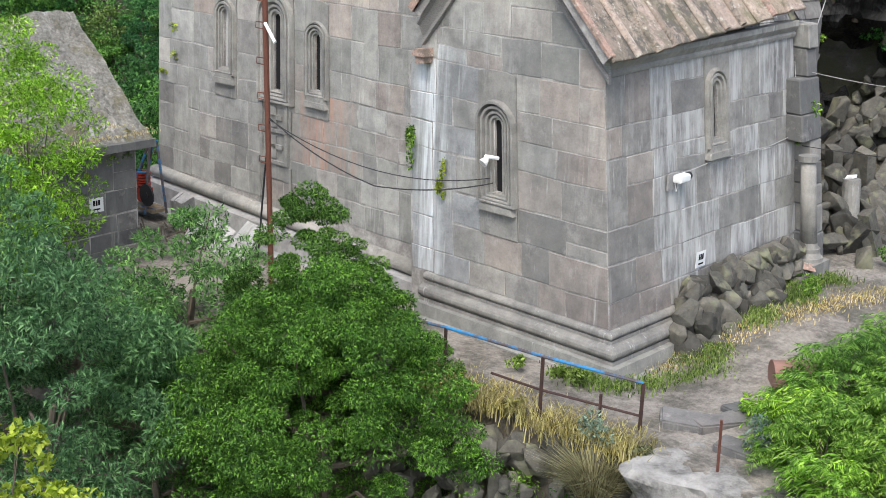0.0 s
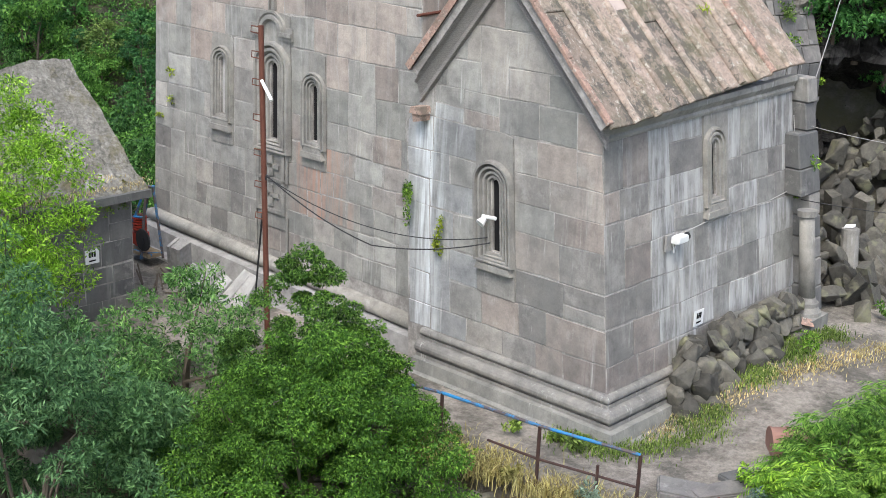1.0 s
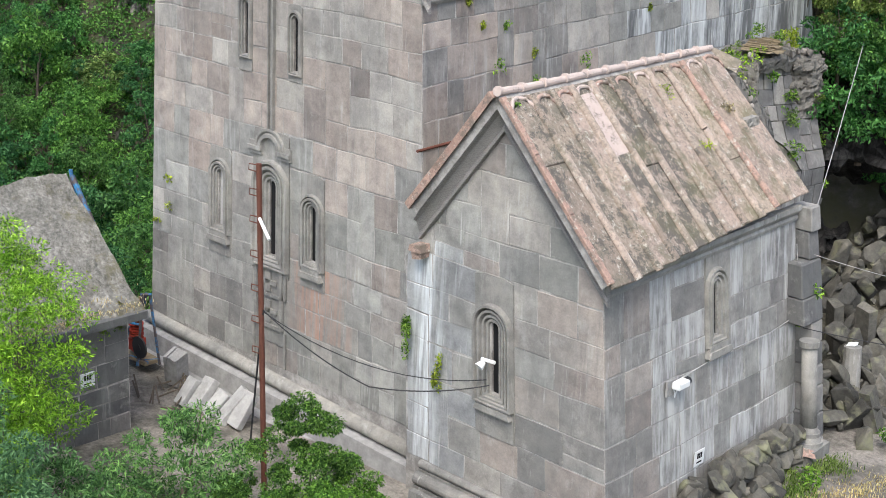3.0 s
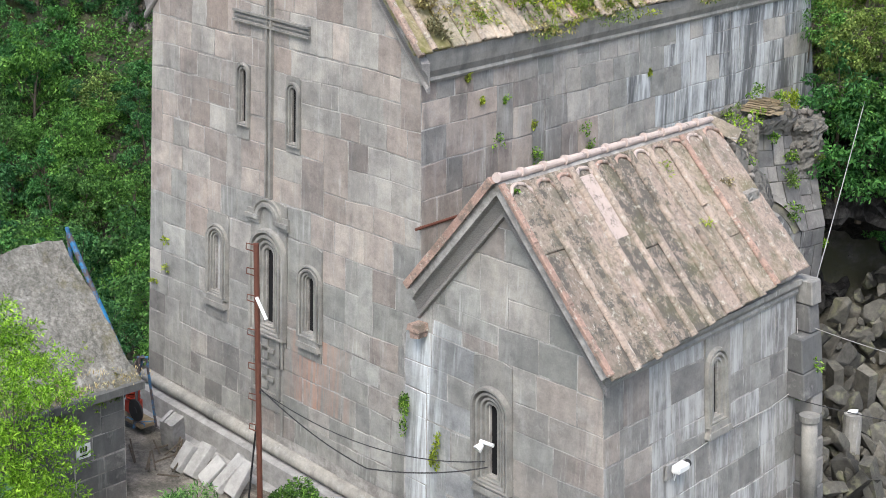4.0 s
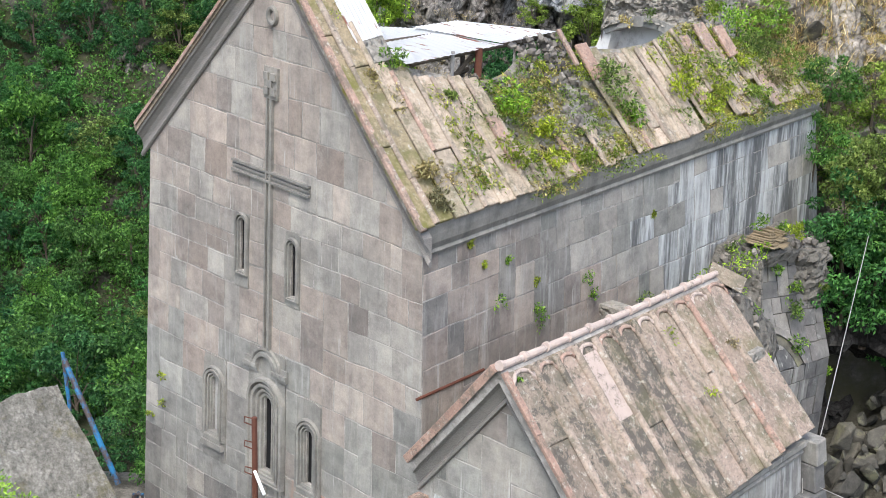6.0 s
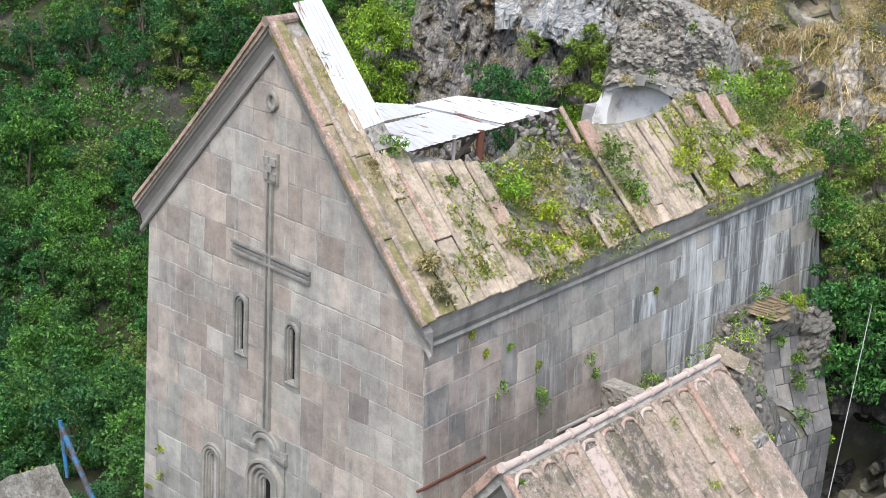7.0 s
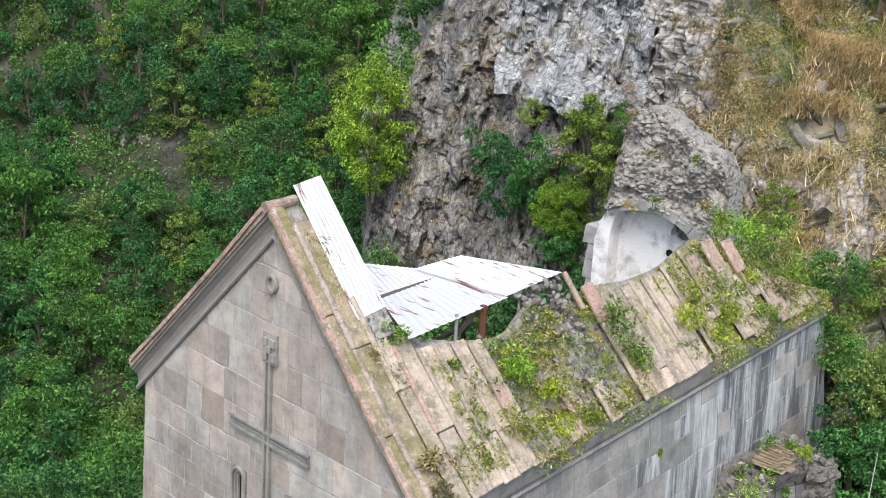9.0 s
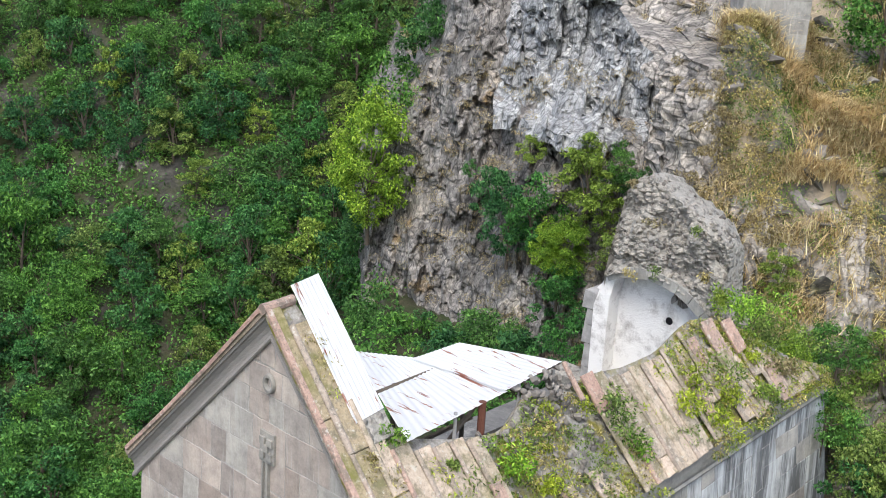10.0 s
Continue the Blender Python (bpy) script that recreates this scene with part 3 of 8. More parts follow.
def leaves(n, centres, radii, size, shape=0.5, seed=0, droop=0.3):
    """A leaf cloud: n folded leaves round clump centres. Arrays of places and faces."""
    g = np.random.default_rng(seed)
    k = g.integers(0, len(centres), n)
    v = g.normal(size=(n, 3))
    v /= np.linalg.norm(v, axis=1)[:, None]
    r = g.uniform(0.35, 1.0, n) ** 0.5
    p = np.asarray(centres)[k] + v * r[:, None] * np.asarray(radii)[k]
    ax = v + g.normal(size=(n, 3)) * 0.7 + (0, 0, -droop)
    ax /= np.linalg.norm(ax, axis=1)[:, None]
    side = np.cross(ax, g.normal(size=(n, 3)) * 0.6 + (0, 0, 1.0))
    side /= np.linalg.norm(side, axis=1)[:, None] + 1e-9
    up = np.cross(side, ax)
    s = size * g.uniform(0.6, 1.3, n)[:, None]
    a, b = p - ax * s * 0.5, p + ax * s * 0.5 - up * s * 0.1
    c, d = p + side * s * 0.5 * shape + up * s * 0.08, p - side * s * 0.5 * shape + up * s * 0.08
    pts = np.stack([a, c, b, d], 1).reshape(-1, 3)
    return pts


def quads_mesh(name, pts):
    n = len(pts) // 4
    me = bpy.data.meshes.new(name)
    me.vertices.add(4 * n)
    me.vertices.foreach_set("co", pts.astype(np.float32).ravel())
    me.loops.add(4 * n)
    me.loops.foreach_set("vertex_index", np.arange(4 * n, dtype=np.int32))
    me.polygons.add(n)
    me.polygons.foreach_set("loop_start", np.arange(0, 4 * n, 4, dtype=np.int32))
    me.update(calc_edges=True)
    return me


def crown_mesh(name, height, spread, clumps, n, size, shape=0.5, seed=0, base=0.25, droop=0.3, clump=0.28, flat=0.55):
    """A crown of leaf clumps with gaps, uneven in outline, standing on the origin."""
    g = np.random.default_rng(seed)
    cs, rs = [], []
    while len(cs) < clumps:
        p = g.uniform(-1, 1, 3)
        d = np.linalg.norm(p)
        if d > 1 or d < 0.45:
            continue
        w = 1.0 - 0.35 * max(0.0, p[2])
        cs.append((p[0] * spread * w * g.uniform(0.8, 1.15), p[1] * spread * w * g.uniform(0.8, 1.15), height * (base + (1 - base) * (0.5 + 0.5 * p[2]))))
        r = spread * clump * g.uniform(0.6, 1.25)
        rs.append((r, r, r * flat))
    return quads_mesh(name, leaves(n, np.array(cs), np.array(rs), size, shape, seed + 1, droop)), cs


def trunk_mesh(name, height, r, ends, seed=0):
    rnd = random.Random(seed)
    bm = bmesh.new()
    top = Vector((rnd.uniform(-0.2, 0.2), rnd.uniform(-0.2, 0.2), height * 0.55))
    tube(bm, [(0, 0, -0.6), (rnd.uniform(-0.1, 0.1), 0, height * 0.25), top], r, 8, r * 0.55)
    for e in ends:
        e = Vector(e)
        s = Vector((0, 0, height * rnd.uniform(0.2, 0.5)))
        tube(bm, [s, s.lerp(e, 0.5) + Vector((0, 0, 0.15 * height * rnd.random())), e], r * 0.38, 5, r * 0.08)
    me = bpy.data.meshes.new(name)
    bm.to_mesh(me)
    bm.free()
    me.materials.append(BARK)
    return me


def tree(name, at, label, category, leaf, height, spread, clumps, n, size, shape=0.5, seed=0, base=0.25, droop=0.3, clump=0.28, r=0.1, group=""):
    t = thing(name, at, label, category, group)
    crown, cs = crown_mesh("crown", height, spread, clumps, n, size, shape, seed, base, droop, clump)
    crown.materials.append(leaf)
    c = new("crown", crown)
    c.parent = t
    k = new("trunk", trunk_mesh("trunk", height, r, cs[:7], seed))
    k.parent = t
    return t


# ---- ground ----
TURN = radians(41.33)
AX, DX = Vector((math.cos(TURN), math.sin(TURN))), Vector((-math.sin(TURN), math.cos(TURN)))


def place(a, b):
    """A point of the plan from metres across (a) and along (b) the camera's view."""
    return 22 + AX.x * a + DX.x * b, -16 + AX.y * a + DX.y * b


def valley(x, y):
    x, y = x - 22, y + 16
    return x * AX.x + y * AX.y, x * DX.x + y * DX.y


def step(lo, hi, v):
    t = min(1.0, max(0.0, (v - lo) / (hi - lo)))
    return t * t * (3 - 2 * t)


def line(table, v):
    return float(np.interp(v, [p[0] for p in table], [p[1] for p in table]))


EDGE = [(-40, 26), (-12, 20), (-5, 18.4), (1, 16.4), (4.1, 14.3), (5.2, 12.6), (8, 11.5), (40, 9)]
LEFT = [(20, 0.0), (34, -1.0), (40, -3), (50, -10), (60, -13.5), (70, -12.5), (80, -6.5), (86, -3), (93, 4), (120, 26), (170, 55), (400, 150)]
RIGHT = [(15, 0.25), (19, 0.6), (22, 0.8), (26, 1.1), (29.5, 1.5), (31.0, 2.6), (32.0, 7.6), (34, 10.0), (36, 12.3), (39, 14.7), (45, 18), (60, 28), (100, 50), (400, 150)]
CLIFF = [(-8, 0.0), (0, 0.8), (1.5, 5), (5, 11), (8, 16), (14, 24), (40, 45), (340, 150)]
FOOT = [(-10, 76), (-4, 72), (0, 67), (4, 62.5), (8, 60), (14, 57)]


def ground_z(a, b, rough=True):
    edge = line(EDGE, a)
    low = -3.2 + 0.22 * (b - edge) if b > -20 else -9
    n = noise.fractal(Vector((a * 0.16, b * 0.16, 3.1)), 1.0, 2.0, 5) if rough else 0
    left = line(LEFT, b) + (1.5 * n if b > 40 else 0.1 * n)
    ae = 6.95 + 0.24 * (b - 36.5)
    right = line(RIGHT, b) + (0.9 * n if b > 25 else 0.06 * n)
    right += 2.0 * step(ae + 2.0, ae + 0.4, a) * step(36.3, 38.4, b) * step(43, 39.5, b)
    foot = line(FOOT, a)
    mid = -2.0 + 2.0 * step(60, 36, b) + line(CLIFF, b - foot - 7 + 1.6 * n)
    sh = 5.0 * step(5, 14, b - foot)
    z = left + (mid - left) * step(-7 + sh, -3 + sh, a) * step(36, 50, b)
    x, y = place(a, b)
    side = step(ae - 0.3, ae + 0.3, a + 0.3 * n) if b > 33 else step(3.5, 7, a)
    side *= max(step(14.7, 15.25, y), step(7.9, 8.4, x))
    z = z + (right - z) * side
    yard = 0.12 + 0.1 * n
    z = yard + (z - yard) * max(step(27, 33, b) * (1 - side), side)
    return low + (z - low) * step(edge - 0.5, edge + 0.35, b + 0.4 * n)


def spread_values(marks):
    out = []
    for lo, hi, st in marks:
        out += list(np.arange(lo, hi, st))
    return out + [marks[-1][1]]


A_S = spread_values([(-400, -100, 50), (-100, -45, 5), (-45, -22, 0.9), (-22, 26, 0.3), (26, 45, 1.5), (45, 100, 8), (100, 400, 50)])
B_S = spread_values([(-400, -60, 40), (-60, 0, 8), (0, 10, 1), (10, 36, 0.3), (36, 56, 0.6), (56, 112, 0.5), (112, 170, 6), (170, 400, 46)])
nb = len(B_S)
pts = []
for a in A_S:
    for b in B_S:
        x, y = place(a, b)
        pts.append((x, y, ground_z(a, b)))
me = bpy.data.meshes.new("ground")
me.from_pydata(pts, [], [(i * nb + j, (i + 1) * nb + j, (i + 1) * nb + j + 1, i * nb + j + 1) for i in range(len(A_S) - 1) for j in range(nb - 1)])
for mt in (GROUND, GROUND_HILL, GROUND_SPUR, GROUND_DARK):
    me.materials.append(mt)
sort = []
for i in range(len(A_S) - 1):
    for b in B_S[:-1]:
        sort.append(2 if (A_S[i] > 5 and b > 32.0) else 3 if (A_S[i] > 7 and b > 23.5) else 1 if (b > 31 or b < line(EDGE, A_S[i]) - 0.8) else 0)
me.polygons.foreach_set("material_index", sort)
me.polygons.foreach_set("use_smooth", [True] * len(me.polygons))
ground = tagged(new("ground", me), "steep valley ground of earth, grey rock and dry grass", "ground", kind="structure")


def ground_at(x, y):
    return ground_z(*valley(x, y))


# ---- shapes for masonry, rocks and weeds ----
def sweep(bm, profile, path):
    """A moulding: a closed profile of (out, z) led along a plan path, its right side outward."""
    rings = []
    for i, (x, y) in enumerate(path):
        p0, p1 = path[max(i - 1, 0)], path[min(i + 1, len(path) - 1)]
        ns = []
        for (ax, ay), (bx, by) in (((p0), (x, y)), ((x, y), (p1))):
            l = math.hypot(bx - ax, by - ay)
            if l > 1e-6:
                ns.append(((by - ay) / l, -(bx - ax) / l))
        nx, ny = sum(n[0] for n in ns) / len(ns), sum(n[1] for n in ns) / len(ns)
        k = 1 / max(nx * nx + ny * ny, 0.2)
        rings.append([bm.verts.new((x + nx * k * o, y + ny * k * o, z)) for o, z in profile])
    n = len(profile)
    for q, r in zip(rings, rings[1:]):
        for k in range(n):
            bm.faces.new((q[k], q[(k + 1) % n], r[(k + 1) % n], r[k]))
    bm.faces.new(rings[0])
    bm.faces.new(list(reversed(rings[-1])))
    bmesh.ops.recalc_face_normals(bm, faces=bm.faces)


def rake(bm, slope, cx, apex, half, profile, put, side):
    """A raking cornice: a closed profile of (rise, depth) led down one side of a gable."""
    a = [bm.verts.new(put(cx, apex + v, d)) for v, d in profile]
    b = [bm.verts.new(put(cx + side * half, apex + v - slope * half, d)) for v, d in profile]
    n = len(profile)
    for k in range(n):
        bm.faces.new((a[k], a[(k + 1) % n], b[(k + 1) % n], b[k]))
    bm.faces.new(b)
    bm.faces.new(list(reversed(a)))
    bmesh.ops.recalc_face_normals(bm, faces=bm.faces)


def arch_loop(cx, w, zb, zt, n=14):
    zs = zt - w
    return [(cx - w, zb), (cx - w, zs)] + [(cx - w * math.cos(math.pi * k / n), zs + w * math.sin(math.pi * k / n)) for k in range(1, n)] + [(cx + w, zs), (cx + w, zb)]


def surround(bm, rect, cx, zb, zt, w, rings, put, jamb=0.045, plate=0.03):
    """A carved window surround: a plate with an arched slit and mouldings round it, rings of (grow, depth)."""
    u0, u1, z0, z1 = rect
    inner = arch_loop(cx, w, zb, zt)
    loops = [(inner, -jamb)]
    for grow, d in rings:
        loops.append((arch_loop(cx, w + grow, zb - grow * 0.6, zt + grow), d))
    last, zs = loops[-1][0], zt - w
    edge = []
    for u, z in last:
        du, dz = u - cx, z - zs
        if dz <= 0:
            edge.append((u0 if du < 0 else u1, z0 if z < zs - 0.01 and z <= last[0][1] + 0.01 else zs))
            continue
        k = min((u1 - cx if du > 0 else cx - u0) / max(abs(du), 1e-6), (z1 - zs) / max(dz, 1e-6))
        edge.append((cx + du * k, zs + dz * k))
    loops.append((edge, plate))
    loops.append((edge, -0.01))
    prev = None
    for loop, d in loops:
        vs = [bm.verts.new(put(u, z, d)) for u, z in loop]
        if prev:
            for i in range(len(vs)):
                j = (i + 1) % len(vs)
                bm.faces.new((prev[i], prev[j], vs[j], vs[i]))
        prev = vs
    bmesh.ops.recalc_face_normals(bm, faces=bm.faces)


def rock_meshes(name, count, seed, material, flat=0.75):
    rnd = random.Random(seed)
    out = []
    for _ in range(count):
        bm = bmesh.new()
        for _ in range(14):
            v = Vector((rnd.gauss(0, 1), rnd.gauss(0, 1), rnd.gauss(0, 1))).normalized()
            bm.verts.new((v.x * rnd.uniform(0.75, 1.0), v.y * rnd.uniform(0.6, 0.9), v.z * flat * rnd.uniform(0.7, 1.0)))
        bmesh.ops.convex_hull(bm, input=bm.verts)
        bmesh.ops.delete(bm, geom=[v for v in bm.verts if not v.link_faces], context="VERTS")
        bmesh.ops.bevel(bm, geom=list(bm.edges), offset=0.03, segments=1, affect="EDGES")
        me = bpy.data.meshes.new(name)
        bm.to_mesh(me)
        bm.free()
        me.materials.append(material)
        out.append(me)
    return out


def blades(n, radius, height, width, seed, lean_out=0.6, centres=None):
    """Grass: thin bent blades round centres. Arrays of places, four to a blade half."""
    g = np.random.default_rng(seed)
    if centres is None:
        r, t = radius * np.sqrt(g.uniform(0, 1, n)), g.uniform(0, 2 * np.pi, n)
        root = np.stack([r * np.cos(t), r * np.sin(t), np.zeros(n)], 1)
    else:
        k = g.integers(0, len(centres), n)
        root = np.asarray(centres)[k] + np.stack([g.normal(0, radius, n), g.normal(0, radius, n), np.zeros(n)], 1)
        t = g.uniform(0, 2 * np.pi, n)
    h = height * g.uniform(0.5, 1.2, n)[:, None]
    out = np.stack([np.cos(t), np.sin(t), np.zeros(n)], 1) * g.uniform(0.1, lean_out, n)[:, None]
    side = np.stack([-np.sin(t), np.cos(t), np.zeros(n)], 1) * width
    up = np.array([0, 0, 1.0])
    m1 = root + (up * 0.6 + out * 0.35) * h
    m2 = root + (up * 0.85 + out) * h
    q1 = np.stack([root - side, root + side, m1 + side * 0.8, m1 - side * 0.8], 1)
    q2 = np.stack([m1 - side * 0.8, m1 + side * 0.8, m2 + side * 0.1, m2 - side * 0.1], 1)
    return np.concatenate([q1, q2]).reshape(-1, 3)


def weed(at, size, material, label, seed, n=120, out=(0, 0, 0.4), flat=(1, 1, 1), leaf=0.09, name="wall_weed", group="weeds on the masonry"):
    g = np.random.default_rng(seed)
    cs = np.array([[0, 0, 0]]) + g.normal(0, 0.35, (6, 3)) * size * np.array(flat) + np.array(out) * size
    rs = np.ones((6, 3)) * size * 0.45 * np.array(flat)
    me = quads_mesh(name, leaves(n, cs, rs, leaf, 0.35, seed, 0.1))
    me.materials.append(material)
    ob = tagged(new(name, me), label, "plant", group)
    ob.location = at
    return ob


# ---- church ----
X0, X1, Y1 = -0.06, 8.41, 15.1
EAVE, APEX, CX = 9.55, 13.8, 4.18
RISE = 0.058
VERGE = -0.25
church = thing("church", (CX, 7, 0), "tall ruined church of grey and pinkish tuff with broken roof", "church")


def front(u, z, d):
    return (u, -d, z)


def south(u, z, d):
    return (X1 + d, u, z + RISE * u * step(4.0, 8.0, z))


def front_stone(u, z, rnd):
    if 4.6 < u < 6.6 and 2.3 < z < 3.6:
        return ASHLAR_RED
    n = noise.noise(Vector((u * 0.5, z * 0.5, 2.0)))
    r = rnd.random()
    if z < 5.4 - 1.2 * n:
        return ASHLAR_GREY if r < 0.74 else ASHLAR_DIM if r < (0.88 if z < 3 else 0.8) else ASHLAR_PALE if r < 0.95 else ASHLAR_BROWN
    if r < 0.3 - 0.5 * n:
        return ASHLAR_GREY if z < 6.5 else ASHLAR_PALE
    return ASHLAR_BROWN if r > 0.93 else ASHLAR_PINK


def side_stone(u, z, rnd):
    r = rnd.random()
    if u + 1.6 * (z - 8) < 4.2 + 1.5 * r:
        return ASHLAR_BROWN if r < 0.5 else ASHLAR_DIM if r < 0.8 else ASHLAR_PINK
    if u < 6.5 + 2 * r:
        return ASHLAR_PALE if r < 0.6 else ASHLAR_GREY
    return ASHLAR_BLUE if r < 0.8 else ASHLAR_PALE


SLOPE = (APEX - EAVE) / (CX - X0)
GABLE = [(SLOPE, 1, APEX + SLOPE * CX), (-SLOPE, 1, APEX - SLOPE * CX)]
WIN = {"left": (2.04, 2.78, 3.48, 5.42), "mid": (3.52, 4.66, 3.42, 5.72), "small": (5.03, 5.72, 3.44, 5.2), "slit_l": (3.03, 3.45, 7.52, 8.98), "slit_r": (4.62, 5.05, 7.38, 8.85)}
SLITS = {"left": (2.33, 2.49, 3.85, 5.08), "mid": (4.02, 4.22, 3.6, 5.2), "small": (5.3, 5.46, 3.78, 4.92), "slit_l": (3.17, 3.31, 7.72, 8.78), "slit_r": (4.77, 4.91, 7.58, 8.65)}
PANEL = (3.62, 4.5, 1.98, 3.42)


def snap(rect, courses):
    """A window's stone plate reaches the nearest course joints."""
    return (rect[0], rect[1], max(c for c in courses if c <= rect[2] + 0.12), min(c for c in courses if c >= rect[3] - 0.12))


courses = [1.12]
rnd = random.Random(4)
while courses[-1] < 13.9:
    courses.append(courses[-1] + rnd.uniform(0.46, 0.72))
WIN = {k: snap(r, courses) for k, r in WIN.items()}
PANEL = (PANEL[0], PANEL[1], max(c for c in courses if c <= 2.1), WIN["mid"][2])
bm = bmesh.new()
wall_core(bm, front, GABLE, X0, X1, -0.6, APEX, list(SLITS.values()), 0.9)
wall_front = part("wall", bm, MORTAR, church, "gabled front wall of tuff blocks", warp=True)
ashlar(wall_front, front, X0, X1, courses, list(WIN.values()) + [PANEL], GABLE, front_stone, 11, (0.36, 0.86))
bm = bmesh.new()
wall_core(bm, south, [], 0.9, Y1, -0.6, EAVE, [], 0.9)
wall_side = part("wall", bm, MORTAR, church, "long side wall of streaked grey blocks", warp=True)
courses = [4.6]
while courses[-1] < 9.9:
    courses.append(courses[-1] + rnd.uniform(0.55, 0.7))
ashlar(wall_side, south, 0.0, Y1, courses, [], [(0, 1, EAVE - 0.12)], side_stone, 12, (0.4, 0.8))
bm = bmesh.new()
box(bm, (X0, 0.9, -0.6), (X0 + 0.9, 2.0, EAVE))
box(bm, (X0, 2.0, -0.6), (X0 + 0.9, Y1, 7.6))
# Dark stone puts the shade under the canopy into the wall's colour.
part("wall", bm, DARK_ASHLAR, church, warp=True)
bm = bmesh.new()
box(bm, (X0, Y1 - 0.9, -0.6), (X1 - 0.9, Y1, 8.2), 0.03)
part("wall", bm, RUBBLE, church, warp=True)

# carved windows
RINGS_BIG = [(0.015, -0.02), (0.03, 0.04), (0.06, 0.045), (0.075, -0.01), (0.09, 0.07), (0.125, 0.075), (0.14, 0.0), (0.155, 0.1), (0.2, 0.11), (0.215, 0.02), (0.235, 0.09), (0.265, 0.09), (0.28, 0.025)]
RINGS_SLIT = [(0.015, -0.02), (0.03, 0.05), (0.06, 0.055), (0.075, 0.0), (0.09, 0.08), (0.125, 0.08), (0.14, 0.02)]


def carved_window(parent, rect, slit, rings, put, label, lit=None, sill=True):
    w = (slit[1] - slit[0]) / 2
    bm = bmesh.new()
    surround(bm, rect, (slit[0] + slit[1]) / 2, slit[2], slit[3], w, rings, put)
    win = part("window", bm, CARVED, parent, label, warp=True)
    # Without a given material, a near-black sheet imitates the dark interior.
    bm = bmesh.new()
    prism(bm, [(slit[0] - 0.05, slit[2] - 0.05), (slit[1] + 0.05, slit[2] - 0.05), (slit[1] + 0.05, slit[3] + 0.05), (slit[0] - 0.05, slit[3] + 0.05)], -0.12, -0.05, put)
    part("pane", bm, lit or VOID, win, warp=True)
    if sill:
        cx, h = (slit[0] + slit[1]) / 2, (rect[1] - rect[0]) / 2
        for k, (f, zb, zt, d) in enumerate(((0.62, slit[2] - 0.13, slit[2] - 0.02, 0.06), (0.8, slit[2] - 0.24, slit[2] - 0.13, 0.1), (0.95, max(rect[2] + 0.01, slit[2] - 0.36), slit[2] - 0.24, 0.13))):
            if zt - zb < 0.03:
                continue
            bm = bmesh.new()
            prism(bm, [(cx - h * f, zb), (cx + h * f, zb), (cx + h * (f - 0.12), zt), (cx - h * (f - 0.12), zt)], 0.0, d, put)
            part("sill", bm, CARVED, win, warp=True)
    return win


carved_window(church, WIN["left"], SLITS["left"], RINGS_BIG, front, "narrow arched window with carved stone mouldings", PALE_SLAB)
carved_window(church, WIN["small"], SLITS["small"], RINGS_BIG, front, "narrow arched window with carved stone mouldings")
carved_window(church, WIN["mid"], SLITS["mid"], [(0.03, -0.02), (0.05, 0.05), (0.1, 0.06), (0.12, 0.0), (0.15, 0.08), (0.2, 0.09), (0.22, 0.02), (0.26, 0.12), (0.32, 0.13), (0.34, 0.02), (0.38, 0.14), (0.44, 0.14), (0.46, 0.03)], front, "tall arched window with deep carved mouldings", sill=False)
carved_window(church, WIN["slit_l"], SLITS["slit_l"], RINGS_SLIT, front, "small slit window with plain moulding", sill=False)
carved_window(church, WIN["slit_r"], SLITS["slit_r"], RINGS_SLIT, front, "small slit window with plain moulding", sill=False)

# hood, carved panel and long cross above and below the tall window
bm = bmesh.new()
loops = []
for w, d in ((0.24, 0.03), (0.28, 0.1), (0.36, 0.1), (0.38, 0.05), (0.42, 0.09), (0.47, 0.09), (0.47, 0.0)):
    loops.append([bm.verts.new(front(4.08 - w * math.cos(math.pi * k / 12), 5.85 + w * 0.95 * math.sin(math.pi * k / 12), d)) for k in range(13)])
for q, r in zip(loops, loops[1:]):
    for k in range(12):
        bm.faces.new((q[k], q[k + 1], r[k + 1], r[k]))
for u0, u1 in ((3.42, 3.84), (4.32, 4.74)):
    for z0, z1, d in ((5.72, 5.8, 0.08), (5.8, 5.88, 0.12), (5.88, 5.98, 0.06)):
        prism(bm, [(u0, z0), (u1, z0), (u1, z1), (u0, z1)], 0.0, d, front)
part("hood", bm, CARVED, church, "curved carved hood moulding", warp=True)
bm = bmesh.new()
prism(bm, [(PANEL[0], PANEL[2]), (PANEL[1], PANEL[2]), (PANEL[1], PANEL[3]), (PANEL[0], PANEL[3])], -0.01, 0.03, front)
bars = []
for u0, u1, z0, z1 in ((PANEL[0], PANEL[1], 1.98, 2.06), (PANEL[0], PANEL[1], 2.68, 2.75), (PANEL[0], PANEL[1], 3.3, 3.38), (PANEL[0], PANEL[0] + 0.08, 2.06, 3.3), (PANEL[1] - 0.08, PANEL[1], 2.06, 3.3), (3.98, 4.14, 2.12, 2.6), (3.8, 4.32, 2.32, 2.42), (3.98, 4.14, 2.8, 3.24), (3.8, 4.32, 2.96, 3.06)):
    bars.append((u0, u1, z0, z1))
panel = part("carved_panel", bm, CARVED, church, "carved cross panel below the tall window", warp=True)
for u0, u1, z0, z1 in bars:
    bm = bmesh.new()
    prism(bm, [(u0, z0), (u1, z0), (u1, z1), (u0, z1)], 0.03, 0.075, front)
    part("moulding", bm, CARVED, panel, warp=True)
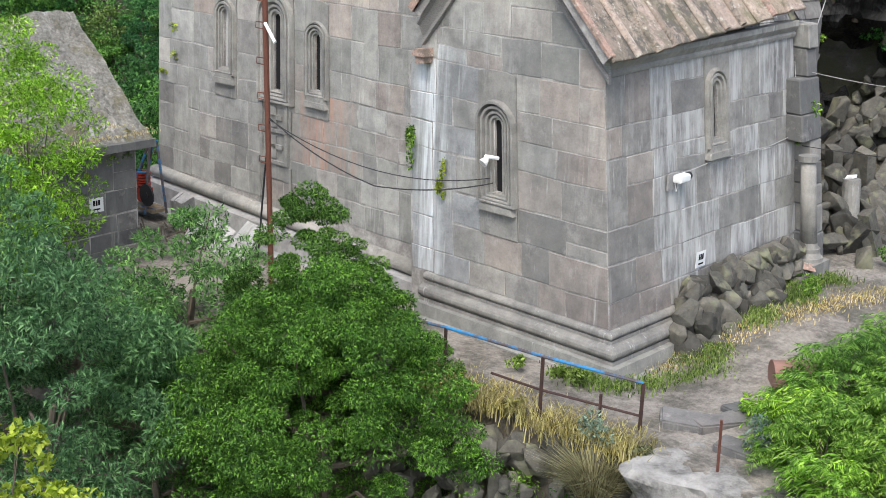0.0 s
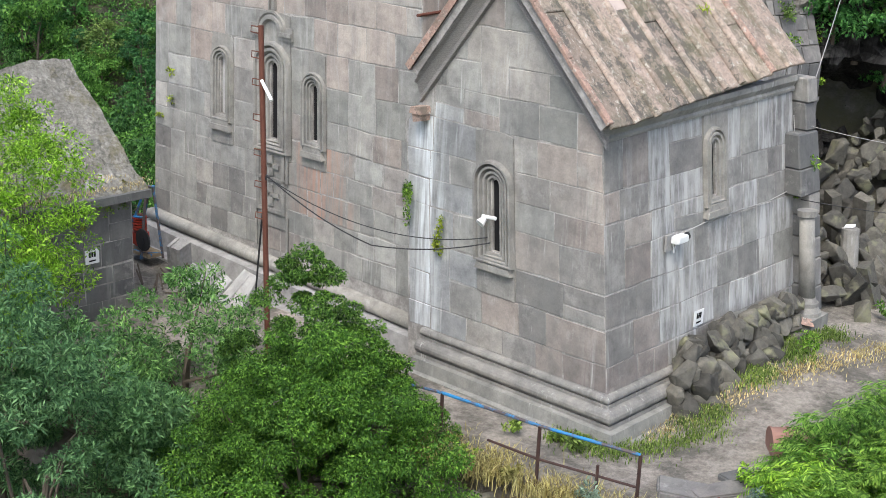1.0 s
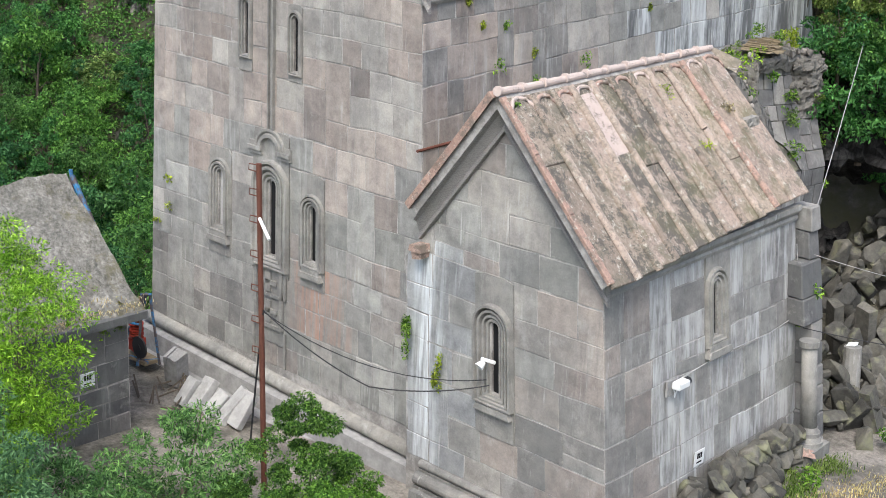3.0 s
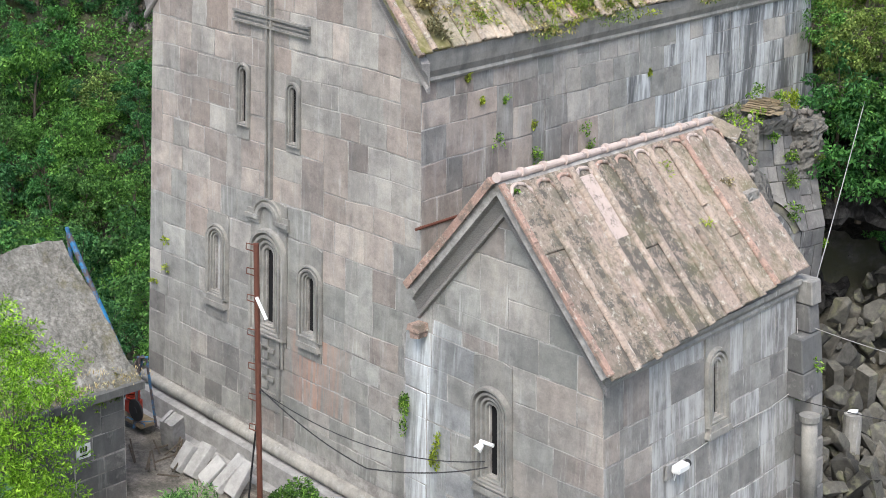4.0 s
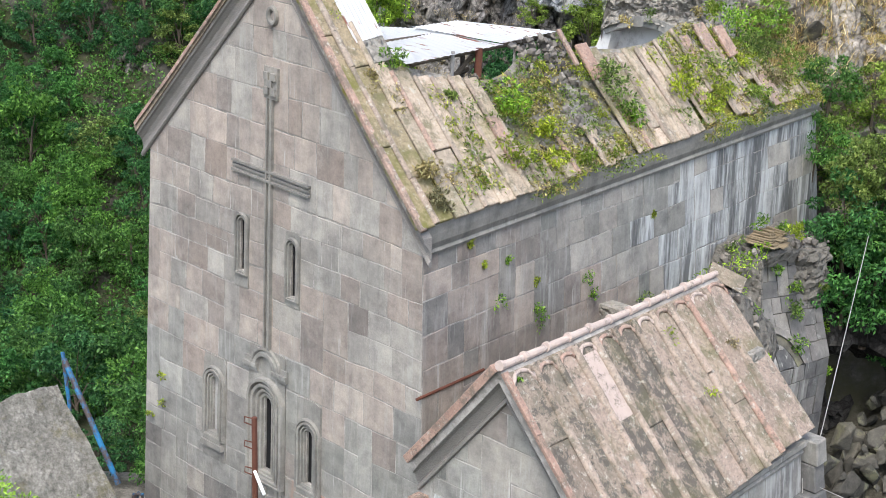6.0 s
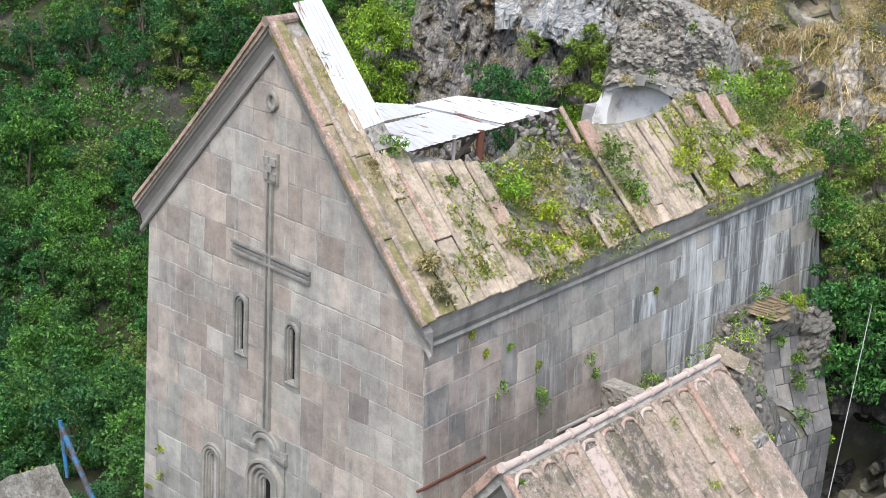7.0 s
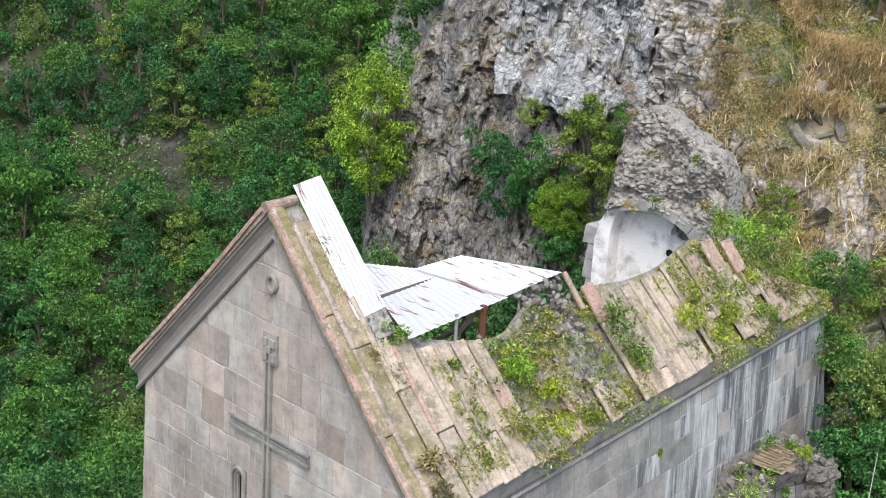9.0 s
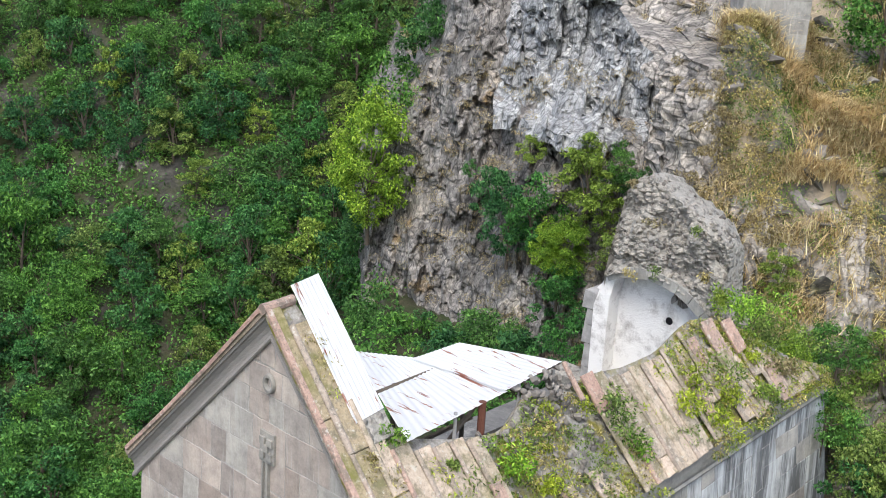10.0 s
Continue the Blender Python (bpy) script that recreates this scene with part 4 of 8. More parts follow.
for u in (3.58, 4.56):
    for z0, z1, r in ((2.7, 5.0, 0.035), (1.15, 1.95, 0.03)):
        bm = bmesh.new()
        tube(bm, [front(u, z0, 0.04), front(u, z1, 0.04)], r, 8)
        part("colonnette", bm, CARVED, church, warp=True)


def strip_moulding(name, u0, u1, z0, z1, label):
    bm = bmesh.new()
    prism(bm, [(u0, z0), (u1, z0), (u1, z1), (u0, z1)], -0.005, 0.03, front)
    along = (u1 - u0) > (z1 - z0)
    for f in (0.0, 0.4, 0.8):
        if along:
            za = z0 + (z1 - z0) * f
            prism(bm, [(u0, za), (u1, za), (u1, za + (z1 - z0) * 0.2), (u0, za + (z1 - z0) * 0.2)], 0.03, 0.09 if f != 0.4 else 0.06, front)
        else:
            ua = u0 + (u1 - u0) * f
            prism(bm, [(ua, z0), (ua + (u1 - u0) * 0.2, z0), (ua + (u1 - u0) * 0.2, z1), (ua, z1)], 0.03, 0.09 if f != 0.4 else 0.06, front)
    return part(name, bm, CARVED, church, label, warp=True)


strip_moulding("cross_shaft", 4.02, 4.2, 6.3, 11.35, "long carved cross shaft in relief")
strip_moulding("cross_arm", 2.93, 5.34, 9.71, 9.95, "carved cross arm in relief")
bm = bmesh.new()
prism(bm, [(3.93, 11.35), (4.35, 11.35), (4.35, 11.95), (3.93, 11.95)], -0.005, 0.07, front)
for u, z in ((4.03, 11.5), (4.25, 11.5), (4.03, 11.78), (4.25, 11.78), (4.14, 11.64)):
    prism(bm, [(u - 0.07, z - 0.07), (u + 0.07, z - 0.07), (u + 0.07, z + 0.07), (u - 0.07, z + 0.07)], 0.07, 0.12, front)
part("boss", bm, CARVED, church, "square carved boss", warp=True)
bm = bmesh.new()
loops = []
for r, d in ((0.0, -0.06), (0.07, -0.06), (0.08, 0.03), (0.11, 0.07), (0.15, 0.07), (0.17, 0.0)):
    loops.append([bm.verts.new(front(4.14 + r * math.cos(k * math.pi / 10), 12.9 + r * 1.15 * math.sin(k * math.pi / 10), d + 0.02)) for k in range(20)])
for q, r in zip(loops, loops[1:]):
    for k in range(20):
        bm.faces.new((q[k], q[(k + 1) % 20], r[(k + 1) % 20], r[k]))
part("rosette", bm, CARVED, church, "round carved rosette with dark hollow", warp=True)

# cornices and base mouldings
RAKE = [(-0.06, 0.0), (-0.06, 0.06), (-0.02, 0.09), (0.04, 0.08), (0.07, 0.03), (0.16, 0.035), (0.28, 0.07), (0.38, 0.15), (0.4, 0.2), (0.5, 0.22), (0.5, 0.0)]
for side in (-1, 1):
    bm = bmesh.new()
    rake(bm, SLOPE, CX, APEX, 4.24 + 0.22, RAKE, front, side)
    part("raking_cornice", bm, BRAID, church, "braided carved raking cornice", warp=True)
bm = bmesh.new()
prof = [(0.0, -0.16), (0.06, -0.14), (0.09, -0.08), (0.05, -0.03), (0.12, 0.1), (0.15, 0.26), (0.16, 0.44), (0.0, 0.44)]
sweep(bm, [(o, EAVE + z) for o, z in prof], [(X1, -0.02), (X1, Y1)])
for v in bm.verts:
    v.co.z += RISE * max(0.0, v.co.y)
part("eaves_cornice", bm, CARVED, church, "moulded stone eaves cornice", warp=True)
bm = bmesh.new()
roll = [(0.0, 1.13)] + [(0.02 + 0.15 * math.sin(math.pi * k / 8), 0.97 + 0.15 * math.cos(math.pi * k / 8)) for k in range(9)] + [(0.0, 0.8)]
sweep(bm, roll, [(X0, 2.0), (X0, 0.0), (8.8, 0.0)])
for v in bm.verts:
    v.co.z -= 0.04 * max(0.0, v.co.x)
part("base_moulding", bm, CARVED, church, "thick round stone base moulding", warp=True, smooth=True)
bm = bmesh.new()
sweep(bm, [(0.0, 0.82), (0.28, 0.78), (0.3, 0.3), (0.5, 0.26), (0.52, -0.8), (0.0, -0.8)], [(X0, 2.0), (X0, 0.0), (8.8, 0.0)])
for v in bm.verts:
    v.co.z -= 0.04 * max(0.0, v.co.x)
part("plinth", bm, SLAB, church, "stepped pale stone plinth", warp=True)


# roof of the church
def roof_pt(s, y, up=0.0, side=1):
    """s metres down the slope from the ridge."""
    k = math.hypot(1, SLOPE)
    return Vector((CX + side * (s / k + up * SLOPE / k), y, APEX + 0.55 - s * SLOPE / k + up / k + RISE * max(0.0, y)))


def eaves(y):
    return 6.2 - 0.005 * y


JAG = [(-0.5, 0.0), (0.5, 0.0), (1.2, 2.75), (1.3, 3.0), (2.6, 3.45), (3.9, 3.7), (5.0, 3.25), (5.9, 3.55), (7.0, 3.38), (8.2, 3.55), (9.5, 3.55), (11.2, 3.2), (12.2, 3.4), (13.0, 4.0), (14.0, 5.0), (15.3, 5.6)]


def slab(parent, fn, s0, s1, y0, y1, up0, up1, material, thick=0.06, name="tile", label=""):
    """One roof tile: a slab with chamfered top edges, in the coordinates of a roof slope."""
    q = [(s0, y0, up0), (s0, y1, up0), (s1, y1, up1), (s1, y0, up1)]
    sm, ym = (s0 + s1) / 2, (y0 + y1) / 2
    rings = []
    for grow, lift in ((0.0, 0.0), (0.0, thick - 0.015), (0.018, thick)):
        rings.append([lean(fn(s + math.copysign(grow, sm - s), y + math.copysign(grow, ym - y), u + lift)) for s, y, u in q])
    faces = [(8, 9, 10, 11)] + [(k + i, k + (i + 1) % 4, k + 4 + (i + 1) % 4, k + 4 + i) for k in (0, 4) for i in range(4)]
    me = bpy.data.meshes.new(name)
    me.from_pydata(sum(rings, []), [], faces)
    return hang(name, me, material, parent, label)


def rib(parent, fn, s0, s1, y, r, up, material):
    """A half-round cover tile along the slope."""
    n = 7
    rows = []
    for k, s in enumerate((s0, s0 + 0.01, s1 - 0.01, s1)):
        rr = r * (0.9 if s < (s0 + s1) / 2 else 1.0)
        rows += [lean(fn(s, y + rr * math.cos(math.pi * i / (n - 1)), up + rr * 0.9 * math.sin(math.pi * i / (n - 1)) - 0.01)) for i in range(n)]
    faces = [(k * n + i, k * n + i + 1, (k + 1) * n + i + 1, (k + 1) * n + i) for k in range(3) for i in range(n - 1)]
    faces += [tuple(range(n)), tuple(range(3 * n, 4 * n))]
    me = bpy.data.meshes.new("cover_tile")
    me.from_pydata(rows, [], faces)
    return hang("cover_tile", me, material, parent)


bm = bmesh.new()
ys = [VERGE] + [0.5 + 0.4 * k for k in range(37)]
rows = []
for y in ys:
    top = line(JAG, y) + 0.03 * y
    ss = [top + (eaves(y) - 0.05 - top) * k / 24 for k in range(25)]
    rows.append([(roof_pt(s, y, 0.0 if y < 2.7 or y > 7 else 0.12 * noise.fractal(Vector((s * 1.3, y * 1.3, 5)), 1, 2, 4) * step(2.7, 3.4, y)), roof_pt(s, y, -0.07 if y < 0.6 else -0.2)) for s in ss])
for lay in (0, 1):
    grid = [[bm.verts.new(p[lay]) for p in r] for r in rows]
    for q, r in zip(grid, grid[1:]):
        for k in range(24):
            bm.faces.new((q[k], q[k + 1], r[k + 1], r[k]))
    if lay == 0:
        upper = grid
for side_k in (0, 24):
    for (q, r), (q2, r2) in zip(zip(upper, upper[1:]), zip(grid, grid[1:])):
        bm.faces.new((q[side_k], r[side_k], r2[side_k], q2[side_k]))
for e in (0, -1):
    for k in range(24):
        bm.faces.new((upper[e][k], upper[e][k + 1], grid[e][k + 1], grid[e][k]))
bmesh.ops.recalc_face_normals(bm, faces=bm.faces)
roof = part("roof", bm, ROOF_BED, church, "broken roof bed of rubble and moss", warp=True)
bm = bmesh.new()
v = [bm.verts.new(roof_pt(s, y, u, -1)) for s in (0.0, 6.35) for y in (VERGE, 0.5) for u in (-0.06, 0.06)]
for f in ((0, 1, 3, 2), (4, 6, 7, 5), (0, 4, 5, 1), (2, 3, 7, 6), (0, 2, 6, 4), (1, 5, 7, 3)):
    bm.faces.new([v[i] for i in f])
part("roof", bm, TILE, church, "far slope of the tiled roof", warp=True)
rnd = random.Random(31)
y = VERGE - 0.02
while y < 14.8:
    w = rnd.uniform(0.38, 0.5)
    top = max(line(JAG, y), line(JAG, y + w)) + 0.03 * y + rnd.uniform(0, 0.15)
    bot = eaves(y) + rnd.uniform(0.0, 0.06)
    if 2.9 < y < 6.3:
        top = rnd.choice((5.3, 5.7, 9.0))
    if 8.9 < y < 12.8:
        top = top if rnd.random() < 0.35 else rnd.uniform(4.0, 5.6)
        bot -= rnd.choice((0.0, 0.1, 0.8))
    if y >= 12.8:
        top = max(top, 5.1)
    s = top
    while s < bot - 0.25:
        e = min(bot, s + rnd.uniform(1.5, 2.6))
        if bot - e < 0.35:
            e = bot
        tl = rnd.uniform(0.0, 0.02)
        slab(roof, roof_pt, s, e, y + 0.03, y + w - 0.03, 0.02 + tl, 0.045 + tl + rnd.uniform(0, 0.02), TILE_OLIVE if y < 0.3 else TILE_MOSS)
        if rnd.random() < 0.9 and y > VERGE + 0.1:
            rib(roof, roof_pt, s, e, y + rnd.uniform(-0.02, 0.02), rnd.uniform(0.06, 0.078), 0.118 + tl, rnd.choice((TILE_RIB, TILE_RIB, TILE_RED, TILE_MOSS)))
        s = e + 0.01
    y += w
for s0, s1, y0, up in ((0.05, 2.3, VERGE - 0.04, 0.03), (2.3, 4.4, VERGE - 0.04, 0.03), (4.4, 6.25, VERGE - 0.04, 0.03)):
    slab(roof, roof_pt, s0, s1, y0, y0 + 0.14, up, up, TILE_RED, 0.09, "verge_tile")
    slab(roof, lambda s, y, u: roof_pt(s, y, u, -1), s0, s1, y0, y0 + 0.14, up, up, TILE_RED, 0.09, "verge_tile")
bm = bmesh.new()
tube(bm, [lean(roof_pt(-0.02, y, 0.0)) for y in (VERGE - 0.05, 0.1, 0.5)], 0.1, 10)
part("ridge_tile", bm, TILE_RED, roof)
for s0, y0, up, w in ((4.6, 2.75, 0.14, 0.3), (3.2, 6.2, 0.25, 0.12), (3.6, 6.55, 0.2, 0.4), (3.75, 11.3, 0.16, 0.5), (3.95, 12.0, 0.2, 0.45), (4.5, 11.2, 0.14, 0.45), (4.6, 9.7, 0.15, 0.4), (5.3, 12.6, 0.12, 0.5), (5.0, 8.9, 0.1, 0.45), (3.95, 10.5, 0.12, 0.4)):
    slab(roof, roof_pt, s0, s0 + rnd.uniform(0.7, 1.2), y0, y0 + w, up, up - 0.06, rnd.choice((TILE_MOSS, TILE_RED)), 0.07)

# ---- metal sheets over the broken roof ----
def corrugated(name, corners, waves, amp, across, parent, label):
    """A corrugated sheet between four corners; the waves run along or across."""
    a, b, c, d = [Vector(p) for p in corners]
    nrm = (b - a).cross(d - a).normalized()
    if nrm.z < 0:
        nrm = -nrm
    n, m_ = waves * 6, 4
    grid = []
    for i in range(n + 1):
        u = i / n
        grid.append([(a.lerp(b, u) if across else a.lerp(d, u)).lerp((d.lerp(c, u) if across else b.lerp(c, u)), j / m_) + nrm * amp * math.sin(2 * math.pi * waves * u) for j in range(m_ + 1)])
    bm = bmesh.new()
    vs = [[bm.verts.new(p) for p in r] for r in grid]
    for q, r in zip(vs, vs[1:]):
        for k in range(m_):
            bm.faces.new((q[k], q[k + 1], r[k + 1], r[k]))
    bmesh.ops.solidify(bm, geom=list(bm.faces), thickness=0.006)
    return part(name, bm, WHITE_METAL, parent, label)


cover = thing("roof_sheet", (4.8, 0.9, 13.5), "long white corrugated metal sheet with rust stains on the roof", "metal sheet")
q = [lean(roof_pt(s, y, u)) for s, y, u in ((-0.24, 0.48, 0.14), (-0.28, 1.24, 0.16), (2.5, 1.24, 0.18), (2.54, 0.48, 0.14))]
corrugated("sheet", q, 7, 0.009, True, cover, "white corrugated sheet with rust streaks")
bm = bmesh.new()
prism(bm, [(2.45, 0.55), (3.0, 0.6), (3.0, 1.25), (2.45, 1.25)], -0.1, 0.14, lambda s, y, u: lean(roof_pt(s, y, u)))
part("support", bm, RUBBLE, cover, "rough masonry under the sheet")

canopy = thing("canopy", (5.2, 3.5, 10.5), "white corrugated metal shelter on posts over the broken nave", "canopy")
corrugated("sheet", [(6.46, 1.15, 12.26), (6.34, 4.0, 12.38), (4.2, 3.8, 12.42), (2.96, 3.1, 12.36)], 14, 0.006, True, canopy, "white corrugated sheet")
corrugated("sheet", [(6.34, 3.95, 12.41), (6.26, 5.78, 12.5), (4.32, 4.85, 12.53), (4.2, 3.6, 12.46)], 11, 0.006, True, canopy, "white corrugated sheet with rusty edge")
for x, yy, z0, r, mt, lab in ((6.32, 3.3, 9.4, 0.075, RUST, "thick brown wooden post"), (6.2, 5.6, 9.4, 0.04, SLAB, "pale post"), (6.22, 4.5, 9.6, 0.03, SLAB, "pale post"), (6.32, 2.55, 9.6, 0.035, SLAB, "pale post"), (4.7, 2.6, 9.2, 0.05, BARK, "wooden post"), (4.75, 4.6, 9.2, 0.05, BARK, "wooden post")):
    bm = bmesh.new()
    tube(bm, [(x + 0.02, yy, z0), (x, yy, 12.36)], r, 8)
    part("post", bm, mt, canopy, lab)
for p0, p1 in (((6.1, 2.4, 11.5), (6.1, 3.4, 12.2)), ((5.2, 2.0, 11.2), (6.0, 3.4, 11.9)), ((6.22, 1.5, 12.2), (6.1, 5.9, 12.4)), ((4.7, 2.0, 12.3), (4.7, 4.8, 12.38))):
    bm = bmesh.new()
    tube(bm, [p0, p1], 0.05, 6)
    part("beam", bm, BARK, canopy, "dark timber beam")

# ---- chapel ----
PX0, PX1, PY0, PY1 = 8.78, 12.85, -0.4, 5.9
PEAVE, PAPEX, PCX = 5.25, 7.55, 10.83
chapel = thing("chapel", (PCX, 2.5, 0), "small side chapel of grey-brown tuff with tiled gable roof", "chapel")


def cfront(u, z, d):
    return (u, PY0 - d, z)


def cside(u, z, d):
    return (PX1 + d, u, z)


def chapel_stone(u, z, rnd):
    r = rnd.random()
    if u < 9.75 and z < 5.1:
        return ASHLAR_LIME
    if u < 10.2:
        return ASHLAR_GREY if r < 0.75 else ASHLAR_PALE
    n = noise.noise(Vector((u * 0.7, z * 0.6, 5.0)))
    if z < 3.2 and u > 10.7:
        return ASHLAR_BROWN if r < 0.55 - n else ASHLAR_DIM
    if r < 0.35 + n:
        return ASHLAR_GREY if r < 0.2 else ASHLAR_PALE
    return ASHLAR_PINK if r < 0.75 else ASHLAR_BROWN


PS = (PAPEX - PEAVE) / (PX1 - PCX)
PGABLE = [(PS, 1, PAPEX + PS * PCX), (-PS, 1, PAPEX - PS * PCX)]
CW, CS_ = (10.1, 10.96, 2.34, 4.6), (10.45, 10.61, 2.78, 4.08)
SW, SS_ = (2.6, 3.42, 3.28, 5.05), (2.88, 3.02, 3.72, 4.72)
courses = [0.85]
rnd = random.Random(14)
while courses[-1] < 7.6:
    courses.append(courses[-1] + rnd.uniform(0.46, 0.7))
side_courses = [c for c in courses if c < PEAVE - 0.4] + [PEAVE + 0.08]
CW, SW = snap(CW, courses), snap(SW, side_courses)
bm = bmesh.new()
wall_core(bm, cfront, PGABLE, PX0 - 0.4, PX1, -0.4, PAPEX, [CS_], 0.8)
cw_front = part("wall", bm, MORTAR, chapel, "gabled wall of brown and grey blocks", warp=True)
ashlar(cw_front, cfront, PX0 - 0.38, PX1, courses, [CW], PGABLE, chapel_stone, 21, (0.45, 1.05))
bm = bmesh.new()
wall_core(bm, cside, [(-0.03, 1, PEAVE)], PY0 + 0.8, PY1, -0.4, PEAVE + 0.25, [SS_], 0.8)
cw_side = part("wall", bm, MORTAR, chapel, "side wall of streaked grey blocks", warp=True)
ashlar(cw_side, cside, PY0, PY1, side_courses, [SW], [(-0.03, 1, PEAVE - 0.1)], lambda u, z, r: r.choice((ASHLAR_WASH, ASHLAR_WASH, ASHLAR_GREY, ASHLAR_DIM) if u > 1.2 else (ASHLAR_BROWN, ASHLAR_DIM)), 22, (0.42, 0.9))
bm = bmesh.new()
box(bm, (PX0 - 0.4, PY1 - 0.5, -0.4), (PX1 - 0.8, PY1, 7.2), 0.03)
part("wall", bm, RUBBLE, chapel, warp=True)
carved_window(chapel, CW, CS_, [(0.025, -0.02), (0.04, 0.05), (0.08, 0.055), (0.1, 0.0), (0.12, 0.08), (0.16, 0.085), (0.18, 0.01), (0.21, 0.11), (0.25, 0.115), (0.27, 0.02), (0.3, 0.14), (0.34, 0.14), (0.36, 0.03)], cfront, "tall narrow window with layered arched mouldings")
carved_window(chapel, SW, SS_, [(0.03, -0.02), (0.05, 0.05), (0.09, 0.055), (0.11, 0.0), (0.14, 0.08), (0.18, 0.085), (0.2, 0.01), (0.23, 0.09), (0.27, 0.09), (0.29, 0.02)], cside, "narrow slit window with arched mouldings")
for side in (-1, 1):
    bm = bmesh.new()
    rake(bm, PS, PCX, PAPEX, 2.15 if side > 0 else 2.05, [(-0.05, 0.0), (-0.03, 0.09), (0.05, 0.1), (0.09, 0.06), (0.32, 0.15), (0.36, 0.22), (0.42, 0.22), (0.42, 0.0)], cfront, side)
    part("raking_cornice", bm, BRAID, chapel, "carved raking cornice", warp=True)
bm = bmesh.new()
sweep(bm, [(o, PEAVE + 0.03 + z) for o, z in [(0.0, -0.14), (0.05, -0.12), (0.07, -0.06), (0.04, -0.02), (0.14, 0.1), (0.15, 0.2), (0.0, 0.2)]], [(PX1, PY0 - 0.02), (PX1, PY1)])
for v in bm.verts:
    v.co.z += 0.03 * max(0.0, v.co.y)
part("eaves_cornice", bm, CARVED, chapel, "moulded stone eaves cornice", warp=True)


def round_profile(top, steps):
    """Steps of ('roll', radius, out) and ('step', height, out), downwards from top."""
    out, z = [(0.0, top)], top
    for kind, h, o in steps:
        if kind == "roll":
            out += [(o + h * math.sin(math.pi * k / 7), z - h + h * math.cos(math.pi * k / 7)) for k in range(8)]
            z -= 2 * h
        else:
            out += [(o, z), (o, z - h)]
            z -= h
    return out + [(0.0, z)]


bm = bmesh.new()
sweep(bm, round_profile(0.86, [("roll", 0.075, 0.04), ("step", 0.05, 0.1)]), [(PX0, PY0), (PX1, PY0), (PX1, 4.2)])
part("base_moulding", bm, CARVED, chapel, "round upper base moulding", warp=True, smooth=False)
bm = bmesh.new()
sweep(bm, round_profile(0.655, [("roll", 0.12, 0.14), ("step", 0.06, 0.22)]), [(PX0, PY0), (PX1, PY0), (PX1, 4.2)])
part("base_moulding", bm, CARVED, chapel, "round lower base moulding", warp=True)
bm = bmesh.new()
sweep(bm, [(0.0, 0.352), (0.34, 0.35), (0.36, 0.12), (0.46, 0.1), (0.48, -0.7), (0.0, -0.7)], [(PX0, PY0), (PX1, PY0), (PX1, 4.2)])
part("plinth", bm, ASHLAR_GREY, chapel, "stepped stone plinth", warp=True)
bm = bmesh.new()
prism(bm, [(8.76, 4.84), (8.96, 4.88), (8.98, 5.0), (8.74, 5.0)], 0.0, 0.24, cfront)
prism(bm, [(8.7, 5.0), (9.0, 5.0), (8.98, 5.14), (8.74, 5.12)], 0.0, 0.28, cfront)
part("corbel", bm, TILE_RED, chapel, "reddish broken corbel stone", warp=True)


def croof(s, y, up=0.0, side=1):
    k = math.hypot(1, PS)
    return Vector((PCX + side * (s / k + up * PS / k), y, PAPEX + 0.6 - s * PS / k + up / k + 0.03 * max(0.0, y)))


def croof_l(s, y, up=0.0):
    return croof(s, y, up, -1)


bm = bmesh.new()
for side, s1, s2 in ((1, 3.5, 3.2), (-1, 3.1, 3.1)):
    v = [bm.verts.new(croof(s, yy, u, side)) for s, yy in ((0, PY0 - 0.28), (0, PY1 + 0.2), (s1, PY0 - 0.28), (s2, PY1 + 0.2)) for u in (-0.16, 0.0)]
    for f in ((0, 1, 3, 2), (4, 6, 7, 5), (0, 4, 5, 1), (2, 3, 7, 6), (0, 2, 6, 4), (1, 5, 7, 3)):
        bm.faces.new([v[i] for i in f])
croof_bed = part("roof", bm, MORTAR, chapel, "weathered reddish tile roof", warp=True)
lines_y = [-0.68, 0.0, 0.58, 1.14, 1.72, 2.32, 2.92, 3.52, 4.12, 4.74, 5.38, 6.1]
